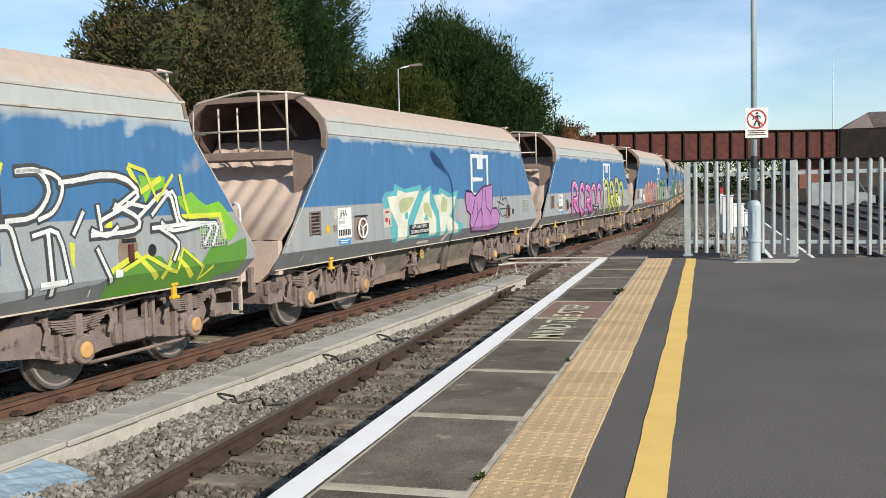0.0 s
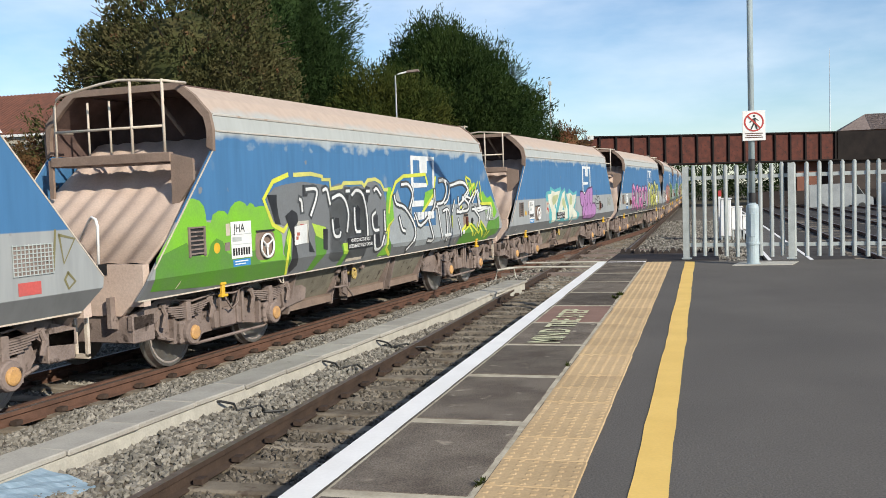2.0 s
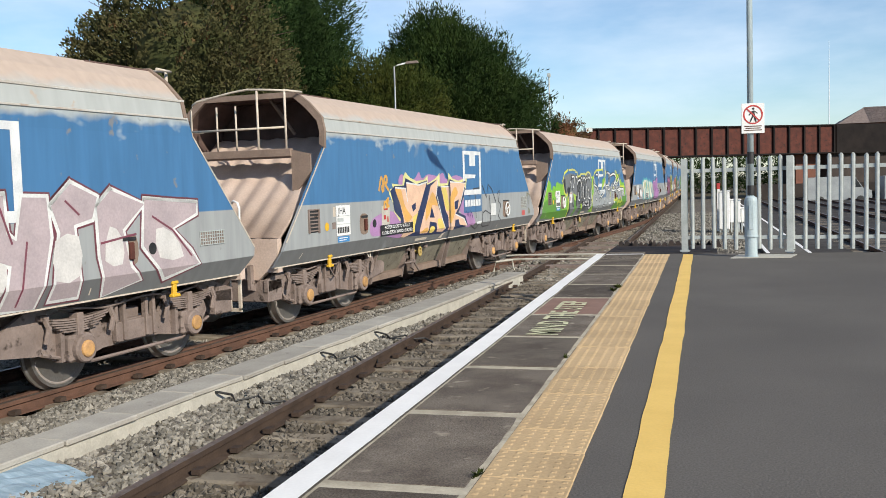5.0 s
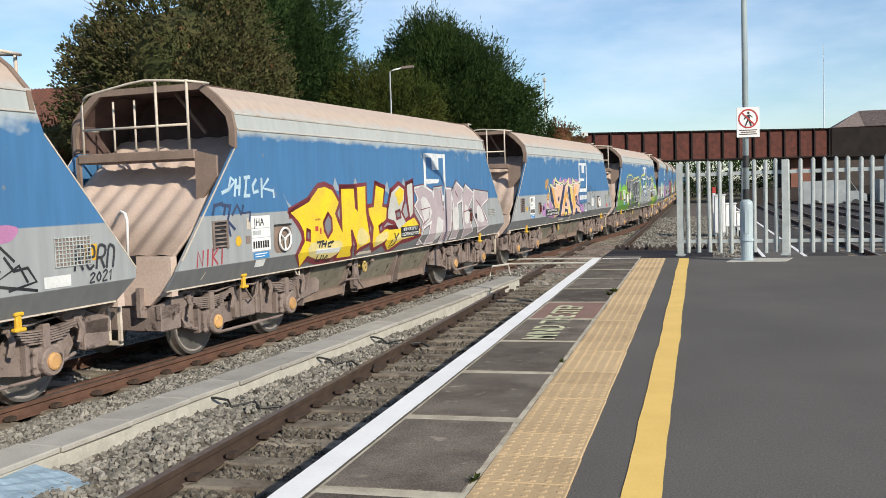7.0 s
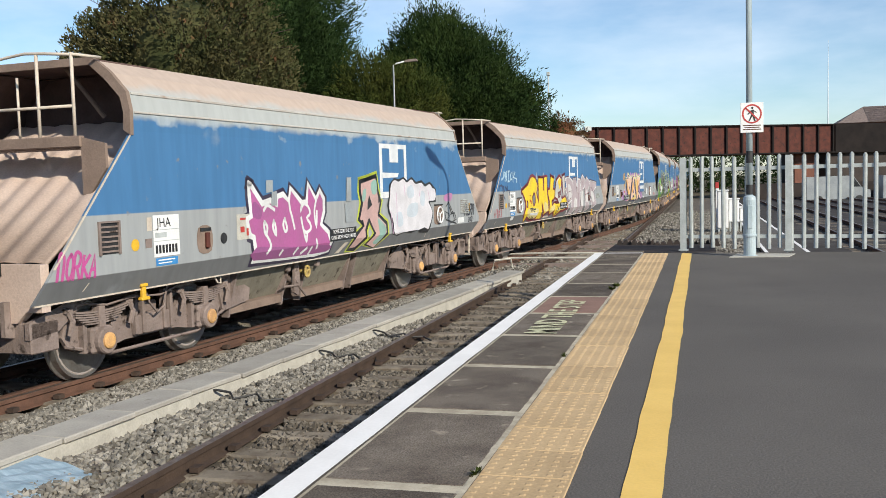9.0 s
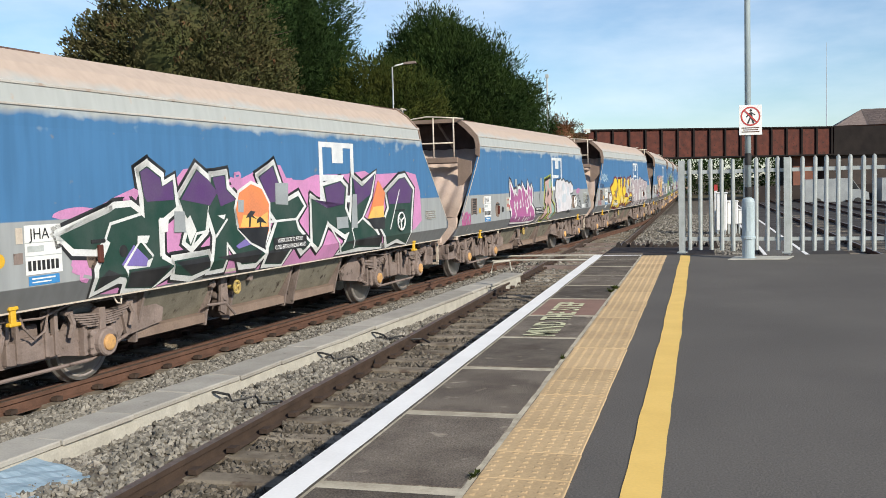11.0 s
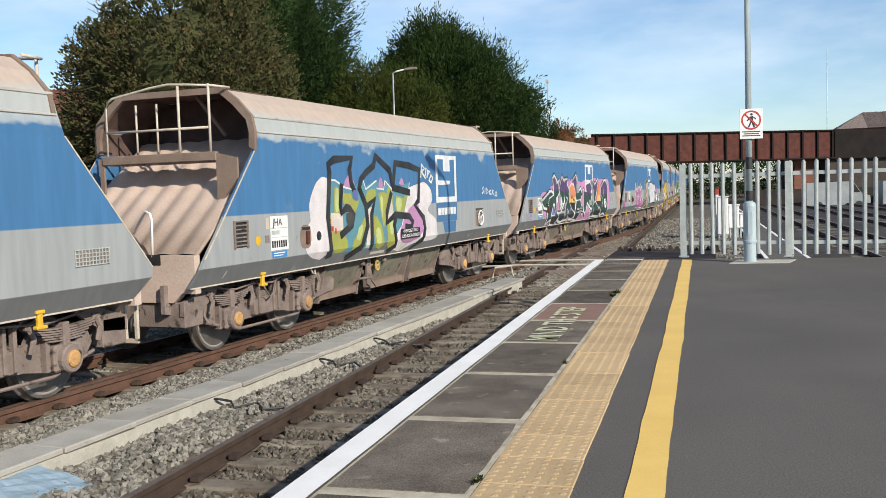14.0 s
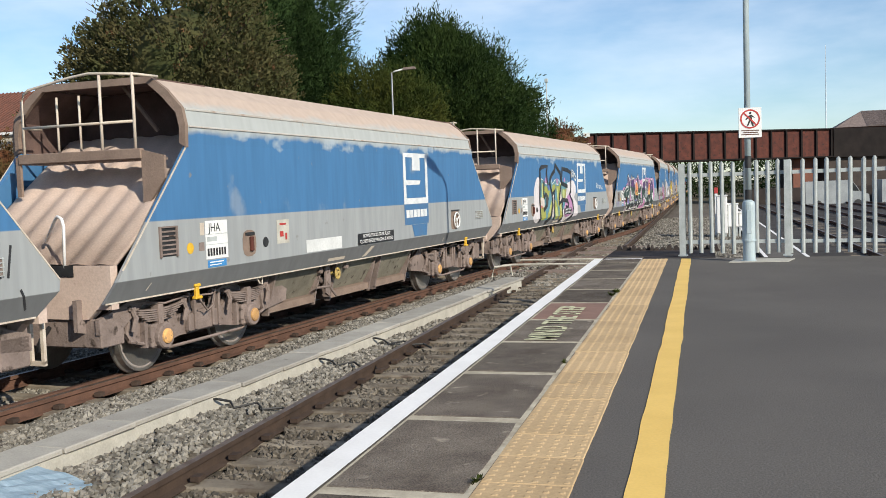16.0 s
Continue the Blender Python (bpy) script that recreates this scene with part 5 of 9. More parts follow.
def lamp_column():
    c = empty("lamp_column", pose(2.43, 15.26, PLAT), label="pale blue-grey steel lamp column with black bands", category="lamp column")
    bm = bmesh.new()
    turned(bm, [(0.0, 0.115), (0.012, 0.115), (0.014, 0.092), (0.30, 0.092), (0.302, 0.108), (0.335, 0.108), (0.337, 0.096), (0.86, 0.096), (0.905, 0.085), (0.93, 0.048)], (0, 0, 0), "z", 20)
    box(bm, -0.035, 0.035, -0.100, -0.090, 0.42, 0.78, 0.006)
    part("base", bm, "pole", c)
    bm = bmesh.new()
    tube(bm, [(0, 0, 0.92), (0, 0, 5.2), (0, -0.05, 5.35), (0, -0.25, 5.55), (0, -0.55, 5.72)], [0.048, 0.042, 0.04, 0.035, 0.03], 14)
    part("shaft", bm, "pole", c)
    bm = bmesh.new()
    turned(bm, [(0.94, 0.051), (1.09, 0.051)], (0, 0, 0), "z", 16)
    part("band", bm, "black", c, "black painted band")
    bm = bmesh.new()
    turned(bm, [(1.42, 0.050), (1.60, 0.050)], (0, 0, 0), "z", 16)
    part("band", bm, "black", c, "black painted band")
    bm = bmesh.new()
    prism(bm, [(-0.5, 5.64), (-0.6, 5.80), (-1.15, 6.02), (-1.25, 5.96), (-1.2, 5.88)], "x", -0.12, 0.12)
    part("lamp_head", bm, "pole", c)
    bm = bmesh.new()
    prism(bm, [(2.12, 15.02), (2.98, 15.05), (3.12, 15.62), (2.26, 15.66)], "z", PLAT - 0.02, PLAT + 0.006)
    tagged(part("foundation_pad", bm, "pale_conc"), label="pale concrete foundation pad let into the asphalt", category="concrete pad", kind="structure")
    # sign on the column
    s = empty("warning_sign", pose(2.465, 15.195, 3.015, 0, 0, 8), label="white sign forbidding passengers to pass, on the lamp column", category="sign")
    bm = bmesh.new()
    box(bm, -0.168, 0.168, -0.004, 0.004, -0.225, 0.225, 0.002)
    part("plate", bm, "white", s)
    bm = bmesh.new()
    seg = 40
    R = [[bm.verts.new((r * math.cos(2 * math.pi * k / seg), y, 0.055 + r * math.sin(2 * math.pi * k / seg))) for k in range(seg)] for r, y in ((0.145, -0.007), (0.122, -0.007))]
    for k in range(seg):
        bm.faces.new((R[0][k], R[0][(k + 1) % seg], R[1][(k + 1) % seg], R[1][k]))
    d = 0.128 * math.sqrt(0.5)
    e = 0.011 * math.sqrt(0.5)
    bm.faces.new([bm.verts.new((x, -0.0095, 0.055 + z)) for x, z in ((-d - e, d - e), (-d + e, d + e), (d + e, -d + e), (d - e, -d - e))])
    part("ring", bm, "red", s, "red ring with a diagonal bar")
    bm = bmesh.new()
    for pts in (((-0.022, 0.06), (0.02, 0.075), (0.03, 0.0), (-0.01, -0.01)), ((0.0, 0.0), (0.03, 0.0), (0.055, -0.10), (0.032, -0.10)), ((-0.01, 0.0), (0.012, -0.005), (-0.03, -0.10), (-0.05, -0.095)), ((-0.02, 0.062), (-0.012, 0.04), (-0.055, -0.005), (-0.066, 0.006)), ((0.015, 0.075), (0.026, 0.05), (0.07, 0.02), (0.066, 0.035))):
        bm.faces.new([bm.verts.new((x, -0.008, 0.045 + z)) for x, z in pts])
    bm.faces.new([bm.verts.new((0.005 + 0.018 * math.cos(a * 0.6283), -0.008, 0.143 + 0.018 * math.sin(a * 0.6283))) for a in range(10)])
    part("pictogram", bm, "black", s)
    bm = bmesh.new()
    for z, w in ((-0.125, 0.13), (-0.155, 0.11), (-0.185, 0.13)):
        bm.faces.new([bm.verts.new(p_) for p_ in ((-w, -0.007, z), (w, -0.007, z), (w, -0.007, z + 0.014), (-w, -0.007, z + 0.014))])
    part("small_print", bm, "rail", s, "lines of small print")


lamp_column()

# ---- bridge and distance ----


def bridge():
    b = empty("rail_bridge", label="rusty red plate girder bridge with dark flanges over the lines", category="bridge")
    A, B = Vector((-9.0, 95.0, 0)), Vector((34.0, 117.3, 0))
    d = (B - A).normalized()
    L = (B - A).length
    m = Matrix.Translation(A) @ Matrix.Rotation(math.atan2(d.y, d.x), 4, "Z")
    n = int(28.5 / 1.74)

    def put(name, bm, material, label=""):
        o = part(name, bm, material, b, label)
        o.matrix_local = m
    bm = bmesh.new()
    box(bm, 0, L, -0.02, 0.02, 4.32, 7.2)
    put("girder_web", bm, "girder", "rust red girder plates")
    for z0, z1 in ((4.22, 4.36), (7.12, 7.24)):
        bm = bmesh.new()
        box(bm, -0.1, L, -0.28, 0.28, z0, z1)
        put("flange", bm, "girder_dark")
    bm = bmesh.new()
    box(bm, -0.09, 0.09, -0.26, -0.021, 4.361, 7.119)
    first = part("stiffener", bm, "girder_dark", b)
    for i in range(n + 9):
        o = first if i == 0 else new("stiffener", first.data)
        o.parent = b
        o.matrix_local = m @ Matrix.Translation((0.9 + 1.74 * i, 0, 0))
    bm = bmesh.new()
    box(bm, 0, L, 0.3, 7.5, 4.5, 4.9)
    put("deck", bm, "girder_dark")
    bm = bmesh.new()
    box(bm, 0, L, 7.5, 7.6, 4.3, 7.2)
    put("far_girder", bm, "girder")
    # brick abutment that stands in shade; the shade is put into its dark colour
    bm = bmesh.new()
    box(bm, 26.5, L + 6, 0.3, 9, -0.5, 7.1)
    put("abutment", bm, "soot", "dark brick abutment, shade put into its colour")
    # added thin black panel that stands for the shaded end of the bridge
    bm = bmesh.new()
    box(bm, 27.2, L, -0.30, -0.285, 4.2, 7.2)
    put("cover_plate", bm, "girder_dark", "black panel added at the bridge's end in place of shade")
    bm = bmesh.new()
    box(bm, 23.6, 26.4, 1.5, 2.5, -0.5, 4.2)
    put("pier", bm, "brick", "red brick pier")
    bm = bmesh.new()
    box(bm, -9, -0.4, -0.6, 9, -0.5, 6.9)
    put("abutment", bm, "soot", "dark brick abutment, shade put into its colour")
    bm = bmesh.new()
    box(bm, -0.5, 0.2, -0.4, 0.0, 6.9, 7.3)
    put("pilaster", bm, "galv")


bridge()


def foliage(bm_lists, centre, radii, count, leaf, rng, droop=0.0, shape=1.0, per=22, spray=0.55, wide=0.25, slim=0.55):
    """Adds sprays of small leaves over a lumpy dome; writes vertices and faces to the lists."""
    V, F = bm_lists
    c, R = np.array(centre), np.array(radii)
    th, h = rng.uniform(0, 2 * math.pi, count), rng.uniform(-1, 1, count)
    rr = np.sqrt(1 - h * h)
    u = np.stack([rr * np.cos(th), rr * np.sin(th), h], 1)
    lump = np.array([1 + 0.16 * noise.noise((a * 2.2 + c[0], b * 2.2 + c[1], d * 2.6)) + 0.10 * noise.noise((a * 6, b * 6 + c[0], d * 7)) for a, b, d in u])

    def unit(v):
        return v / (np.linalg.norm(v, axis=-1, keepdims=True) + 1e-6)
    p_ = c + u * R * (rng.uniform(0.80, 1.04, count) * lump)[:, None]
    out = unit(unit(u / R) + np.array((0, 0, 0.55 - droop)))[:, None]
    ln = spray * rng.uniform(0.5, 1.4, (count, 1, 1))
    side = unit(np.cross(out, rng.normal(size=(count, 1, 3))))
    a = rng.uniform(-0.3, 1.0, (count, per, 1))
    q = p_[:, None] + out * ln * a + side * ln * slim * rng.normal(size=(count, per, 1)) * (1.05 - np.maximum(a, 0)) + 0.12 * ln * rng.normal(size=(count, per, 3))
    e1 = unit(out * 1.1 + rng.normal(size=(count, per, 3)) * 0.5)
    e2 = unit(np.cross(e1, rng.normal(size=(count, per, 3))))
    s = leaf * rng.uniform(0.6, 1.4, (count, per, 1))
    quad = np.stack([q - e1 * s, q + e2 * s * wide, q + e1 * s, q - e2 * s * wide], 2).reshape(-1, 3)
    k = len(V)
    V.extend(map(tuple, quad.tolist()))
    F.extend(map(tuple, (k + np.arange(len(quad)).reshape(-1, 4)).tolist()))


def core(bm, centre, radii, scale, shape=1.0):
    rings = []
    for i in range(9):
        h = -1 + 2 * i / 8
        ring = []
        for k in range(14):
            th = 2 * math.pi * k / 14
            rr = (max(0.02, (1 - h) / 2)) ** (1 / shape) * 1.15 if shape != 1.0 else math.sqrt(max(0.0, 1 - h * h)) + 0.02
            u = Vector((rr * math.cos(th), rr * math.sin(th), h))
            l = scale * (1 + 0.16 * noise.noise((u.x * 2.2 + centre[0], u.y * 2.2 + centre[1], u.z * 2.6)))
            ring.append(bm.verts.new((centre[0] + u.x * radii[0] * l, centre[1] + u.y * radii[1] * l, centre[2] + u.z * radii[2] * l)))
        rings.append(ring)
    for A, B in zip(rings, rings[1:]):
        for k in range(14):
            bm.faces.new((A[k], A[(k + 1) % 14], B[(k + 1) % 14], B[k]))
    bm.faces.new(rings[0][::-1])
    bm.faces.new(rings[-1])


def tree(name, label, material, base, lobes, leaf, seed, shape=1.0, per=22, spray=0.55, twigs=0, inner=0.80, tips=0):
    """A trunk with limbs and a crown of leaf sprays. lobes: (centre, radii, sprays)."""
    rng = np.random.default_rng(seed)
    t = empty(name, pose(*base), label=label, category="tree")
    b0 = Vector(base)
    top = max(c[2] + r[2] * 0.6 for c, r, _ in lobes) - b0.z
    c0 = Vector(lobes[0][0]) - b0
    bm = bmesh.new()
    tube(bm, [(0, 0, -0.4), (0.05, 0, top * 0.2), (c0.x * 0.6, c0.y * 0.6, top * 0.45), (c0.x, c0.y, top * 0.7)], [0.38, 0.3, 0.2, 0.05], 8)
    for i in range(9):
        a = i * 2.4
        r = lobes[i % len(lobes)][1]
        c = Vector(lobes[i % len(lobes)][0]) - b0
        e = c + Vector((math.cos(a) * r[0] * 0.8, math.sin(a) * r[1] * 0.8, r[2] * (0.05 * i - 0.1)))
        s = Vector((0.1, 0, top * (0.2 + 0.05 * i)))
        tube(bm, [s, s.lerp(e, 0.5) + Vector((0, 0, 0.3)), e], [0.11, 0.07, 0.03], 6)
    part("trunk", bm, "bark", t)
    V, F = [], []
    for c, r, n in lobes:
        foliage((V, F), Vector(c) - b0, r, n, leaf, rng, 0.0, shape, per, spray, 0.45 if twigs else 0.22)
        if tips:
            # long feathery branch ends that break the outline
            foliage((V, F), Vector(c) - b0, r, int(tips * n / 1000), leaf * 1.1, rng, -0.3, shape, 60, 1.35, 0.2, 0.13)
    bm = bmesh.new()
    for c, r, _ in lobes:
        core(bm, Vector(c) - b0, r, inner, shape)
    me = bpy.data.meshes.new("crown")
    bm.to_mesh(me)
    bm.free()
    k = len(me.vertices)
    V0 = [tuple(v.co) for v in me.vertices]
    F0 = [tuple(p_.vertices) for p_ in me.polygons]
    me2 = bpy.data.meshes.new("crown")
    me2.from_pydata(V0 + V, [], F0 + [tuple(i + k for i in f) for f in F])
    bpy.data.meshes.remove(me)
    me2.materials.append(M[material])
    o = new("crown", me2)
    o.parent = t
    if twigs:
        bm = bmesh.new()
        for i in range(twigs):
            c, r, _ = lobes[i % len(lobes)]
            a, h = rng.uniform(0, 6.28), rng.uniform(-0.5, 0.9)
            u = Vector((math.cos(a) * math.sqrt(1 - h * h), math.sin(a) * math.sqrt(1 - h * h), h))
            s = Vector(c) - b0 + Vector((u.x * r[0] * 0.7, u.y * r[1] * 0.7, u.z * r[2] * 0.7))
            e = Vector(c) - b0 + Vector((u.x * r[0], u.y * r[1], u.z * r[2])) * rng.uniform(1.05, 1.25)
            tube(bm, [s, s.lerp(e, 0.5) + Vector((0, 0, 0.15)), e], [0.04, 0.025, 0.008], 4)
        tagged(part("twig", bm, "bark", t), kind="stuff")


def trees():
    tree("hawthorn_tree", "broad brownish green hawthorn tree with ragged thin outer twigs", "hawthorn", (-22.3, 41, 1.8),
         [((-21.2, 40, 7.8), (4.2, 4.2, 5.2), 1700), ((-24.2, 40, 6.9), (2.8, 3.2, 3.6), 800), ((-18.7, 40.5, 6.0), (2.2, 3.2, 3.4), 700), ((-25.6, 40.5, 8.6), (1.6, 1.6, 1.6), 130), ((-28.6, 41, 5.0), (2.4, 2.2, 1.6), 110)], 0.095, 11, 1.0, 24, 0.62, 240, 0.60)
    tree("yew_tree", "tall dense dark green conifer with feathery edges", "yew", (-21.0, 49, 1.8), [((-21.3, 49, 9.4), (4.2, 4.2, 8.0), 2600)], 0.12, 12, 1.0, 32, 0.9, 0, 0.76, 150)
    tree("yew_tree", "dark green conifer with upswept branch tips", "yew", (-17.9, 49, 1.8), [((-19.0, 49, 6.3), (2.0, 3.0, 4.6), 900), ((-17.4, 49.5, 5.4), (1.1, 2.0, 3.2), 350)], 0.12, 13, 1.0, 32, 1.0, 0, 0.70, 200)
    tree("golden_conifer", "yellowish green bushy conifer", "golden", (-14.6, 47, 1.8), [((-14.6, 47, 5.1), (2.2, 2.4, 3.3), 1000), ((-12.8, 47.5, 4.9), (1.7, 2.0, 3.0), 700)], 0.11, 14, 1.0, 26, 0.7, 0, 0.68)
    tree("cypress_tree", "very broad dark green domed conifer with feathery outline", "cypress", (-13.0, 56, 1.8), [((-12.9, 56, 5.4), (4.9, 5.0, 5.6), 3400), ((-13.5, 55.5, 7.2), (3.0, 3.2, 4.5), 1100), ((-10.9, 56, 4.2), (2.9, 3.4, 3.8), 900)], 0.125, 15, 1.0, 32, 0.9, 0, 0.76, 150)
    tree("small_conifer", "small dark pointed conifer beside the big one", "yew", (-8.0, 63, 1.0), [((-8.0, 63, 3.9), (0.9, 1.0, 2.4), 420)], 0.10, 16, 1.0, 20, 0.45, 0, 0.7)


trees()


def hedges():
    rng = np.random.default_rng(21)
    V, F = [], []
    bm = bmesh.new()
    for i in range(40):
        f = i / 39
        c = (-34 + 27.5 * f + rng.uniform(-0.5, 0.5), 35.5 + 30 * f, 3.1 + rng.uniform(-0.3, 0.5) + 0.9 * f)
        r = (1.5, 1.4, 1.7 + rng.uniform(-0.3, 0.5))
        foliage((V, F), c, r, 150, 0.10, rng, 0, 1.0, 18, 0.45)
        core(bm, c, r, 0.8)
    me = bpy.data.meshes.new("hedge")
    bm.to_mesh(me)
    k = len(me.vertices)
    V0, F0 = [tuple(v.co) for v in me.vertices], [tuple(p_.vertices) for p_ in me.polygons]
    bm.free()
    me.clear_geometry()
    me.from_pydata(V0 + V, [], F0 + [tuple(j + k for j in f) for f in F])
    me.materials.append(M["bracken"])
    tagged(new("hedge", me), label="red-brown autumn hedge of bracken and bramble on the bank", category="hedge", kind="stuff")
    V, F = [], []
    for i in range(60):
        x = -22 + 78 * i / 59
        y = 150 + rng.uniform(-10, 10)
        foliage((V, F), (x, y, 2.0 + rng.uniform(-0.5, 1.2)), (3.0, 2.5, 2.6), 60, 0.25, rng, 0, 1.0, 16, 0.9)
    me = bpy.data.meshes.new("far_woods")
    me.from_pydata(V, [], F)
    me.materials.append(M["cypress"])
    tagged(new("far_woods", me), label="distant dark green trees beyond the bridge", category="woods", kind="stuff")


hedges()


def house(name, label, x0, x1, y0, y1, z0, eave, ridge, hip, wall="brick", roof="tile_roof"):
    h = empty(name, label=label, category="house")
    bm = bmesh.new()
    box(bm, x0, x1, y0, y1, z0, eave)
    wl_ = part("wall", bm, wall, h)
    bm = bmesh.new()
    ym = (y0 + y1) / 2
    o = 0.4
    b = [bm.verts.new(p_) for p_ in ((x0 - o, y0 - o, eave), (x1 + o, y0 - o, eave), (x1 + o, y1 + o, eave), (x0 - o, y1 + o, eave))]
    t = [bm.verts.new((x0 - o + hip, ym, ridge)), bm.verts.new((x1 + o - hip, ym, ridge))]
    for f in ((b[0], b[1], t[1], t[0]), (b[2], b[3], t[0], t[1]), (b[1], b[2], t[1]), (b[3], b[0], t[0]), (b[3], b[2], b[1], b[0])):
        bm.faces.new(f)
    rf = part("roof", bm, roof, h)
    bm = bmesh.new()
    n = int((x1 - x0) / 0.3)
    dy, dz = ym - y0 + o, ridge - eave
    for i in range(n):
        x = x0 - o + hip + (x1 - x0 + 2 * o - 2 * hip) * (i + 0.5) / n
        tube(bm, [(x, y0 - o, eave + 0.02), (x, ym, ridge + 0.02)], 0.05, 5)
    tagged(part("tile_roll", bm, roof, rf), kind="stuff")
    return h


def surroundings():
    h = house("red_roofed_house", "low house with a red clay tile roof and white dormer", -56, -36.8, 50, 62, 0, 6.6, 9.8, 0.2, "render_wall")
    bm = bmesh.new()
    prism(bm, [(-40.6, 6.7), (-40.1, 7.35), (-39.6, 6.7), (-39.7, 6.7), (-40.1, 7.2), (-40.5, 6.7)], "y", 49.3, 49.5)
    part("dormer", bm, "white", h, "white gabled dormer")
    bm = bmesh.new()
    box(bm, -57, -36, 49.2, 49.4, 6.4, 6.55)
    part("gutter", bm, "white", h)
    house("hip_roofed_house", "distant house with a dark brown hipped roof", 20, 32, 140, 150, 0, 8.8, 11.2, 4.0, "brick", "dirt")
    house("far_house", "distant brick house beyond the yard", 27, 36, 128, 136, 0, 4.2, 6.0, 1.0, "brick", "dirt")
    # lamp posts and masts beyond the train
    for (x, y, z, arm, g, lab) in ((-10.55, 38.0, 7.08, 0.9, 0.032, "pale street lamp post with a short angled arm"), (-7.95, 63.0, 9.1, 0.0, 0.045, "thin grey mast with a small head")):
        c = empty("street_lamp" if arm else "mast", pose(x, y, 0), label=lab, category="lamp post" if arm else "mast")
        bm = bmesh.new()
        tube(bm, [(0, 0, -0.3), (0, 0, z)] + ([(0.15, 0, z + 0.06), (arm * 0.6, 0, z + 0.12)] if arm else []), g, 8)
        part("shaft", bm, "white" if arm else "galv", c)
        bm = bmesh.new()
        if arm:
            prism(bm, [(0.5, z + 0.08), (0.55, z + 0.17), (1.0, z + 0.19), (1.05, z + 0.1)], "y", -0.1, 0.1)
        else:
            box(bm, -0.1, 0.1, -0.1, 0.1, z - 0.1, z + 0.15, 0.02)
        part("lamp_head", bm, "dirt" if arm else "galv", c)
    c = empty("radio_mast", pose(52.0, 420.0, 0), label="very tall thin distant radio mast, haze put into its pale colour", category="mast")
    bm = bmesh.new()
    tube(bm, [(0, 0, 0), (0, 0, 35), (0, 0, 56)], [0.35, 0.22, 0.08], 6)
    # pale blue colour stands in for the haze of distance
    part("mast", bm, "mast_pale", c)
    # trackside cabinets
    for i, (x, y, w, hh) in enumerate(((2.55, 40.0, 0.42, 1.5), (2.98, 40.2, 0.40, 1.15), (3.35, 40.4, 0.28, 0.8))):
        c = empty("equipment_cabinet", pose(x, y, -0.12), label="white trackside equipment cabinet on short legs", category="cabinet", group="trackside cabinets")
        bm = bmesh.new()
        box(bm, -w / 2, w / 2, -0.25, 0.25, 0.15 + 0.25 * (i > 0), 0.15 + hh, 0.03)
        part("body", bm, "white", c)
        bm = bmesh.new()
        box(bm, -w / 2 - 0.03, w / 2 + 0.03, -0.28, 0.28, 0.15 + hh, 0.20 + hh, 0.01)
        part("lid", bm, "white", c)
        for s in (-1, 1):
            bm = bmesh.new()
            box(bm, s * w * 0.35 - 0.03, s * w * 0.35 + 0.03, -0.2, 0.2, 0.0, 0.16 + 0.25 * (i > 0))
            part("leg", bm, "galv", c)
    c = empty("marker_post", pose(2.35, 41, -0.12), label="white marker post with an orange top", category="marker post")
    bm = bmesh.new()
    box(bm, -0.06, 0.06, -0.04, 0.04, 0, 1.9, 0.01)
    part("stake", bm, "white", c)
    bm = bmesh.new()
    box(bm, -0.07, 0.07, -0.05, 0.05, 1.75, 2.0, 0.01)
    part("cap", bm, "red", c)
    # walkway with a white edge, and a low wall beyond the yard
    bm = bmesh.new()
    box(bm, 3.4, 4.6, 19.5, 95, -0.1, -0.02)
    tagged(part("walkway", bm, "asphalt"), label="dark asphalt walkway between the lines", category="walkway", kind="structure")
    for x in (3.42, 4.52):
        bm = bmesh.new()
        box(bm, x, x + 0.1, 19.5, 95, -0.06, -0.012)
        tagged(part("walkway_line", bm, "white_line"), label="white painted edge line of the walkway", category="painted line", kind="structure")
    for i in range(3):
        v = empty("parked_van", pose(13.0 + 6.2 * i, 89 + 0.6 * i, -0.5, 0, 0, 6), label="pale grey parked panel van beyond the yard", category="van", group="parked vans")
        bm = bmesh.new()
        prism(bm, [(-2.6, 0.35), (-2.6, 2.3), (1.2, 2.35), (1.9, 1.35), (2.6, 1.1), (2.65, 0.35)], "y", -0.95, 0.95)
        part("body", bm, "van_grey", v)
        bm = bmesh.new()
        prism(bm, [(1.15, 1.4), (1.1, 2.15), (1.3, 2.15), (1.8, 1.4)], "y", -0.96, 0.96)
        part("cab_window", bm, "glass", v)
        for x in (-1.6, 1.7):
            for s in (-1, 1):
                bm = bmesh.new()
                turned(bm, [(s * 0.80, 0.34), (s * 0.98, 0.34), (s * 0.985, 0.2)], (0, 0, 0), "y", 16)
                o = part("wheel", bm, "black", v)
                o.location = (x, 0, 0.34)
    bm = bmesh.new()
    box(bm, 6.0, 40, 92, 92.5, -0.2, 1.3)
    tagged(part("yard_wall", bm, "soot"), label="dark low wall beyond the yard", category="wall", kind="structure")


surroundings()

# ---- spray paint, wagon by wagon ----
BLACK, WHITE, LIME, GREEN, YELLOW, NAVY = (0.012, 0.012, 0.015), (0.74, 0.75, 0.74), (0.20, 0.50, 0.03), (0.10, 0.27, 0.03), (0.66, 0.68, 0.06), (0.012, 0.025, 0.09)
PINK, PURPLE, TEAL, ORANGE, PEACH, SILVER = (0.62, 0.16, 0.40), (0.16, 0.06, 0.26), (0.10, 0.42, 0.46), (0.72, 0.26, 0.05), (0.74, 0.44, 0.25), (0.36, 0.37, 0.38)


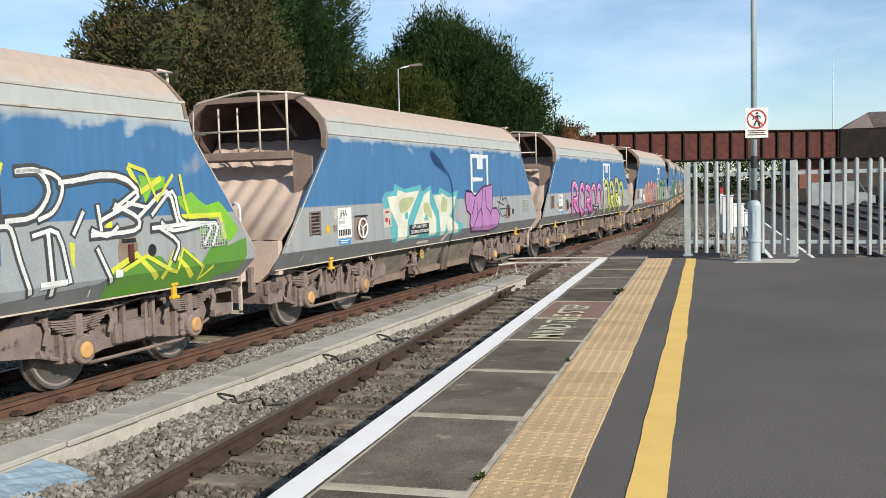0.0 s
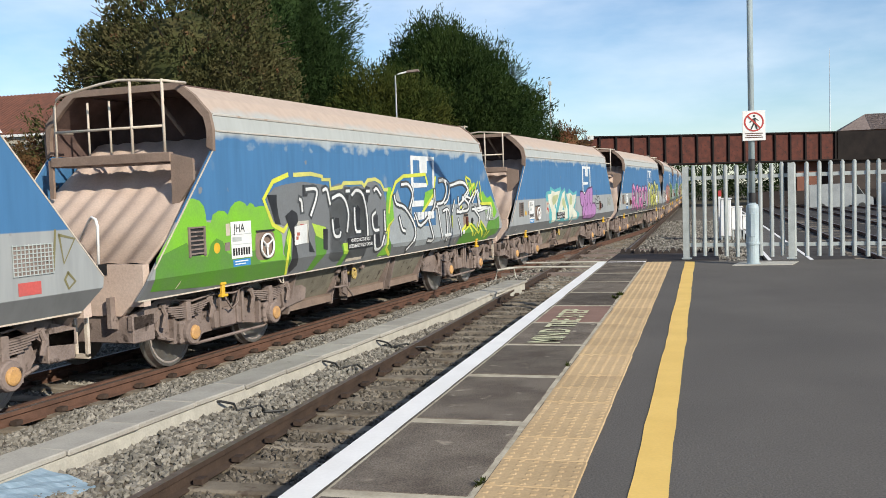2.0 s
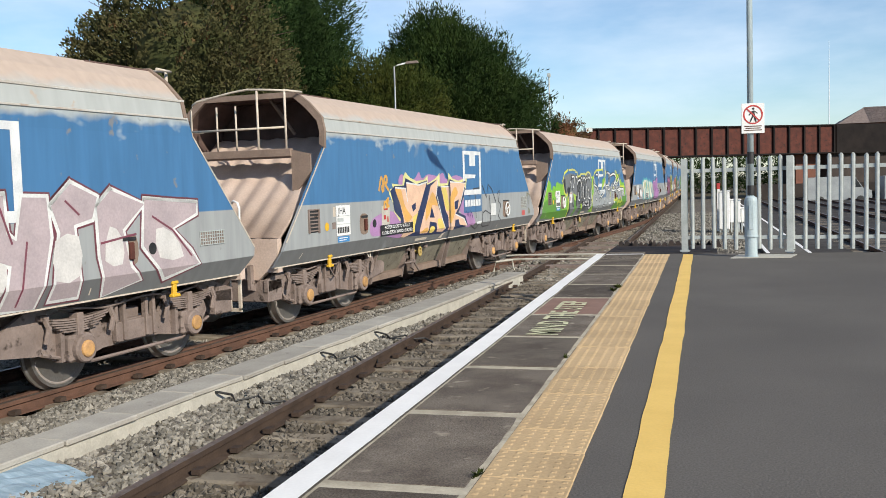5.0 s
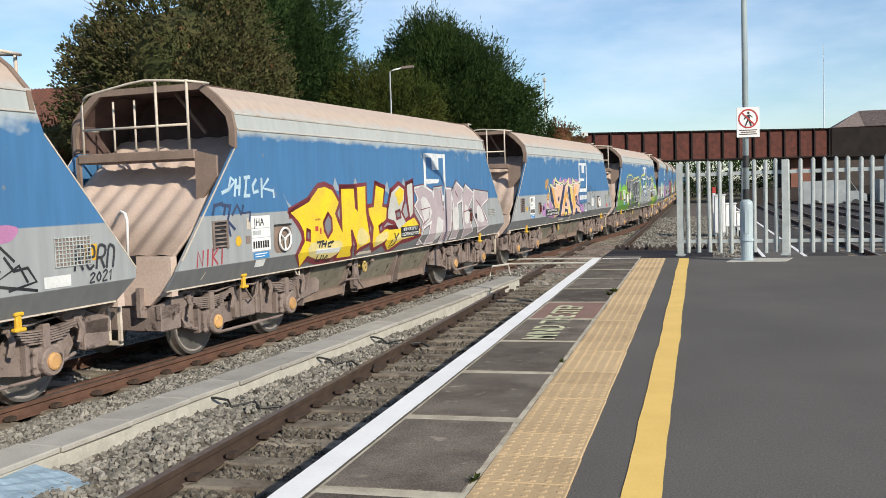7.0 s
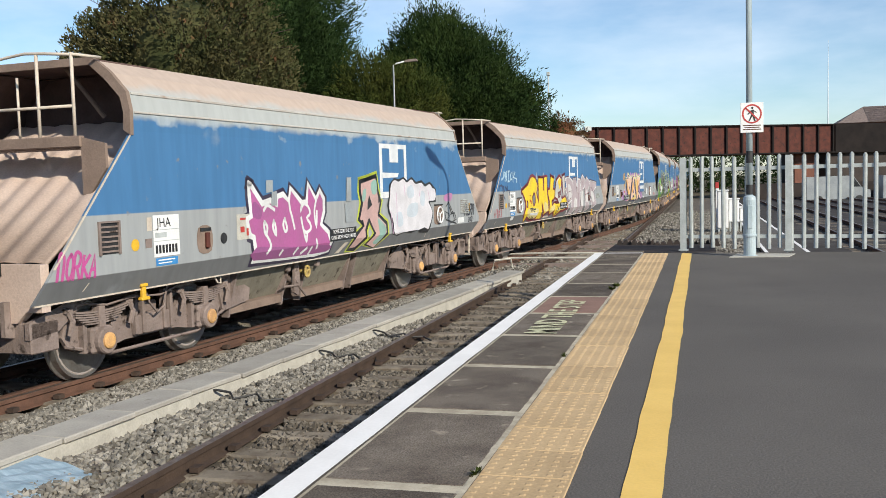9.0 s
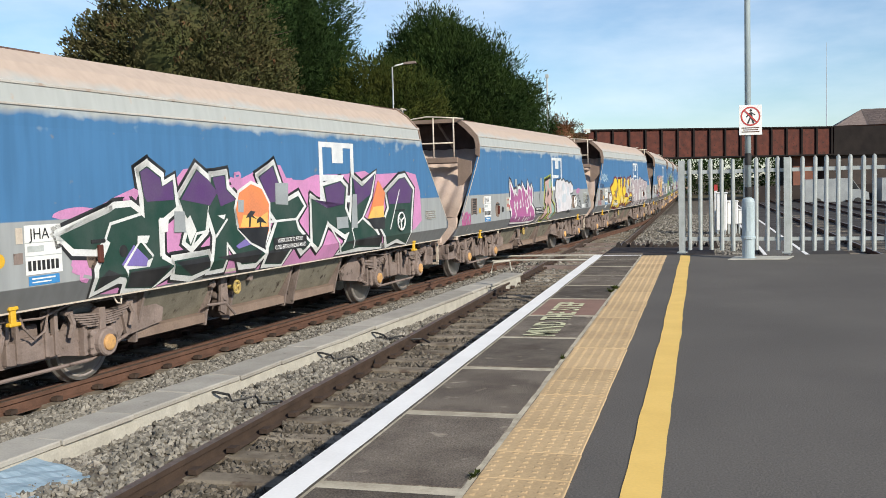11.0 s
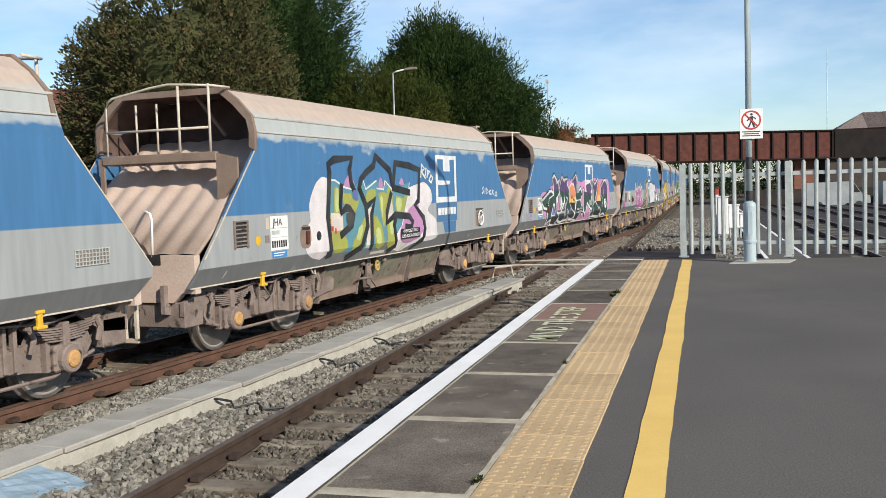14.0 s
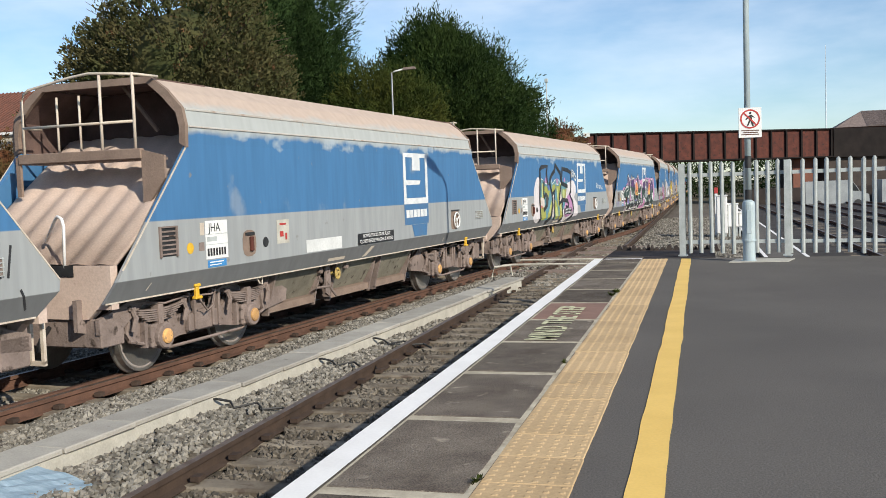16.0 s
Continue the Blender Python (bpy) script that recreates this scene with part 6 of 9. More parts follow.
def solid(w, pts, colour, lift, name="graffiti", n=6, label=""):
    la = Layer(lift)
    la.fill(smooth(pts, n) if n > 1 else pts)
    la.done(name, paint(colour), w, label)


def lines(w, many, width, colour, lift, name="graffiti_line"):
    la = Layer(lift)
    for pts in many:
        la.stroke(pts, width)
    la.done(name, paint(colour), w)


def name_plate(w, clean=True):
    la = Layer(0.004)
    la.fill(rect(1.45, 2.68, 1.50, 1.90))
    if clean:
        la.fill([(1.9, 1.26), (2.55, 1.26), (2.6, 1.495), (1.8, 1.495)])
    la.done("name_plate", paint(BLUE), w, "blue plate with a white name bar")
    la = Layer(0.008)
    for i in range(6):
        y = 1.53 + 0.18 * i
        la.fill([(y, 1.64), (y + 0.155, 1.64), (y + 0.155, 1.79), (y, 1.79)])
    la.done("name_bar", "logo", w)


def arches(w, y0, y1, z0, z1, n, seed, fill, edge, shine, thick=0.17):
    """Illegible looped letters: outlined arches and hooks side by side with thin shine lines."""
    r = random.Random(seed)
    E, Fl, S = Layer(0.009), Layer(0.013), Layer(0.017)
    st = (y1 - y0) / n
    for i in range(n):
        y = y0 + st * i
        h = z1 - (z1 - z0) * r.uniform(0, 0.16)
        b = z0 + (z1 - z0) * r.uniform(0, 0.08)
        kind = r.randrange(3)
        p_ = [[(y + .08 * st, b), (y + .06 * st, h - .2), (y + .35 * st, h), (y + .7 * st, h - .18), (y + .78 * st, b + .05)],
              [(y + .8 * st, h - .15), (y + .4 * st, h), (y + .1 * st, h - .45), (y + .2 * st, b + .15), (y + .75 * st, b)],
              [(y + .1 * st, b), (y + .15 * st, h), (y + .75 * st, h - .1), (y + .7 * st, (h + b) / 2), (y + .25 * st, (h + b) / 2 - .05), (y + .85 * st, b)]][kind]
        q = smooth(p_, 4)[:-4 * 1]
        E.stroke(q[:len(p_) * 4 - 4], thick + 0.11)
        Fl.stroke(q[:len(p_) * 4 - 4], thick)
        S.stroke([(a + 0.045, c + 0.05) for a, c in q[2:len(p_) * 4 - 7]], 0.025)
    E.done("graffiti_outline", paint(edge), w)
    Fl.done("graffiti", paint(fill), w, "sprayed looping letters")
    S.done("graffiti_shine", paint(shine), w)


SPRAY_GREY, SPRAY_PALE, RED_DOT, YELLOW_PALE, PEACH_PALE = (0.17, 0.18, 0.19), (0.33, 0.36, 0.375), (0.45, 0.12, 0.08), (0.72, 0.70, 0.30), (0.80, 0.52, 0.36)


def shapes(w, colour, lift, many, n=1, label=""):
    """Sprayed fills, each a part of its own."""
    for i, pts in enumerate(many):
        la = Layer(lift + 0.0001 * i)
        la.fill(smooth(pts, n) if n > 1 else pts)
        la.done("graffiti", paint(colour), w, label)


def strokes(w, colour, lift, width, many, closed=False, curved=False):
    """Sprayed lines of one width, each a part of its own."""
    for i, pts in enumerate(many):
        la = Layer(lift + 0.0001 * i)
        pts = rounded(pts, 3) if curved and len(pts) > 2 else pts
        la.stroke(list(pts) + [pts[0], pts[1]] if closed else pts, width)
        la.done("graffiti_line", paint(colour), w)


def paint_green_end(w):
    """Lime cloud at one end, silver and grey outlined letters, green patches at the other end."""
    shapes(w, LIME, 0.0015, [[(-6.65, 1.25), (-6.61, 1.49), (-6.2, 1.88), (-6.04, 2.05), (-5.95, 2.18), (-5.85, 2.19), (-5.72, 2.16), (-5.62, 2.08), (-5.59, 1.97), (-5.58, 1.88), (-5.49, 1.87), (-5.44, 1.97), (-5.3, 2.02), (-5.17, 2.01), (-5.1, 1.96), (-5.02, 2.06), (-4.92, 2.12), (-4.8, 2.14), (-4.67, 2.1), (-4.63, 2.06), (-4.54, 2.11), (-4.46, 2.08), (-4.43, 2.04), (-4.28, 2.06), (-4.14, 2.04), (-3.98, 1.8), (-3.73, 1.62), (-3.72, 1.33), (-3.5, 1.18), (-3.55, 1), (-4.01, 1), (-5.59, 1.04), (-6.67, 1.09)]], label="lime green sprayed cloud")
    # lower part of the lime cloud in darker green: the chamfer's shading as paint
    shapes(w, GREEN, 0.0025, [[(-6.66, 1.25), (-6.62, 1.49), (-6.02, 1.64), (-5.96, 1.57), (-5.93, 1.47), (-5.59, 1.43), (-5.51, 1.59), (-5.38, 1.66), (-5.24, 1.61), (-5.14, 1.45), (-4.98, 1.4), (-4.46, 1.44), (-4.34, 1.26), (-3.73, 1.25), (-3.5, 1.16), (-3.55, 1), (-4.01, 1), (-5.59, 1.04), (-6.68, 1.09)]])
    shapes(w, SPRAY_GREY, 0.003, [[(-4.13, 2.17), (-3.9, 2.31), (-3.67, 2.35), (-3.11, 2.4), (-2.41, 2.35), (-2.18, 2.29), (-2.04, 2.26), (-1.48, 2.28), (-0.81, 2.27), (-0.93, 1), (-2.8, 1), (-3.52, 1), (-3.45, 1.73), (-3.69, 1.74), (-3.98, 1.85)]])
    shapes(w, SPRAY_GREY, 0.003, [[(-2.22, 2.31), (-1.86, 2.37), (-1.54, 2.31), (-0.93, 2.33), (-0.71, 2.42), (-0.37, 2.37), (-0.14, 2.22), (-0.01, 1.96), (-0.02, 1.47), (-0.36, 1.09), (-0.93, 1.05), (-2.1, 1.09), (-2.27, 1.17)]])
    shapes(w, SPRAY_PALE, 0.0033, [[(0.21, 1.99), (0.49, 2.25), (0.73, 1.85), (1.23, 1.79), (1.27, 1.38), (1.03, 1.15), (0.27, 1.18), (0.03, 1.32)], [(1.3, 1.74), (3.19, 1.88), (4.21, 1.85), (4.28, 1.4), (3.72, 1.19), (2.21, 1.13), (1.32, 1.12)]])
    strokes(w, YELLOW, 0.006, 0.07, [[(-3.52, 1), (-3.61, 1.24), (-3.4, 1.88), (-3.69, 1.67), (-3.98, 1.78), (-4.2, 2.15), (-3.93, 2.4), (-3.51, 2.5)]])
    strokes(w, (0.60, 0.58, 0.16), 0.006, 0.065, [[(-3.32, 2.5), (-2.81, 2.52), (-2.44, 2.48), (-2.44, 2.43), (-2.19, 2.43), (-2.17, 2.28), (-1.78, 2.31), (-1.71, 2.37), (-1.01, 2.38), (-0.93, 2.32), (-0.79, 2.42), (-0.48, 2.44), (-0.25, 2.38), (-0.11, 2.25), (0.04, 2.25)]])
    strokes(w, YELLOW, 0.006, 0.07, [[(-0.09, 1.48), (0.28, 1.7), (0.05, 1.58), (-0.05, 1.17), (0.19, 1.03)], [(0.07, 1.84), (0.16, 2.1), (0.41, 2.38), (0.79, 2.5), (1.37, 2.52), (1.88, 2.54), (1.98, 2.35)], [(1.69, 1.79), (2.3, 2.13), (2.42, 2.48)], [(4.26, 2.46), (4.46, 2.19), (4.81, 2.34)], [(5.12, 1.87), (6.01, 1.87), (6.11, 1.57)], [(3.89, 1.3), (4.34, 1.47), (4.71, 1.17)], [(4.84, 1.16), (5.02, 1.44), (5.42, 1.12)]])
    shapes(w, LIME, 0.005, [[(0.01, 2.29), (0.2, 2.29), (0.27, 1.94), (0.28, 1.68), (-0.02, 1.54), (-0.05, 1.17), (0.16, 1.06), (-0.36, 1.06), (-0.07, 1.29), (-0.05, 1.88)], [(1.69, 1.79), (1.85, 2.18), (2.31, 2.26), (2.39, 2.13)], [(4.42, 2.39), (4.75, 2.34), (4.53, 2.04)], [(5.03, 2.13), (5.39, 2.13), (5.88, 1.9), (6.04, 1.52), (5.71, 1.53), (5.37, 1.86)]])
    shapes(w, GREEN, 0.004, [[(3.89, 1.33), (4.34, 1.47), (4.77, 1.22), (5.02, 1.44), (5.42, 1.12), (5.92, 1.58), (6.17, 1.51), (6.14, 1.18), (5.86, 1), (3.81, 1)], [(-0.05, 1.17), (0.03, 1.39), (0.23, 1.07), (0.16, 1.04), (-0.36, 1.04)]])
    shapes(w, GREEN, 0.005, [[(-2.75, 1.56), (-2.39, 1.53), (-2.39, 1.26), (-2.46, 1.21), (-2.71, 1), (-2.89, 1), (-2.73, 1.24)], [(-1.87, 1.36), (-1.66, 1.34), (-1.62, 1.18), (-1.72, 1), (-1.9, 1), (-1.78, 1.18)], [(-3.71, 1.37), (-3.58, 1.66), (-3.44, 1.85), (-3.5, 1.18), (-3.62, 1.17)]])
    shapes(w, (0.42, 0.62, 0.06), 0.0055, [[(-2.83, 1.75), (-2.38, 1.67), (-2.37, 1.45), (-2.71, 1.55)], [(-1.81, 1.38), (-1.63, 1.37), (-1.6, 1.19), (-1.75, 1.19)], [(-3.62, 1.54), (-3.44, 1.86), (-3.52, 1.26)]])
    shapes(w, BLACK, 0.007, [[(-2.48, 1.65), (-2.32, 1.64), (-2.35, 1.3), (-2.49, 1.32)], [(-2.12, 1.72), (-2.05, 1.81), (-1.93, 1.8), (-1.9, 1.64), (-2.1, 1.62)], [(-1.36, 1.87), (-1.22, 2), (-1.12, 1.93), (-1.15, 1.59), (-1.36, 1.57)], [(-0.68, 1.8), (-0.53, 1.88), (-0.42, 1.79), (-0.44, 1.54), (-0.64, 1.55)], [(-1.64, 2.24), (-1.52, 2.24), (-1.56, 2.08), (-1.68, 2.11)], [(-0.88, 2.32), (-0.72, 2.3), (-0.82, 2.02), (-0.9, 2.09)], [(-0.59, 1.51), (-0.38, 1.5), (-0.35, 1.2), (-0.58, 1.26)]])
    shapes(w, BLACK, 0.007, [[(-4.11, 2.21), (-3.84, 2.21), (-3.85, 2.09), (-3.81, 1.89), (-3.76, 1.77), (-3.91, 1.78), (-4.03, 2.05)], [(-3.63, 1.89), (-3.43, 1.98), (-3.27, 1.92), (-3.25, 1.79), (-3.37, 1.72), (-3.35, 1.47), (-3.26, 1.13), (-3.43, 1.02), (-3.5, 1.11), (-3.43, 1.53)], [(-3.08, 2.35), (-2.9, 2.35), (-2.94, 2.17), (-3.09, 2.17)], [(-2.97, 1.8), (-2.93, 1.49), (-2.77, 1.29), (-2.95, 1.31)]])
    form_a = [[(-3.19, 2.13), (-3.14, 2.1), (-3.12, 1.95)], [(-2.98, 2.28), (-2.67, 2.28), (-2.67, 2.14), (-2.86, 1.88)], [(-2.44, 2.26), (-2.31, 2.27), (-2.22, 2.04)], [(-2.13, 2.13), (-1.88, 2.18), (-1.68, 2.08), (-1.58, 1.85), (-1.65, 1.57)], [(-2.16, 1.77), (-2.11, 1.53), (-1.94, 1.5), (-1.89, 1.56)], [(-1.64, 2.24), (-1.52, 2.24)], [(-1.43, 2.17), (-1.25, 2.25), (-1, 2.16), (-0.87, 1.78), (-0.87, 1.29)], [(-1.35, 1.94), (-1.35, 1.67), (-1.31, 1.55), (-1.16, 1.54)], [(-0.86, 2.23), (-0.75, 2.23)], [(-0.55, 2.24), (-0.44, 2.27), (-0.27, 2.15)], [(-0.53, 1.85), (-0.66, 1.77), (-0.61, 1.55), (-0.41, 1.53)], [(-0.14, 1.85), (-0.14, 1.52)]]
    strokes(w, (0.05, 0.055, 0.06), 0.0085, 0.13, form_a, curved=True)
    form_b = [[(-0.59, 1.44), (-0.58, 1.22), (-0.35, 1.2), (-0.18, 1.41)], [(0.67, 2.34), (0.99, 2.34), (1.19, 2.15), (1.02, 1.88)], [(0.32, 2.13), (0.41, 1.98), (0.81, 1.89), (1.21, 1.58), (1.27, 1.33), (0.95, 1.08)], [(0.52, 1.72), (0.63, 1.5), (0.77, 1.45)], [(1.3, 1.74), (1.55, 1.52), (2.28, 1.85), (2.35, 2.22)], [(2.63, 2.42), (2.9, 2.42), (3.03, 2.21), (2.82, 1.97), (2.46, 1.93)], [(3.18, 2.3), (4.04, 2.37), (4.4, 2.14), (3.79, 1.89)], [(4.01, 2.05), (4.38, 1.89), (4.31, 1.75), (3.62, 1.73)], [(4.38, 1.89), (4.92, 2.19), (5.12, 1.79)], [(4.64, 1.76), (5.74, 1.77), (5.65, 1.51)]]
    strokes(w, (0.05, 0.055, 0.06), 0.0085, 0.13, form_b, curved=True)
    form_c = [[(1.97, 1.67), (2.22, 1.22), (1.93, 1.2)], [(2.99, 1.78), (3.03, 1.15)]]
    strokes(w, (0.05, 0.055, 0.06), 0.0085, 0.13, form_c, curved=True)
    strokes(w, WHITE, 0.012, 0.05, form_a, curved=True)
    strokes(w, WHITE, 0.012, 0.05, form_b, curved=True)
    strokes(w, WHITE, 0.012, 0.05, form_c, curved=True)
    form_d = [[(2.61, 2.41), (2.83, 2.42), (3.06, 2.4), (3.21, 2.3), (3.19, 2.15), (3.07, 2), (2.88, 1.93)], [(2.39, 1.88), (2.51, 1.85), (2.6, 1.55), (2.73, 1.19)], [(2.79, 1.77), (3.12, 1.78), (3.27, 1.26)], [(3.35, 1.76), (3.5, 1.98)], [(3.73, 2.04), (3.77, 1.78)], [(3.63, 1.78), (3.86, 1.71), (4.03, 1.8)], [(3.7, 1.57), (3.91, 1.2)], [(4.64, 1.92), (5.03, 2.19), (5.15, 1.87), (5.25, 1.8)], [(4.21, 2.07), (4.53, 2.01)], [(3.98, 2), (4.39, 2.21)], [(3.36, 2.31), (3.79, 2.39), (4.19, 2.35), (4.39, 2.21)], [(4.76, 1.76), (5.11, 1.56), (5.02, 1.36)], [(4.81, 1.82), (5.04, 1.71), (5.9, 1.77), (5.83, 1.49)]]
    strokes(w, (0.05, 0.055, 0.06), 0.0085, 0.1, form_d, curved=True)
    strokes(w, WHITE, 0.0125, 0.045, form_d, curved=True)
    shapes(w, GREEN, 0.005, [[(4.14, 1.31), (4.56, 1.45), (4.79, 1.41), (5.06, 1.17), (5.22, 1.48), (5.42, 1.39), (5.62, 1.21), (5.96, 1.41), (6.61, 1.54), (6.62, 1.3), (6.46, 1.11), (5.5, 1.03), (4.12, 1)]])
    shapes(w, LIME, 0.0055, [[(5.22, 2.11), (5.42, 2.18), (5.57, 2.07), (5.72, 2), (6, 2.05), (6.16, 1.93), (6.44, 1.65), (6.25, 1.51), (6.03, 1.57), (5.99, 1.87), (5.35, 1.86)], [(4.62, 2.35), (4.9, 2.37), (4.91, 2.23), (4.74, 2.06)]])
    strokes(w, YELLOW, 0.013, 0.05, [[(4.26, 2.5), (4.54, 2.43), (4.74, 2.08), (5.04, 2.38)], [(5.19, 2.38), (5.26, 2.08), (5.35, 1.86), (5.93, 1.87)], [(4.12, 1.31), (4.51, 1.44), (4.96, 1.23), (5.08, 1.2), (5.2, 1.48), (5.62, 1.21), (5.58, 1.06), (5.83, 1.2)]])
    shapes(w, YELLOW, 0.0065, [[(3.28, 1.68), (3.37, 1.65), (3.34, 1.38), (3.3, 1.47)], [(3.84, 1.97), (3.94, 1.97), (3.95, 1.8), (3.85, 1.78)]])
    shapes(w, WHITE, 0.018, [[(-3.39, 1.72), (-3, 1.75), (-3.02, 1.46), (-3.4, 1.44)]])
    shapes(w, RED_DOT, 0.019, [[(-3.32, 1.63), (-3.24, 1.63), (-3.24, 1.58), (-3.32, 1.58)], [(-3.35, 1.57), (-3.28, 1.57), (-3.29, 1.52), (-3.35, 1.52)]])
    shapes(w, WHITE, 0.018, [[(2.85, 1.29), (3.23, 1.29), (3.23, 1.23), (2.85, 1.21)], [(3.96, 1.32), (4.09, 1.32), (4.08, 1.23), (3.96, 1.23)]])


def paint_peach(w):
    """Peach and orange letters on navy with a pale yellow rim, mauve mist behind."""
    shapes(w, (0.42, 0.22, 0.44), 0.0015, [[(-2.48, 2.19), (-2.38, 2.36), (-2.19, 2.35), (-2.09, 2.27), (-1.69, 2.29), (-1.47, 2.42), (-1.31, 2.29), (-0.99, 2.37), (-0.47, 2.34), (-0.15, 2.4), (0.05, 2.27), (0.62, 2.35), (1.17, 2.23), (1.39, 1.76), (1.83, 1.3), (1.68, 1.2), (1.15, 1.21), (0.57, 1.63), (-2.23, 1.78)], [(-3.73, 1.54), (-3.26, 1.67), (-2.87, 1.69), (-2.44, 1.56), (-2.35, 1.18), (-3.29, 1.26), (-3.75, 1.29)]], n=4)
    shapes(w, YELLOW_PALE, 0.003, [[(-2.48, 1.49), (-2.73, 1.67), (-2.75, 1.82), (-2.93, 2.02), (-2.88, 2.1), (-2.74, 2.11), (-2.79, 2.2), (-2.3, 2.17), (-2.26, 2.32), (-2.15, 2.42), (-1.93, 2.31), (-1.61, 2.24), (-1.23, 2.26), (-1.02, 2.35), (-1, 2.19), (-0.57, 2.29), (-0.35, 2.4), (-0.35, 2.18), (0.09, 2.18), (0.18, 2.41), (0.4, 2.28), (0.79, 2.23), (1.35, 2.3), (1.21, 1.96), (1.14, 1.86), (0.56, 1.49), (-2.26, 1.52)]])
    shapes(w, NAVY, 0.0045, [[(-2.88, 2.06), (-2.69, 2.15), (-2.24, 2.16), (-2.15, 2.3), (-1.62, 2.18), (-1.05, 2.25), (-1.04, 2.16), (-0.47, 2.27), (-0.44, 2.12), (0.15, 2.14), (0.24, 2.27), (0.76, 2.17), (1.26, 2.23), (1.11, 1.88), (0.73, 1.53), (1.17, 1.44), (1.32, 1.23), (1.15, 1.2), (0.13, 1.16), (-0.15, 1.12), (-1.73, 1.16), (-2.39, 1.19), (-2.44, 1.53), (-2.71, 1.68), (-2.76, 1.86)]])
    shapes(w, PEACH_PALE, 0.006, [[(-2.66, 2.12), (-2.17, 2.1), (-2.08, 1.82), (-2.12, 2.22), (-1.51, 2.17), (-1.08, 2.21), (-1.5, 1.69), (-1.64, 1.59), (-1.84, 1.54), (-1.77, 1.24), (-2.25, 1.16), (-2.39, 1.18), (-2.29, 1.5), (-2.42, 1.77), (-2.56, 1.96)]], label="peach sprayed letter")
    shapes(w, NAVY, 0.008, [[(-1.9, 1.76), (-1.69, 1.82), (-1.69, 1.7), (-1.83, 1.64)]])
    shapes(w, PEACH_PALE, 0.006, [[(-0.87, 2.13), (-0.47, 2.27), (-0.57, 1.99), (-0.6, 1.89), (-0.26, 1.42), (-0.09, 1.21), (-0.2, 1.16), (-0.56, 1.18), (-0.61, 1.37), (-0.97, 1.41), (-1.03, 1.24), (-1.08, 1.18), (-1.48, 1.19), (-1.52, 1.25), (-1.33, 1.5), (-1.13, 1.75)]], label="peach sprayed letter")
    shapes(w, NAVY, 0.008, [[(-0.85, 1.71), (-0.7, 1.48), (-0.97, 1.49)]])
    shapes(w, PEACH_PALE, 0.006, [[(-0.31, 2.12), (0.2, 2.12), (0.28, 1.78), (0.26, 2.22), (1.21, 2.18), (0.87, 1.71), (0.53, 1.51), (1.1, 1.39), (1.27, 1.21), (0.78, 1.26), (0.73, 1.38), (0.52, 1.38), (0.44, 1.16), (0.1, 1.18), (0.1, 1.46), (-0.06, 1.6), (-0.19, 1.89)]], label="peach sprayed letter")
    shapes(w, NAVY, 0.008, [[(0.49, 1.77), (0.76, 1.82), (0.68, 1.62), (0.51, 1.6)]])
    shapes(w, (0.78, 0.42, 0.10), 0.007, [[(-2.65, 2.11), (-2.4, 2.1), (-2.23, 1.78), (-1.98, 1.6), (-1.87, 1.54), (-2.11, 1.45), (-2.26, 1.52), (-2.4, 1.77), (-2.56, 1.96)], [(-0.98, 1.86), (-0.79, 2.01), (-0.6, 1.88), (-0.51, 1.72), (-0.81, 1.74), (-0.91, 1.62), (-1.2, 1.43), (-1.13, 1.75)], [(0.24, 1.88), (0.54, 2.1), (0.71, 1.96), (0.46, 1.8), (0.5, 1.53), (0.25, 1.31), (0.15, 1.39), (0.13, 1.55)], [(-1.48, 1.21), (-1.12, 1.3), (-1.08, 1.21)]], n=3)
    shapes(w, (0.80, 0.62, 0.14), 0.0073, [[(-1.84, 1.54), (-1.64, 1.59), (-1.57, 1.63), (-1.76, 1.36), (-1.79, 1.24), (-1.89, 1.29)], [(-0.54, 1.44), (-0.26, 1.42), (-0.14, 1.25), (-0.45, 1.24)], [(-0.26, 2.1), (-0.02, 2.1), (0.17, 1.68), (-0, 1.59), (-0.17, 1.88)], [(-0.93, 1.3), (-0.72, 1.29), (-0.75, 1.18), (-0.98, 1.19)]], n=2)
    strokes(w, WHITE, 0.009, 0.03, [[(-2.65, 2.12), (-2.17, 2.1), (-2.08, 1.83)], [(-2.12, 2.21), (-1.51, 2.16), (-1.09, 2.21)], [(-0.46, 2.26), (-0.57, 1.97), (-0.26, 1.42), (-0.09, 1.21)], [(-0.31, 2.11), (0.19, 2.11)], [(0.25, 2.21), (1.21, 2.17), (0.84, 1.72)], [(0.53, 1.5), (1.07, 1.38), (1.27, 1.21)]])
    strokes(w, (0.03, 0.03, 0.035), 0.004, 0.03, [[(1.15, 2.09), (1.46, 1.87), (1.78, 2.04), (2.18, 2.05)], [(1.88, 1.89), (1.91, 1.37)], [(2.41, 2.1), (2.69, 1.82), (2.83, 2.13), (3.11, 2.01), (3.42, 1.67)], [(2.93, 1.85), (2.95, 1.53)], [(2.4, 1.49), (2.33, 1.18), (2.48, 1.13), (2.92, 1.14), (2.98, 1.41), (2.59, 1.51), (2.39, 1.45)], [(1.55, 1.21), (1.96, 1.1), (2.19, 1.23)], [(3.52, 1.88), (3.75, 1.99), (3.6, 1.71), (3.81, 1.61), (3.57, 1.34), (3.74, 1.24)]])
    strokes(w, (0.05, 0.03, 0.14), 0.006, 0.03, [[(1.24, 1.55), (1.36, 1.42), (1.41, 1.54)], [(1.5, 1.54), (1.46, 1.4), (1.6, 1.51), (1.66, 1.38)]])
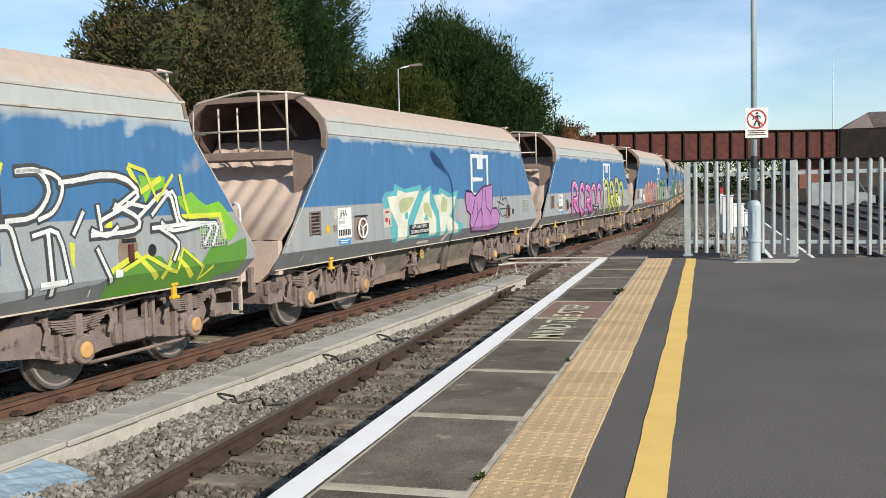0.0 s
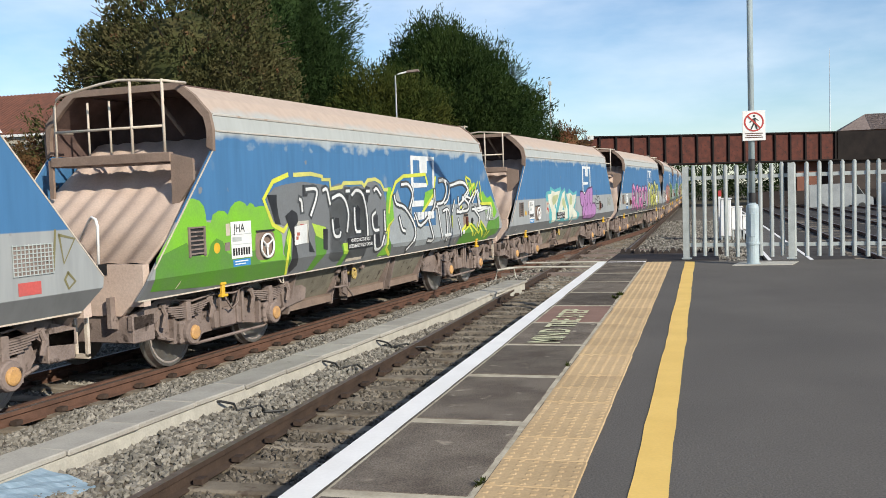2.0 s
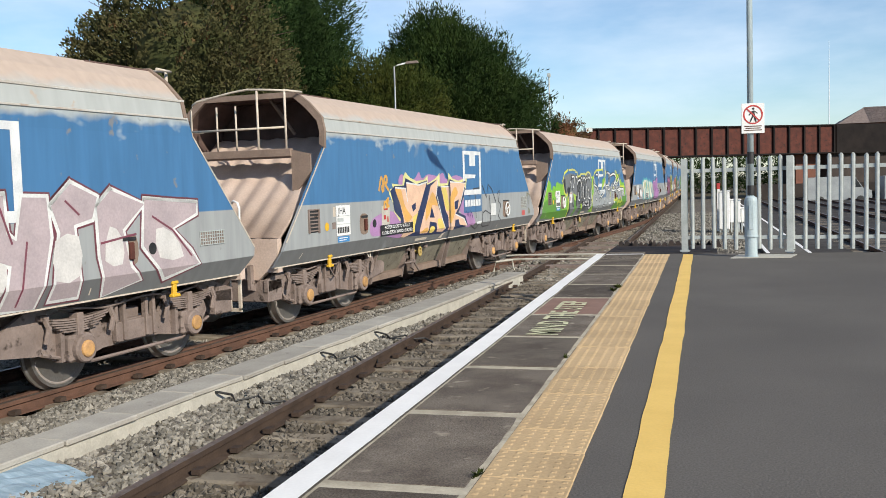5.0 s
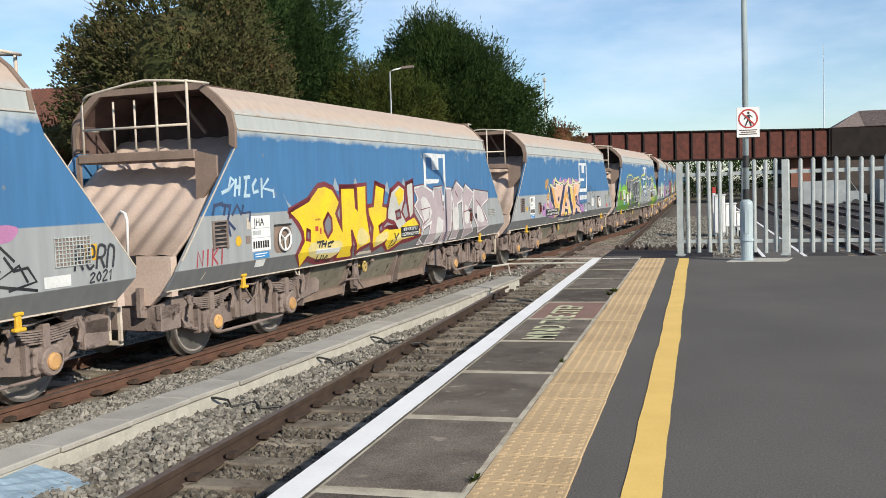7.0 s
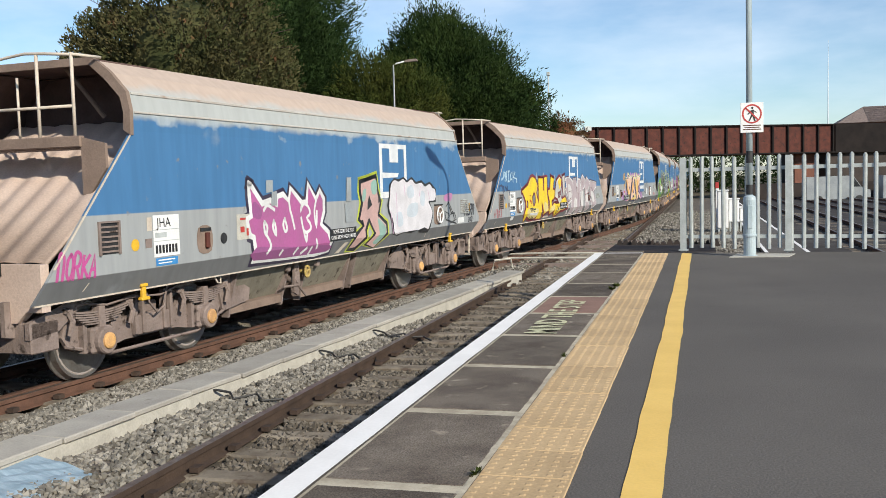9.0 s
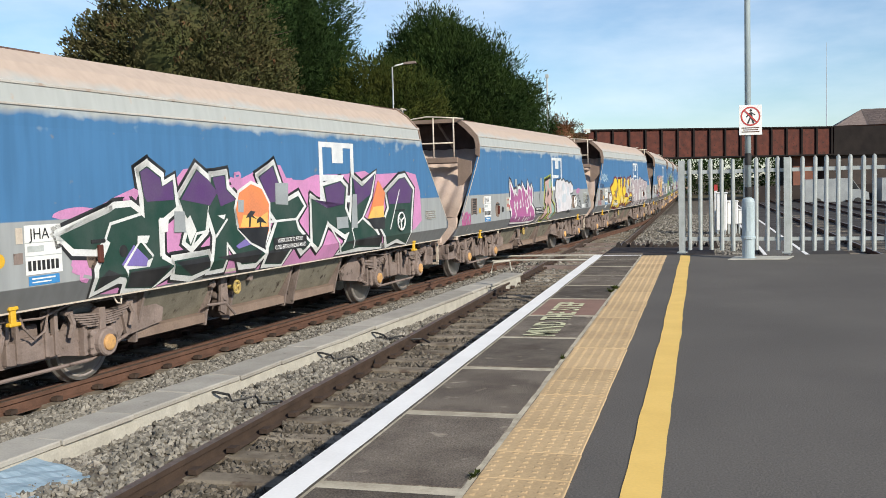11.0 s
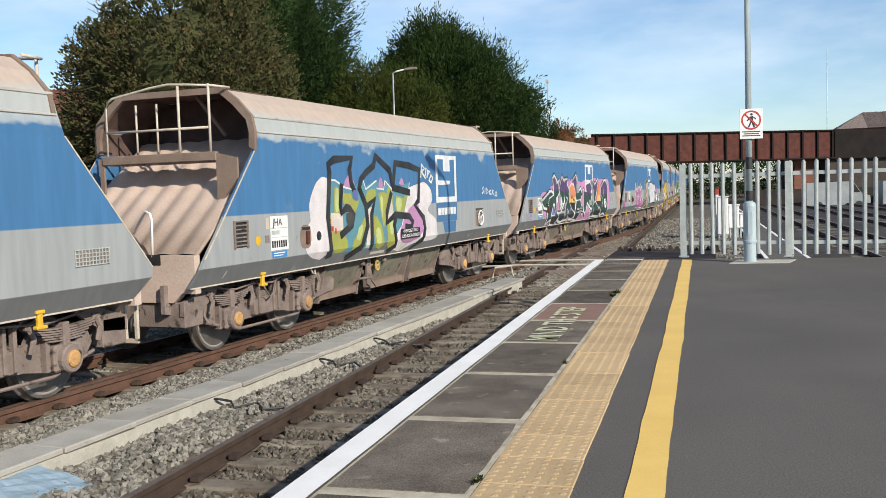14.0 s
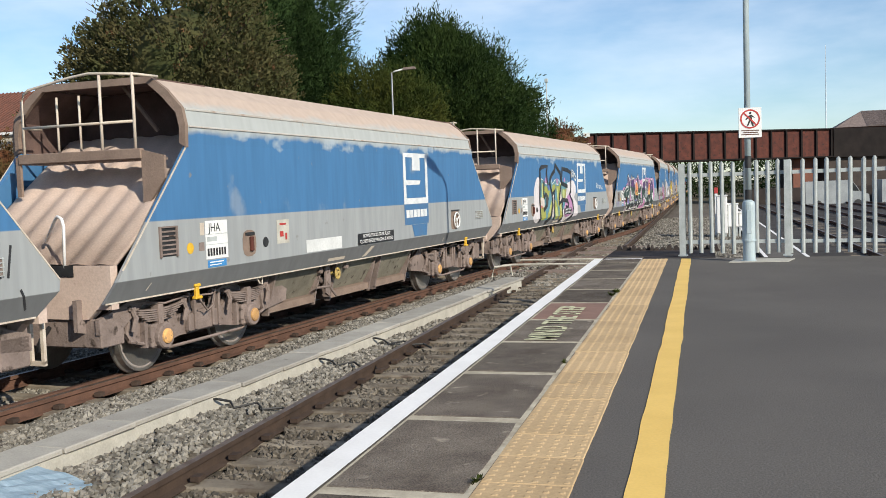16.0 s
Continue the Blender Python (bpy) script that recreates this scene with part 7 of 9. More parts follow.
    shapes(w, WHITE, 0.012, [[(3.02, 1.67), (3.38, 1.66), (3.38, 1.37), (2.98, 1.38)], [(1.94, 1.27), (2.27, 1.28), (2.26, 1.21), (1.93, 1.21)]])
    strokes(w, (0.70, 0.36, 0.06), 0.004, 0.06, [[(-3.36, 2.09), (-3.27, 2.3), (-3.21, 2.28), (-3.19, 2.18), (-3.25, 2.13), (-3.2, 2.06)], [(-3.17, 2.08), (-3.12, 2.3), (-3.02, 2.33), (-3.01, 2.23), (-3.09, 2.2), (-2.96, 2.09)], [(-3.15, 1.86), (-3.17, 1.76)], [(-3.09, 1.86), (-2.96, 1.93), (-3.06, 1.78), (-2.95, 1.8)]], curved=True)
    strokes(w, (0.03, 0.03, 0.035), 0.004, 0.04, [[(-3.01, 1), (-2.79, 1), (-2.69, 1)], [(-2.54, 1), (-2.33, 1), (-2.2, 1)], [(-2.12, 1), (-1.85, 1), (-1.81, 1), (-1.43, 1), (-1.2, 1)], [(-1.17, 1), (-0.7, 1), (-0.64, 1)]])


def paint_yellow(w):
    """Fat yellow letters edged dark red, then grey and pink letters edged white."""
    RED_EDGE, GOLD = (0.19, 0.02, 0.03), (0.84, 0.60, 0.015)
    shapes(w, (0.30, 0.36, 0.42), 0.002, [[(-2.55, 2.21), (-2.46, 2.41), (-2.29, 2.17)], [(-1.81, 2.24), (-1.7, 2.4), (-1.57, 2.23)], [(-0.53, 2.19), (-0.37, 2.34), (-0.25, 2.06)], [(-4.15, 2.18), (-4.04, 2.05), (-3.86, 1.94), (-3.96, 1.91)], [(0.3, 2.21), (0.39, 2.4), (0.5, 2.23)]])
    form_a = [[(-3.95, 1.87), (-3.37, 2.02), (-3.23, 2.12), (-3.05, 2.23), (-2.83, 2.25), (-2.58, 2.19), (-2.36, 1.99), (-2.51, 1.81), (-2.44, 1.69), (-2.3, 1.52), (-2.21, 1.42), (-2.33, 1.2), (-2.6, 1.08), (-3.11, 1.1), (-3.44, 1.18), (-3.58, 1.02), (-3.76, 1.22), (-3.55, 1.41), (-3.57, 1.57), (-3.72, 1.73)], [(-2.26, 2.21), (-1.78, 2.21), (-1.76, 1.88), (-1.65, 1.8), (-1.65, 2.23), (-1.32, 2.25), (-1.34, 1.83), (-1.19, 1.26), (-1.58, 1.18), (-1.66, 1.13), (-1.88, 1.5), (-1.95, 1.52), (-1.94, 1.17), (-1.83, 1.05), (-2.38, 1.06), (-2.26, 1.44)]]
    strokes(w, RED_EDGE, 0.004, 0.17, form_a, closed=True)
    strokes(w, RED_EDGE, 0.004, 0.17, [[(-0.88, 2.26), (-0.53, 2.19), (-0.64, 1.87), (-0.44, 1.84), (-0.48, 1.64), (-0.72, 1.54), (-0.77, 1.43), (-0.4, 1.45), (-0.41, 1.29), (-0.98, 1.14), (-1.1, 1.24), (-1.03, 1.52), (-1.21, 1.75), (-1.22, 1.86), (-1, 1.87)], [(-0.37, 1.81), (-0.2, 2.12), (0.15, 2.25), (0.4, 2.17), (0.38, 1.97), (0.21, 1.74), (0.44, 1.53), (0.08, 1.42), (-0.1, 1.59), (-0.39, 1.64)], [(-0.4, 1.43), (0.08, 1.42), (0.55, 1.56), (0.87, 1.61), (1.07, 1.46), (1.17, 1.28), (0.68, 1.23), (0.26, 1.21), (-0.05, 1.11), (-0.29, 1.05), (-0.52, 1.18)], [(0.54, 2.25), (0.82, 2.3), (0.82, 1.7), (0.66, 1.62), (0.58, 1.93)]], closed=True)
    shapes(w, GOLD, 0.007, form_a, label="fat yellow sprayed letters")
    shapes(w, GOLD, 0.007, [[(-0.88, 2.26), (-0.53, 2.19), (-0.64, 1.87), (-0.44, 1.84), (-0.48, 1.64), (-0.72, 1.54), (-0.77, 1.43), (-0.4, 1.45), (-0.41, 1.29), (-0.98, 1.14), (-1.1, 1.24), (-1.03, 1.52), (-1.21, 1.75), (-1.22, 1.86), (-1, 1.87)], [(-0.4, 1.43), (0.08, 1.42), (0.55, 1.56), (0.87, 1.61), (1.07, 1.46), (1.17, 1.28), (0.68, 1.23), (0.26, 1.21), (-0.05, 1.11), (-0.29, 1.05), (-0.52, 1.18)]], label="fat yellow sprayed letters")
    shapes(w, (0.55, 0.55, 0.50), 0.0072, [[(-0.37, 1.81), (-0.2, 2.12), (0.15, 2.25), (0.4, 2.17), (0.38, 1.97), (0.21, 1.74), (0.44, 1.53), (0.08, 1.42), (-0.1, 1.59), (-0.39, 1.64)], [(0.54, 2.25), (0.82, 2.3), (0.82, 1.7), (0.66, 1.62), (0.58, 1.93)]])
    shapes(w, GOLD, 0.0085, [[(-0.06, 2.1), (0.2, 2.22), (0.39, 2.15), (0.33, 1.97), (0.12, 1.86), (0.03, 2.02)]])
    form_b = [[(-2.92, 1.68), (-2.76, 1.82), (-2.65, 1.73), (-2.64, 1.54), (-2.79, 1.43), (-2.89, 1.54)], [(-3.47, 1.59), (-3.38, 1.56), (-3.39, 1.42), (-3.5, 1.44)], [(-0.81, 1.51), (-0.67, 1.56), (-0.64, 1.44), (-0.78, 1.4)], [(-0.04, 1.75), (0.16, 1.78), (0.2, 1.64), (-0, 1.62)]]
    shapes(w, (0.20, 0.20, 0.22), 0.0095, form_b)
    strokes(w, RED_EDGE, 0.0105, 0.06, form_b, closed=True)
    shapes(w, (0.72, 0.60, 0.24), 0.0105, [[(-3.36, 1.37), (-2.36, 1.35), (-2.33, 1.2), (-2.6, 1.08), (-3.1, 1.11), (-3.41, 1.19)], [(-1.55, 1.54), (-1.22, 1.34), (-1.57, 1.2), (-1.73, 1.37)], [(-0.96, 1.32), (-0.5, 1.41), (-0.43, 1.29), (-0.93, 1.15)], [(-0.23, 1.2), (0.28, 1.37), (1.01, 1.42), (1.11, 1.29), (0.26, 1.22)]], n=2)
    shapes(w, WHITE, 0.0125, [[(-3.21, 1.26), (-2.38, 1.24), (-2.36, 1.16), (-3.2, 1.19)]])
    strokes(w, BLACK, 0.0135, 0.035, [[(-3.17, 1.37), (-2.94, 1.38)], [(-3.06, 1.37), (-3.1, 1.29)], [(-2.98, 1.38), (-3.02, 1.29)], [(-3, 1.34), (-2.87, 1.33)], [(-2.86, 1.37), (-2.91, 1.29)], [(-2.8, 1.33), (-2.69, 1.35)], [(-2.8, 1.33), (-2.81, 1.28), (-2.72, 1.28)], [(-2.65, 1.36), (-2.69, 1.32), (-2.6, 1.36)], [(-3.1, 1.15), (-3.12, 1.07), (-3.02, 1.07)], [(-2.96, 1.15), (-2.98, 1.07)], [(-2.9, 1.14), (-2.86, 1.06), (-2.78, 1.14)], [(-2.75, 1.12), (-2.77, 1.05), (-2.64, 1.05)], [(-0.12, 1.35), (-0.08, 1.25), (0.07, 1.34)], [(-0.23, 1.22), (-0.29, 1.09), (-0.09, 1.15), (-0.04, 1.23)]])
    form_c = [[(0.94, 2.17), (1.42, 2.21), (1.87, 2.09), (2.07, 1.76), (1.81, 1.51), (1.34, 1.4), (1.16, 1.14), (1.43, 1.06), (1.15, 1.07), (1.36, 1.53), (0.94, 1.84), (1.12, 1.96)], [(1.99, 2.15), (2.42, 2.17), (2.44, 1.79), (2.56, 1.72), (2.66, 2.15), (2.98, 2.14), (3.01, 1.73), (2.82, 1.01), (2.38, 1.04), (2.48, 1.48), (2.18, 1.58), (2.01, 1.06), (1.54, 1.05), (1.81, 1.51)], [(3.04, 2.05), (3.33, 2.28), (3.72, 2.13), (3.63, 1.9), (3.35, 1.84), (3.42, 1.07), (3.02, 1.07), (3.15, 1.77)], [(3.71, 2.02), (3.94, 2.2), (4.5, 2.03), (4.11, 1.75), (4.22, 1.31), (4.42, 1.15), (3.83, 1.02), (3.73, 1.48)]]
    strokes(w, (0.16, 0.04, 0.06), 0.004, 0.14, form_c, closed=True)
    form_d = [[(4.51, 2.08), (5.51, 2.01), (5.5, 1.89), (5.01, 1.72), (5.37, 1.41), (5.52, 1.25), (4.88, 1.13), (4.46, 1.54)]]
    strokes(w, (0.16, 0.04, 0.06), 0.004, 0.14, form_d, closed=True)
    strokes(w, WHITE, 0.006, 0.09, form_c, closed=True)
    strokes(w, WHITE, 0.006, 0.09, form_d, closed=True)
    shapes(w, (0.46, 0.38, 0.40), 0.0085, form_c, label="grey and pink sprayed letters")
    shapes(w, (0.46, 0.38, 0.40), 0.0085, form_d, label="grey and pink sprayed letters")
    shapes(w, (0.66, 0.64, 0.62), 0.0098, [[(1.23, 1.95), (1.51, 1.99), (1.83, 1.68), (1.46, 1.44)], [(2.12, 1.54), (2.42, 1.48), (2.33, 1.18), (2.02, 1.1)], [(3.07, 1.69), (3.41, 1.72), (3.41, 1.3), (3.06, 1.27)], [(3.9, 1.8), (4.1, 1.65), (4.08, 1.36), (3.8, 1.42)], [(4.7, 1.73), (5, 1.67), (5.21, 1.36), (4.75, 1.38)]], n=2)
    strokes(w, (0.20, 0.05, 0.08), 0.0115, 0.025, [[(1.21, 1.75), (1.72, 1.79), (1.64, 1.56), (1.29, 1.45)], [(2.35, 2.11), (2.5, 1.7)], [(2.69, 1.7), (2.57, 1.07)], [(3.75, 1.62), (4.33, 1.69)], [(4.64, 1.88), (5.01, 1.7), (5.37, 1.36)], [(3.24, 2.1), (3.43, 1.95)]])
    strokes(w, (0.46, 0.62, 0.72), 0.004, 0.05, [[(-5.72, 2.2), (-5.57, 2.24), (-5.51, 2.4), (-5.41, 2.35), (-5.54, 2.26)], [(-5.38, 2.37), (-5.43, 2.16)], [(-5.28, 2.4), (-5.32, 2.17)], [(-5.39, 2.27), (-5.29, 2.28)], [(-5.17, 2.4), (-5.04, 2.41)], [(-5.12, 2.4), (-5.17, 2.15)], [(-5.19, 2.15), (-5.06, 2.15)], [(-4.88, 2.37), (-4.97, 2.29), (-4.95, 2.19), (-4.84, 2.21)], [(-4.73, 2.38), (-4.74, 2.13)], [(-4.55, 2.38), (-4.71, 2.25), (-4.42, 2.21), (-4.41, 2.12)]])
    strokes(w, (0.03, 0.05, 0.12), 0.004, 0.045, [[(-5.9, 2.04), (-5.96, 1.92)], [(-5.92, 2.03), (-5.73, 2.06)], [(-5.73, 2.04), (-5.59, 2.02)], [(-5.66, 2.02), (-5.7, 1.91)], [(-5.54, 2.03), (-5.62, 1.82), (-5.46, 1.7)], [(-5.63, 1.81), (-5.57, 1.62)], [(-5.5, 1.9), (-5.38, 2.03), (-5.29, 1.9)], [(-5.23, 2.01), (-5.27, 1.91), (-5.05, 1.92), (-5.09, 1.8)]])


def paint_magenta(w):
    """Spiky magenta letters edged white, an outlined R in pink and mint, white bubble letters."""
    EDGE_DARK, MAGENTA = (0.03, 0.02, 0.05), (0.43, 0.11, 0.30)
    form_a = [[(-2.96, 2.22), (-2.91, 2.2), (-2.62, 1.93), (-2.4, 1.97), (-2.23, 1.9), (-2.22, 2.02), (-2.04, 2.05), (-1.88, 1.95), (-1.82, 2.14), (-1.49, 1.91), (-1.34, 1.92), (-1.28, 2.2), (-1.04, 1.95), (-0.91, 2.09), (-0.78, 1.95), (-0.79, 1.75), (-0.9, 1.55), (-0.66, 1.41), (-0.57, 1.24), (-0.58, 1.11), (-0.99, 1.08), (-2.84, 1.12), (-2.83, 1.23), (-2.87, 1.46), (-2.96, 1.49), (-3.02, 1.66), (-3.02, 1.73), (-2.92, 1.76), (-2.95, 2.06)]]
    strokes(w, EDGE_DARK, 0.003, 0.2, form_a, closed=True)
    shapes(w, MAGENTA, 0.006, form_a, label="magenta sprayed letters edged white")
    strokes(w, WHITE, 0.0075, 0.085, form_a, closed=True)
    strokes(w, WHITE, 0.009, 0.05, [[(-2.59, 1.83), (-2.49, 1.9), (-2.3, 1.83)], [(-1.85, 1.8), (-1.81, 1.72), (-1.74, 1.53)], [(-1.88, 1.95), (-1.85, 1.8)], [(-1.49, 1.91), (-1.54, 1.78), (-1.45, 1.89), (-1.31, 1.85), (-1.25, 1.74), (-1.35, 1.67), (-1.26, 1.58), (-1.24, 1.5), (-1.36, 1.45), (-1.47, 1.49), (-1.53, 1.68)], [(-1.04, 1.94), (-1.11, 1.76), (-1.06, 1.51), (-1.03, 1.76)], [(-2.58, 1.67), (-2.6, 1.6), (-2.56, 1.48), (-2.51, 1.58), (-2.58, 1.67)], [(-2.33, 1.67), (-2.36, 1.57), (-2.28, 1.46), (-2.29, 1.59), (-2.33, 1.67)], [(-2.02, 1.69), (-2.07, 1.6), (-2.02, 1.5), (-1.96, 1.54), (-2.02, 1.69)], [(-1.47, 1.49), (-1.4, 1.31), (-1.36, 1.43)]], curved=True)
    strokes(w, WHITE, 0.009, 0.05, [[(-2.59, 1.53), (-2.43, 1.33), (-2.52, 1.21)], [(-1.07, 1.32), (-1.03, 1.18)], [(-2.14, 1.16), (-2.1, 1.22)], [(-1.72, 1.14), (-1.65, 1.22)], [(-1.5, 1.13), (-1.36, 1.2)], [(-1.25, 1.1), (-1.2, 1.2)]], curved=True)
    shapes(w, (0.30, 0.09, 0.24), 0.008, [[(-2.89, 1.91), (-2.8, 1.96), (-2.64, 1.83), (-2.69, 1.71), (-2.87, 1.75)], [(-2.83, 1.31), (-2.45, 1.3), (-1.45, 1.23), (-0.6, 1.2), (-0.58, 1.11), (-0.99, 1.09), (-2.84, 1.13)]], n=2)
    shapes(w, SPRAY_PALE, 0.0122, [[(-2.5, 2.26), (-2.32, 2.26), (-2.33, 2.09), (-2.51, 2.08)], [(-2.36, 2.09), (-2.22, 2.1), (-2.22, 1.89), (-2.39, 1.89)], [(0.04, 2.29), (0.21, 2.29), (0.19, 1.89), (-0, 1.89)], [(-0.06, 1.85), (0.26, 1.85), (0.26, 1.54), (-0.04, 1.54)]])
    form_b = [[(0.58, 2.18), (1.18, 2.27), (1.25, 1.98), (1.34, 1.85), (1.23, 1.6), (1.58, 1.42), (1.6, 1.28), (1.22, 1.02), (0.84, 1.11), (1.14, 1.28), (0.87, 1.58), (0.81, 1.52), (0.7, 1.37), (0.72, 1.25), (0.41, 1.09), (0.18, 1.08), (0.36, 1.27), (0.68, 1.44), (0.51, 1.57), (0.65, 1.84), (0.57, 2.06)]]
    strokes(w, (0.50, 0.58, 0.05), 0.003, 0.25, form_b, closed=True)
    strokes(w, BLACK, 0.005, 0.15, form_b, closed=True)
    shapes(w, (0.56, 0.36, 0.33), 0.0075, form_b)
    shapes(w, (0.28, 0.44, 0.38), 0.0085, [[(0.98, 2.19), (1.21, 2.24), (1.22, 2.01), (1.03, 1.99)], [(1.22, 1.56), (1.54, 1.4), (1.57, 1.28), (1.28, 1.08), (1.09, 1.13), (1.3, 1.27)], [(0.66, 2.06), (0.79, 2.08), (0.74, 1.9), (0.62, 1.87)]], n=2)
    shapes(w, BLACK, 0.0095, [[(0.9, 1.97), (1.01, 1.8), (0.81, 1.71), (0.83, 1.86)], [(1.28, 1.98), (1.38, 1.86), (1.27, 1.82)], [(0.68, 1.42), (0.53, 1.54), (0.62, 1.55)], [(1.23, 1.66), (1.33, 1.67), (1.25, 1.56)]])
    shapes(w, BLACK, 0.013, [[(1.74, 1.94), (1.78, 2.16), (1.98, 2.27), (2.2, 2.25), (2.43, 2.29), (2.6, 2.22), (2.83, 2.29), (3.04, 2.19), (3.33, 2.22), (3.52, 2.14), (3.78, 2.19), (3.94, 2.11), (4.11, 2.03), (4.08, 1.77), (3.73, 1.77), (3.86, 1.63), (3.89, 1.46), (3.67, 1.16), (3.23, 1.18), (3.1, 1.24), (2.77, 1.2), (2.42, 1.24), (2.12, 1.18), (2, 1.23), (1.9, 1.21), (1.84, 1.47), (1.7, 1.64), (1.66, 1.78)]])
    PALE_WHITE = (0.70, 0.68, 0.71)
    shapes(w, PALE_WHITE, 0.016, [[(1.78, 1.95), (1.83, 2.14), (1.99, 2.23), (2.2, 2.2), (2.41, 2.25), (2.58, 2.18), (2.8, 2.24), (3.02, 2.15), (3.31, 2.17), (3.49, 2.09), (3.75, 2.14), (3.89, 2.06), (4.05, 2.01), (4.03, 1.81), (3.67, 1.79), (3.81, 1.64), (3.85, 1.49), (3.63, 1.23), (3.43, 1.27), (3.14, 1.24), (2.77, 1.24), (2.33, 1.23), (1.96, 1.22), (1.9, 1.46), (1.75, 1.65), (1.73, 1.78)]], n=3, label="white sprayed bubble letters")
    shapes(w, (0.56, 0.62, 0.68), 0.0175, [[(2.57, 2.06), (2.84, 2.13), (2.91, 1.92), (2.64, 1.88)], [(2.63, 1.74), (3.09, 1.77), (3.02, 1.53), (2.57, 1.53)], [(3.29, 2), (3.48, 1.95), (3.42, 1.71), (3.23, 1.76)], [(2.03, 1.59), (2.28, 1.62), (2.35, 1.39), (2.09, 1.36)]], n=3)
    strokes(w, (0.62, 0.40, 0.56), 0.0182, 0.02, [[(2.06, 1.99), (2.09, 1.32)], [(2.44, 2.13), (2.47, 1.93)], [(3.25, 2.1), (3.19, 1.91)], [(3.64, 2.02), (3.72, 1.84)], [(1.79, 1.64), (1.88, 1.24)]], curved=True)
    shapes(w, (0.50, 0.20, 0.40), 0.003, [[(4.58, 1.87), (4.87, 1.94), (5.1, 1.9), (4.97, 1.77), (4.63, 1.77)]], n=3)
    strokes(w, BLACK, 0.004, 0.03, [[(4.68, 1.65), (4.85, 1.73), (5.02, 1.58)], [(4.66, 1.39), (4.61, 1.55), (4.84, 1.49), (4.77, 1.39), (5.08, 1.53), (5.18, 1.36)], [(4.9, 1.62), (5.01, 1.48), (5.19, 1.5), (5.3, 1.35), (4.94, 1.29)], [(4.66, 1.37), (5.3, 1.26)]])


def paint_jagged(w):
    """Jagged letters, dark green below and violet above, edged white and black, with a sunset and pink clouds."""
    VIOLET, DEEP, ROSE, SUNSET = (0.095, 0.04, 0.15), (0.012, 0.05, 0.035), (0.62, 0.26, 0.50), (0.80, 0.25, 0.09)
    shapes(w, ROSE, 0.002, [[(-4.64, 1.96), (-4.45, 2.01), (-4.21, 2.02), (-4.01, 2), (-3.91, 2.04), (-3.37, 2.21), (-2.54, 2.34), (-2.41, 2.44), (-1.75, 2.44), (-1.19, 2.3), (-0.57, 2.49), (-0.07, 2.51), (0.08, 2.33), (0.61, 2.29), (0.99, 2.37), (2, 2.38), (2.78, 2.44), (3.01, 2.38), (4, 2.4), (5.09, 2.38), (5.33, 1.66), (5.01, 1.31), (2.33, 1), (-0.02, 1), (-1.99, 1.05), (-3, 1.01), (-4.08, 1.05), (-3.97, 1.23), (-4.36, 1.32), (-4.39, 1.5), (-4, 1.56), (-3.71, 1.88), (-4.55, 1.9)]], n=2, label="rose sprayed clouds")
    form_a = [[(-4.58, 1.73), (-3.79, 1.95), (-3.71, 1.99), (-3.44, 2), (-3.28, 1.91), (-2.92, 1.67), (-3.03, 1.4), (-3.21, 1.35), (-3.36, 1.52), (-3.39, 1.49), (-3.32, 1.39), (-3.6, 1.32), (-3.45, 1.09), (-3.55, 1.19), (-3.66, 1.21), (-4.03, 1.08), (-4.01, 1.32), (-3.81, 1.61), (-3.89, 1.66), (-4.05, 1.55), (-4.38, 1.58)], [(-3.27, 2.4), (-3.12, 2.47), (-2.87, 2.34), (-2.85, 2.23), (-2.64, 2.31), (-2.6, 1.97), (-2.91, 1.82), (-2.92, 1.36), (-2.68, 1.25), (-2.75, 1.19), (-3, 1.01), (-3.51, 1.06), (-3.52, 1.28), (-3.15, 1.28), (-3.02, 1.47), (-3.2, 1.86), (-3.21, 2.12)]]
    strokes(w, BLACK, 0.004, 0.24, form_a, closed=True)
    form_b = [[(-2.53, 2.07), (-2.15, 2.44), (-1.9, 2.3), (-1.67, 2.14), (-1.93, 1.96), (-2.01, 1.65), (-2.32, 1.46), (-2.44, 1.53), (-2.33, 1.76), (-2.45, 1.9)], [(-2.68, 1.31), (-1.97, 1.33), (-1.88, 1.15), (-2.25, 1.08), (-2.63, 1.14)], [(-1.83, 2.34), (-1.51, 2.37), (-1.49, 2.18), (-1.22, 2.01), (-1.31, 1.69), (-0.96, 1.45), (-0.58, 1.24), (-0.75, 1.12), (-1.13, 1.13), (-1.54, 1.48), (-1.57, 1.12), (-1.88, 1.11), (-1.78, 1.56), (-1.93, 1.89)]]
    strokes(w, BLACK, 0.004, 0.24, form_b, closed=True)
    form_c = [[(-0.7, 2.34), (-0.28, 2.51), (-0.1, 2.18), (-0.03, 1.94), (0.41, 2.05), (0.58, 1.89), (0.3, 1.7), (0.38, 1.53), (0.73, 1.31), (0.53, 1.2), (0.19, 1.38), (-0.01, 1.04), (-0.51, 1.08), (-0.49, 1.31), (-0.22, 1.68), (-0.45, 1.88), (-0.52, 2.11)], [(0.82, 2), (1.34, 1.83), (1.22, 2.19), (1.83, 2.27), (2.04, 2.16), (1.96, 1.81), (2.26, 1.44), (1.93, 1.37), (1.33, 1.61), (1, 1.21), (0.82, 1.31)], [(2.27, 2.33), (2.65, 2.17), (3.19, 2.4), (2.98, 2.01), (2.6, 1.61), (3.17, 1.35), (3.52, 1.05), (2.57, 1.11), (1.8, 1.07), (2.15, 1.45), (2.23, 1.89)]]
    strokes(w, BLACK, 0.004, 0.24, form_c, closed=True)
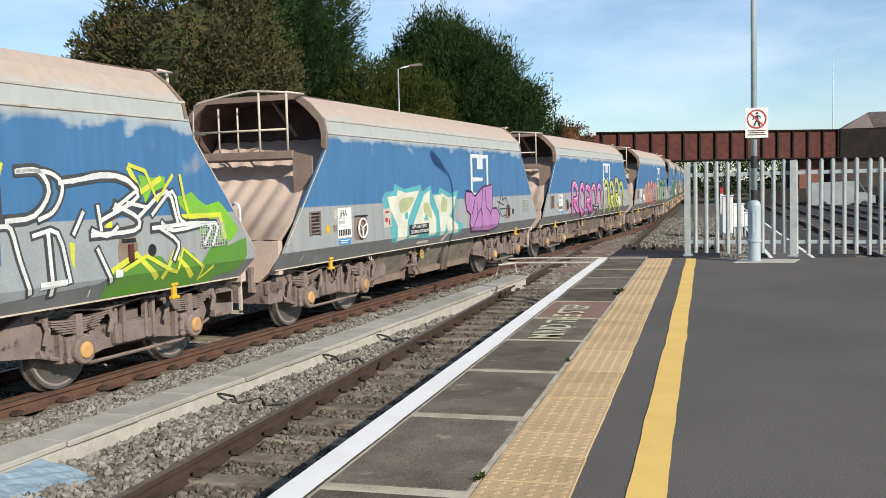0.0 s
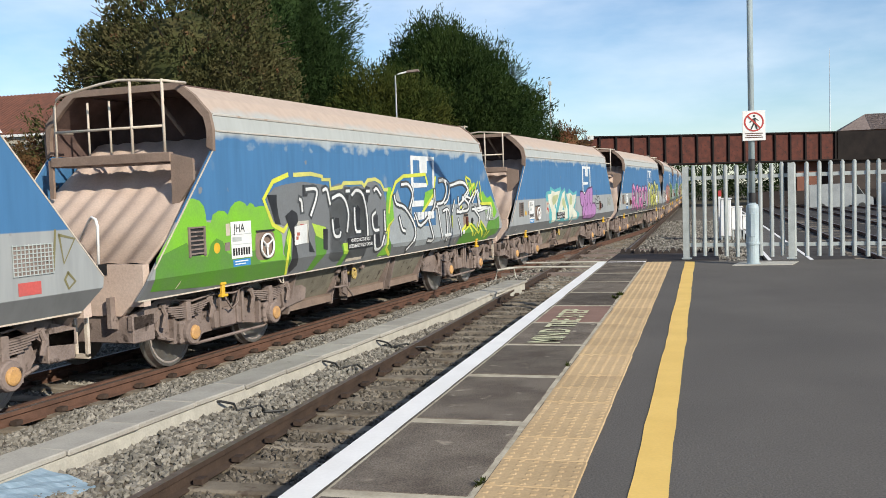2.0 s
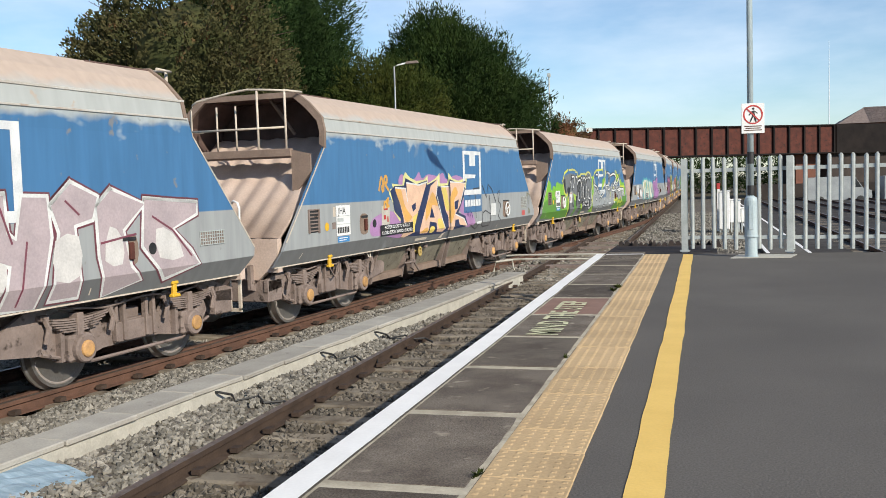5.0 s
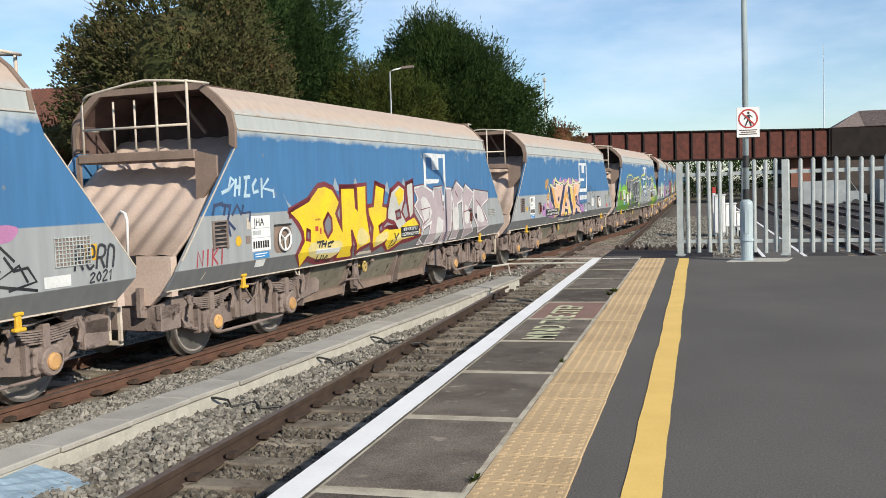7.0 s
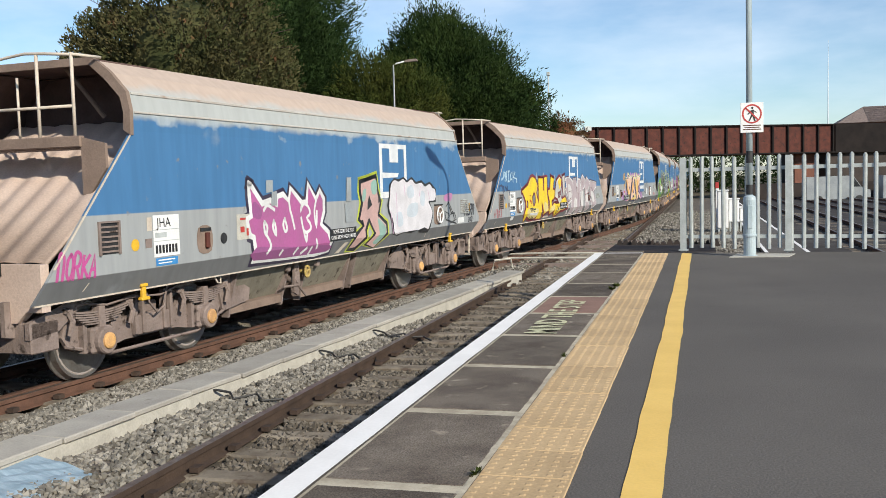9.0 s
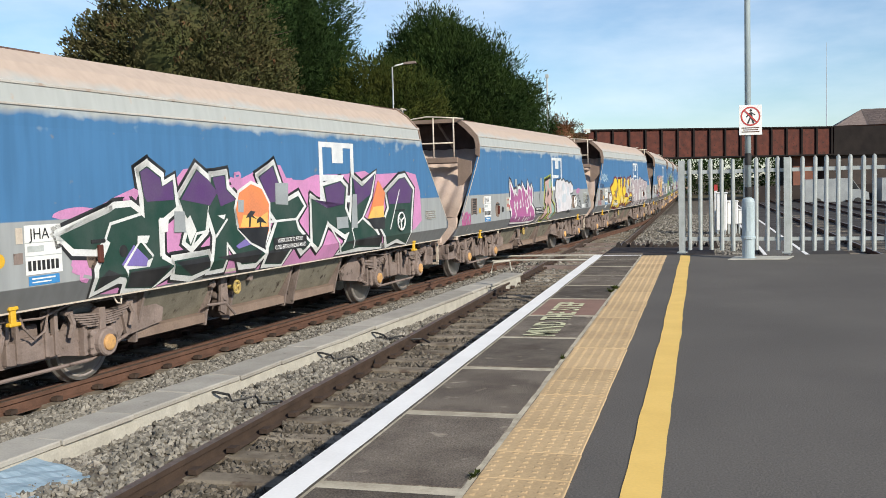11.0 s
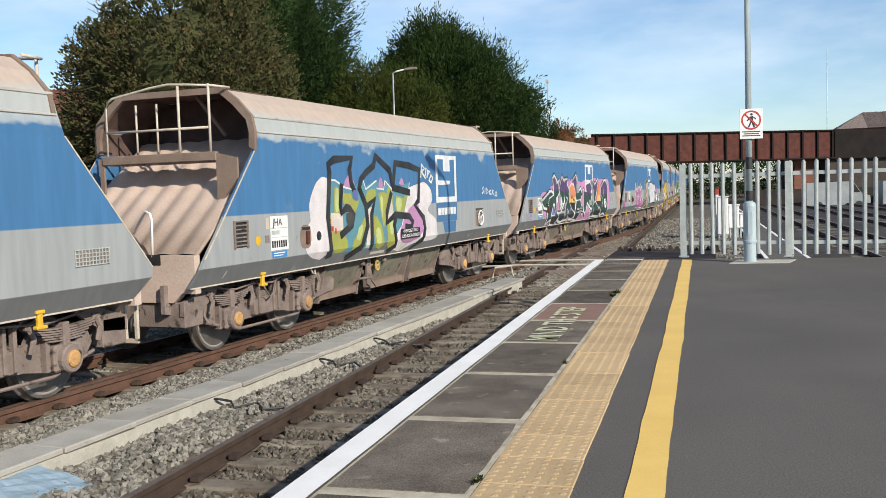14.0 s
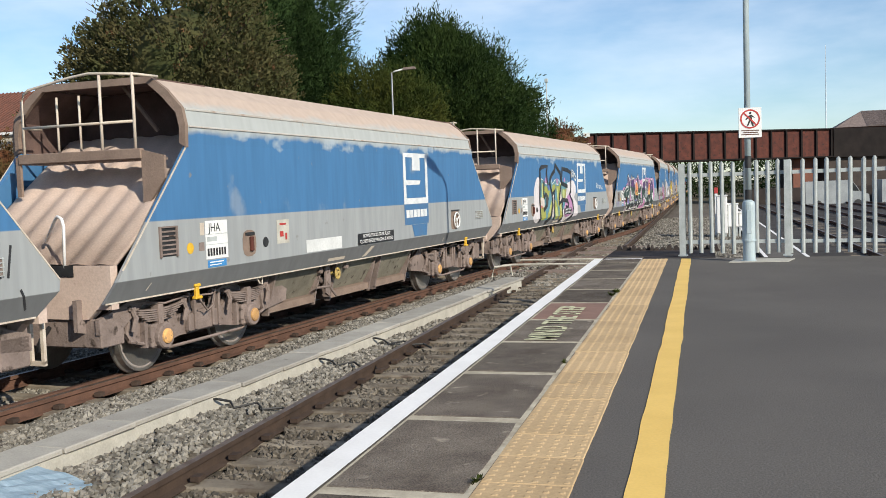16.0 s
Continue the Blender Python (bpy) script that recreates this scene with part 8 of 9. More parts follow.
    form_d = [[(3.65, 2.04), (4.25, 2.3), (4.53, 2.33), (4.92, 2.08), (4.82, 1.68), (4.71, 1.03), (4.17, 1.16), (3.77, 1.08), (3.42, 1.39), (3.76, 1.76)]]
    strokes(w, BLACK, 0.004, 0.24, form_d, closed=True)
    strokes(w, WHITE, 0.0065, 0.15, form_a, closed=True)
    strokes(w, WHITE, 0.0065, 0.15, form_b, closed=True)
    strokes(w, WHITE, 0.0065, 0.15, form_c, closed=True)
    strokes(w, WHITE, 0.0065, 0.15, form_d, closed=True)
    shapes(w, DEEP, 0.0095, form_a, label="jagged dark green and violet letters edged white")
    shapes(w, DEEP, 0.0095, form_b, label="jagged dark green and violet letters edged white")
    shapes(w, DEEP, 0.0095, form_c, label="jagged dark green and violet letters edged white")
    shapes(w, DEEP, 0.0095, form_d, label="jagged dark green and violet letters edged white")
    shapes(w, VIOLET, 0.0125, [[(-3.25, 2.4), (-3.13, 2.45), (-2.89, 2.33), (-2.87, 2.22), (-2.65, 2.29), (-2.64, 2.06), (-3.15, 2.05), (-3.2, 2.12)], [(-2.5, 2.06), (-2.15, 2.42), (-1.91, 2.3), (-1.71, 2.14), (-1.89, 1.97)], [(-1.81, 2.33), (-1.54, 2.36), (-1.51, 2.17), (-1.29, 2.03), (-1.65, 1.95)], [(-0.67, 2.33), (-0.31, 2.49), (-0.12, 2.18), (-0.07, 1.98), (-0.45, 1.97), (-0.52, 2.11)], [(0.87, 1.98), (1.34, 1.83), (1.27, 2.17), (1.8, 2.25), (1.98, 2.15), (1.91, 1.88), (1.34, 1.87)], [(2.3, 2.31), (2.64, 2.15), (3.12, 2.37), (2.98, 2.03), (2.4, 1.84)], [(3.69, 2.04), (4.25, 2.28), (4.5, 2.31), (4.87, 2.08), (4.76, 1.83), (3.76, 1.83)]])
    shapes(w, BLACK, 0.0127, [[(-3.49, 1.25), (-2.74, 1.27), (-2.81, 1.19), (-3, 1.03), (-3.48, 1.07)], [(-2.65, 1.29), (-1.97, 1.31), (-1.9, 1.17), (-2.25, 1.09)], [(-1.77, 1.28), (-0.65, 1.32), (-0.75, 1.14), (-1.13, 1.15)], [(-0.5, 1.27), (0.1, 1.31), (-0.05, 1.06), (-0.49, 1.1)], [(1.92, 1.24), (3.41, 1.29), (3.46, 1.08), (2.57, 1.14)], [(-3.99, 1.23), (-3.86, 1.31), (-3.65, 1.23), (-4, 1.09)]])
    shapes(w, (0.20, 0.15, 0.45), 0.0132, [[(-3.65, 1.34), (-3.42, 1.56), (-3.18, 1.38), (-3.21, 1.29)], [(-1.33, 1.4), (-0.99, 1.52), (-0.8, 1.42), (-1.26, 1.36)], [(0.01, 1.27), (0.19, 1.46), (0.32, 1.38)]])
    strokes(w, WHITE, 0.0135, 0.09, [[(-1.24, 1.65), (-1.3, 1.9), (-1.21, 2.12), (-0.9, 2.24), (-0.63, 2.17), (-0.45, 1.95), (-0.47, 1.57), (-0.65, 1.32), (-0.96, 1.45)]], closed=True)
    shapes(w, SUNSET, 0.0155, [[(-1.24, 1.65), (-1.3, 1.9), (-1.21, 2.12), (-0.9, 2.24), (-0.63, 2.17), (-0.45, 1.95), (-0.47, 1.57), (-0.65, 1.32), (-0.96, 1.45)], [(3.03, 1.87), (3.3, 2.28), (3.59, 2.04), (3.51, 1.81), (2.83, 1.6)]])
    shapes(w, (0.84, 0.52, 0.12), 0.0167, [[(-1.12, 1.82), (-0.7, 1.77), (-0.49, 1.84), (-0.51, 1.63), (-1.21, 1.65)], [(3.08, 1.8), (3.51, 1.81), (3.5, 1.6), (2.83, 1.6)]])
    shapes(w, BLACK, 0.0175, [[(-1.28, 1.64), (-0.47, 1.62), (-0.61, 1.31), (-0.96, 1.43)], [(2.83, 1.59), (3.56, 1.6), (3.54, 1.38), (3.06, 1.41)], [(-1.02, 1.82), (-0.93, 1.87), (-0.81, 1.85), (-0.89, 1.8), (-0.78, 1.74), (-0.93, 1.78), (-0.96, 1.64), (-1, 1.64), (-0.98, 1.78), (-1.07, 1.77)], [(-0.78, 1.74), (-0.7, 1.78), (-0.61, 1.73), (-0.53, 1.67), (-0.67, 1.7), (-0.68, 1.63), (-0.72, 1.63), (-0.72, 1.7), (-0.8, 1.68)]])
    strokes(w, WHITE, 0.015, 0.035, [[(-3.89, 1.66), (-3.8, 1.82), (-3.28, 1.91)], [(-3.6, 1.32), (-3.3, 1.61), (-3.09, 1.41)], [(-2.94, 1.82), (-2.94, 1.4)], [(-2.32, 1.46), (-2.21, 1.62), (-1.95, 1.64)], [(-1.78, 1.56), (-1.52, 1.77)], [(0.3, 1.7), (-0.47, 1.69)], [(1.33, 1.61), (1.9, 1.07)], [(2.6, 1.61), (2.2, 1.45), (2.34, 1.13)], [(4.24, 2.08), (3.79, 1.37)]])
    shapes(w, WHITE, 0.0158, [[(-3.35, 1.66), (-3.13, 1.65), (-3.19, 1.56), (-3.36, 1.58)], [(-1.73, 1.83), (-1.55, 1.84), (-1.59, 1.77)], [(-2.94, 1.85), (-2.76, 1.85), (-2.79, 1.68), (-2.92, 1.66)], [(-2.46, 1.77), (-2.33, 1.86), (-2.21, 1.66), (-2.35, 1.49)]])
    strokes(w, ROSE, 0.005, 0.045, [[(-3.54, 2.08), (-3.48, 2.11), (-3.46, 2.04), (-3.53, 2.04), (-3.54, 2.08)], [(-3.37, 2.12), (-3.41, 2.18), (-3.3, 2.17), (-3.35, 2.1)], [(-1.45, 2.28), (-1.34, 2.3), (-1.31, 2.23), (-1.42, 2.21), (-1.45, 2.28)], [(-1.28, 2.38), (-1.17, 2.39), (-1.16, 2.33), (-1.27, 2.32), (-1.28, 2.38)], [(0.12, 2.27), (0.24, 2.3), (0.27, 2.21), (0.14, 2.2)], [(-4.4, 1.35), (-4.33, 1.32), (-4.26, 1.32), (-4.29, 1.25), (-4.19, 1.22)]], curved=True)
    shapes(w, SPRAY_PALE, 0.0185, [[(-2.65, 1.92), (-2.44, 1.91), (-2.44, 1.65), (-2.67, 1.66)], [(-0.26, 2.25), (0.11, 2.25), (0.09, 1.92), (-0.27, 1.94)], [(2.25, 2.04), (2.41, 2.04), (2.41, 1.46), (2.17, 1.47)], [(1.63, 1.67), (2.05, 1.67), (2.06, 1.48), (1.64, 1.48)], [(-1.25, 2.03), (-1.1, 2.02), (-1.12, 1.85), (-1.25, 1.86)]])


def paint_tall(w):
    """Tall black outlined letters filled with olive, lime and teal, over white and pink clouds."""
    OLIVE, WORN_WHITE = (0.36, 0.37, 0.07), (0.72, 0.67, 0.68)
    shapes(w, WORN_WHITE, 0.0018, [[(-3.99, 1.24), (-4, 1.62), (-3.85, 1.75), (-3.87, 2.01), (-3.67, 2.3), (-3.47, 2.42), (-3.31, 2.42), (-3.25, 2.3), (-3.29, 1.19)], [(0.61, 2.31), (0.92, 2.33), (1.23, 2.17), (1.28, 1.95), (1.03, 1.76), (1.44, 1.58), (1.51, 1.35), (1.48, 1.17), (0.83, 1.14), (0.37, 1.14), (-0.6, 1.07), (-0.66, 2.01), (0.09, 2.23)]], n=3, label="white sprayed cloud")
    shapes(w, (0.10, 0.27, 0.34), 0.003, [[(-3.14, 2.38), (-2.99, 2.38), (-2.66, 2.26), (-2.34, 2.22), (-2.03, 2.39), (-1.84, 2.27), (-1.4, 2.39), (-1.01, 2.22), (-1.06, 2.37), (-0.71, 2.22), (0.1, 2.33), (0.05, 2.13), (-0.31, 1.52), (-0.65, 1.31), (-1.55, 1.16), (-2.56, 1.17), (-3.17, 1.17), (-3.22, 1.77)]])
    shapes(w, (0.50, 0.24, 0.45), 0.004, [[(-2.68, 2.28), (-2.51, 2.46), (-2.33, 2.39), (-2.29, 2.27)], [(-1.3, 2.26), (-1.23, 2.43), (-1.12, 2.35), (-1.13, 2.23)], [(-0.38, 2.31), (-0.24, 2.43), (-0.15, 2.29)], [(0.06, 1.82), (0.43, 1.93), (0.57, 1.84), (0.77, 1.36), (0.08, 1.16), (-0.4, 1.25), (-0.31, 1.52)]], n=2)
    shapes(w, OLIVE, 0.005, [[(-3.02, 2.27), (-2.66, 2.16), (-2.44, 2.16), (-2.35, 2.06), (-2.21, 2.02), (-2.11, 2.02), (-2.42, 1.72), (-2.64, 1.93), (-2.8, 2.07), (-2.84, 1.59), (-2.67, 1.44), (-2.6, 1.24), (-3.08, 1.18), (-3.22, 1.58), (-3.22, 1.8), (-3.05, 1.86)], [(-2.25, 1.44), (-1.88, 1.76), (-1.85, 1.48), (-2.02, 1.21), (-2.42, 1.19), (-2.38, 1.35)], [(-1.79, 2.18), (-1.44, 2.21), (-1.48, 2.03), (-1.84, 1.97)], [(-1.31, 2.15), (-0.99, 2.15), (-0.91, 1.98), (-1.13, 1.5), (-1.31, 2.06)], [(-1.56, 1.75), (-1.24, 1.58), (-1.12, 1.2), (-1.49, 1.18)], [(-0.95, 2.2), (-0.71, 2.2), (-0.68, 1.77), (-0.66, 1.19), (-0.97, 1.18)]], n=2, label="olive and lime fill of tall letters")
    shapes(w, OLIVE, 0.005, [[(-0.53, 2.08), (-0.2, 2.03), (0.01, 2.15), (-0.23, 1.71), (-0.56, 1.73)]], n=2, label="olive and lime fill of tall letters")
    shapes(w, (0.50, 0.56, 0.22), 0.0062, [[(-2.98, 2.23), (-2.88, 2.23), (-2.9, 1.88), (-3.01, 1.89)], [(-2.15, 1.57), (-1.99, 1.59), (-2.11, 1.36), (-2.26, 1.37)], [(-1.26, 2.06), (-1.14, 2.06), (-1.17, 1.65)], [(-1.47, 1.49), (-1.3, 1.51), (-1.23, 1.24), (-1.43, 1.24)], [(-0.87, 1.71), (-0.72, 1.7), (-0.71, 1.39), (-0.86, 1.4)], [(-0.53, 2.04), (-0.27, 2), (-0.35, 1.8), (-0.52, 1.81)]], n=2)
    shapes(w, (0.66, 0.58, 0.52), 0.0068, [[(-1.87, 1.87), (-1.55, 1.91), (-1.76, 1.19), (-1.92, 1.19), (-1.79, 1.54)], [(-0.98, 1.79), (-0.78, 2.12), (-0.68, 1.77), (-1, 1.62)], [(-2.85, 2.04), (-2.77, 2), (-2.74, 1.81), (-2.84, 1.85)], [(-3.18, 1.85), (-2.76, 1.82), (-2.75, 1.55), (-3.16, 1.55)]])
    strokes(w, BLACK, 0.0095, 0.13, [[(-3.29, 1.17), (-3.19, 1.18), (-3.28, 1.78), (-3.17, 2.51), (-3.2, 2.64), (-3.01, 2.72), (-2.35, 2.76), (-2.45, 2.56), (-2.4, 2.32), (-2.27, 2.17)], [(-2.77, 2.28), (-2.83, 1.97), (-2.8, 1.84), (-2.62, 1.92), (-2.5, 1.9), (-2.35, 1.79), (-2.43, 1.62), (-2.83, 1.47)], [(-2.1, 2.24), (-2.03, 2.39), (-1.82, 2.51), (-1.49, 2.64), (-1.4, 2.81), (-0.8, 2.56), (-0.67, 2.24)], [(-2.1, 2.24), (-1.86, 1.94), (-1.81, 1.58), (-2.07, 1.22), (-2.56, 1.07)], [(-1.81, 1.92), (-1.48, 2.05), (-1.64, 1.78), (-1.66, 1.18)]])
    strokes(w, BLACK, 0.0095, 0.13, [[(-0.67, 2.24), (-0.54, 2.7), (0.12, 2.66), (0.63, 2.58), (0.54, 1.97), (0.35, 1.89), (0.79, 1.62), (0.85, 1.4), (0.75, 1.19), (0.21, 1)], [(-0.67, 2.24), (0.08, 2.14)], [(-0.78, 2.12), (-0.98, 1.79), (-1, 1.6), (-0.62, 1.73), (0.05, 1.68), (0.22, 1.57), (0.14, 1.45), (-0.11, 1.48)], [(-0.56, 1.73), (-0.67, 1.54), (-0.57, 1.14), (-0.86, 1.05)]])
    strokes(w, WHITE, 0.0085, 0.03, [[(-3.14, 2.38), (-2.99, 2.38), (-2.66, 2.26), (-2.34, 2.22)], [(-1.93, 2.37), (-1.84, 2.22), (-1.4, 2.37)], [(-1.39, 2.23), (-1.1, 2.21), (-1.03, 2.37), (-0.71, 2.2)], [(0.1, 2.33), (0.05, 2.13), (-0.31, 1.52)]])
    shapes(w, (0.12, 0.14, 0.36), 0.0125, [[(-2.34, 2.21), (-2.17, 2.2), (-2.18, 2.05), (-2.37, 2.06)]])
    shapes(w, (0.05, 0.045, 0.04), 0.013, [[(-2.62, 1.83), (-2.46, 1.84), (-2.35, 1.75), (-2.38, 1.62), (-2.55, 1.57), (-2.63, 1.7)]])
    strokes(w, WHITE, 0.013, 0.055, [[(0.69, 2.44), (0.75, 2.69), (0.9, 2.61), (0.7, 2.54)], [(0.74, 2.54), (0.93, 2.42)], [(0.93, 2.48), (0.98, 2.61)], [(1.02, 2.44), (1.06, 2.57), (1.18, 2.55), (1.05, 2.49)], [(1.24, 2.48), (1.33, 2.42), (1.24, 2.33), (1.12, 2.37), (1.24, 2.48)]])
    strokes(w, WHITE, 0.004, 0.035, [[(4.64, 2.22), (4.51, 2.17), (4.63, 2.11), (4.51, 2.06)], [(4.73, 2.17), (4.69, 2.06)], [(4.83, 2.18), (4.79, 2.04), (4.97, 2.09), (4.83, 2.18)], [(5.15, 2.12), (5.02, 2.1), (5.06, 2.04), (5.18, 2.03)], [(5.24, 2.03), (5.29, 2.13), (5.39, 2.11), (5.28, 2.08), (5.41, 2)], [(5.56, 2.09), (5.47, 2.03), (5.55, 1.97), (5.64, 2.02), (5.56, 2.09)]])


def paint_teal(w):
    """Cream letters edged teal, mauve bubble letters, black scribble."""
    shapes(w, TEAL, 0.0025, [[(-3.33, 1.97), (-3.17, 2.1), (-2.79, 2.11), (-2.78, 2.25), (-2.31, 2.14), (-1.52, 2.22), (-1.43, 2.08), (-0.98, 2.21), (-0.89, 2.03), (-0.57, 2.03), (-0.46, 2.16), (0.13, 2.02), (0.6, 2.09), (0.46, 1.73), (0.21, 1.49), (0.91, 1.34), (0.77, 1.14), (-0.58, 1.15), (-1.1, 1.14), (-2.24, 1.19), (-2.68, 1.14), (-2.9, 1.17), (-3, 1.51)]])
    CREAM = (0.70, 0.70, 0.58)
    shapes(w, CREAM, 0.005, [[(-3.09, 2.01), (-2.67, 2.02), (-2.62, 2.13), (-2.23, 2.07), (-1.57, 2.11), (-1.93, 1.79), (-2.17, 1.55), (-2.24, 1.19), (-2.68, 1.17), (-2.66, 1.46), (-2.98, 1.79)], [(-1.34, 2.02), (-1.03, 2.11), (-1.05, 1.84), (-0.71, 1.52), (-0.73, 1.2), (-1.1, 1.18), (-1.19, 1.35), (-1.67, 1.38), (-1.68, 1.21), (-2.15, 1.2), (-1.8, 1.57)], [(-0.86, 1.99), (-0.42, 2.01), (-0.36, 2.04), (0.02, 1.94), (0.47, 1.97), (0.34, 1.73), (0.04, 1.54), (0.55, 1.35), (0.6, 1.17), (-0.03, 1.18), (-0.13, 1.38), (-0.26, 1.17), (-0.47, 1.16), (-0.55, 1.64)]], label="cream sprayed letters edged teal")
    shapes(w, TEAL, 0.0065, [[(-2.31, 1.68), (-2.16, 1.71), (-2.17, 1.58), (-2.31, 1.57)], [(-1.26, 1.64), (-1.12, 1.5), (-1.39, 1.51)]])
    shapes(w, (0.46, 0.50, 0.26), 0.0065, [[(-2.55, 1.92), (-2.23, 1.98), (-1.82, 1.97), (-2.2, 1.73), (-2.52, 1.7)], [(-1.35, 1.85), (-1.1, 1.84), (-0.92, 1.53), (-1.36, 1.66)], [(-0.37, 1.95), (-0.1, 1.9), (-0.11, 1.66), (-0.44, 1.67)]], n=2)
    form_a = [[(1.14, 2.04), (1.45, 2.02), (1.7, 1.91), (1.96, 2.01), (2.24, 2.12), (2.51, 2.14), (2.94, 2.18), (2.95, 1.98), (2.9, 1.61), (3.26, 1.6), (3.48, 1.46), (3.34, 1.18), (2.87, 1.11), (1.52, 1.16), (1.34, 1.32), (1.42, 1.53), (1.17, 1.64), (1.06, 1.88)]]
    strokes(w, (0.07, 0.02, 0.08), 0.005, 0.1, form_a, closed=True)
    shapes(w, (0.44, 0.20, 0.46), 0.0075, form_a, label="mauve bubble letters")
    strokes(w, (0.07, 0.02, 0.08), 0.009, 0.035, [[(1.48, 1.53), (1.69, 1.86)], [(1.82, 1.77), (1.86, 1.51), (1.52, 1.18)], [(2.24, 2.12), (2.14, 1.64), (2.17, 1.13)], [(2.44, 2.07), (2.48, 1.67), (2.82, 1.52), (2.8, 1.12)], [(1.86, 1.51), (2.07, 1.64), (2.2, 1.5)], [(2.9, 1.61), (2.75, 1.48)]])
    strokes(w, (0.03, 0.03, 0.03), 0.004, 0.03, [[(3.66, 1.92), (3.42, 1.64), (3.7, 1.4), (4.09, 1.44)], [(3.73, 1.82), (4.04, 1.86), (4.26, 1.67), (3.93, 1.34)], [(3.56, 1.59), (4.42, 1.59)], [(3.8, 1.77), (3.67, 2.06)], [(3.35, 1.78), (3.87, 1.68)]])


# how far the emblem stands from its usual place; the notice's middle and its width against the widest
EMBLEM = {1: -0.30, 2: -0.36, 4: -0.07, 5: -0.33, 6: 0.07}
NOTICE = {0: (-1.63, 0.65), 1: (-1.16, 0.65), 2: (-2.62, 1.0), 3: (0.63, 0.60), 4: (-0.14, 0.64), 6: (0.09, 0.63), 7: (0.13, 1.0)}


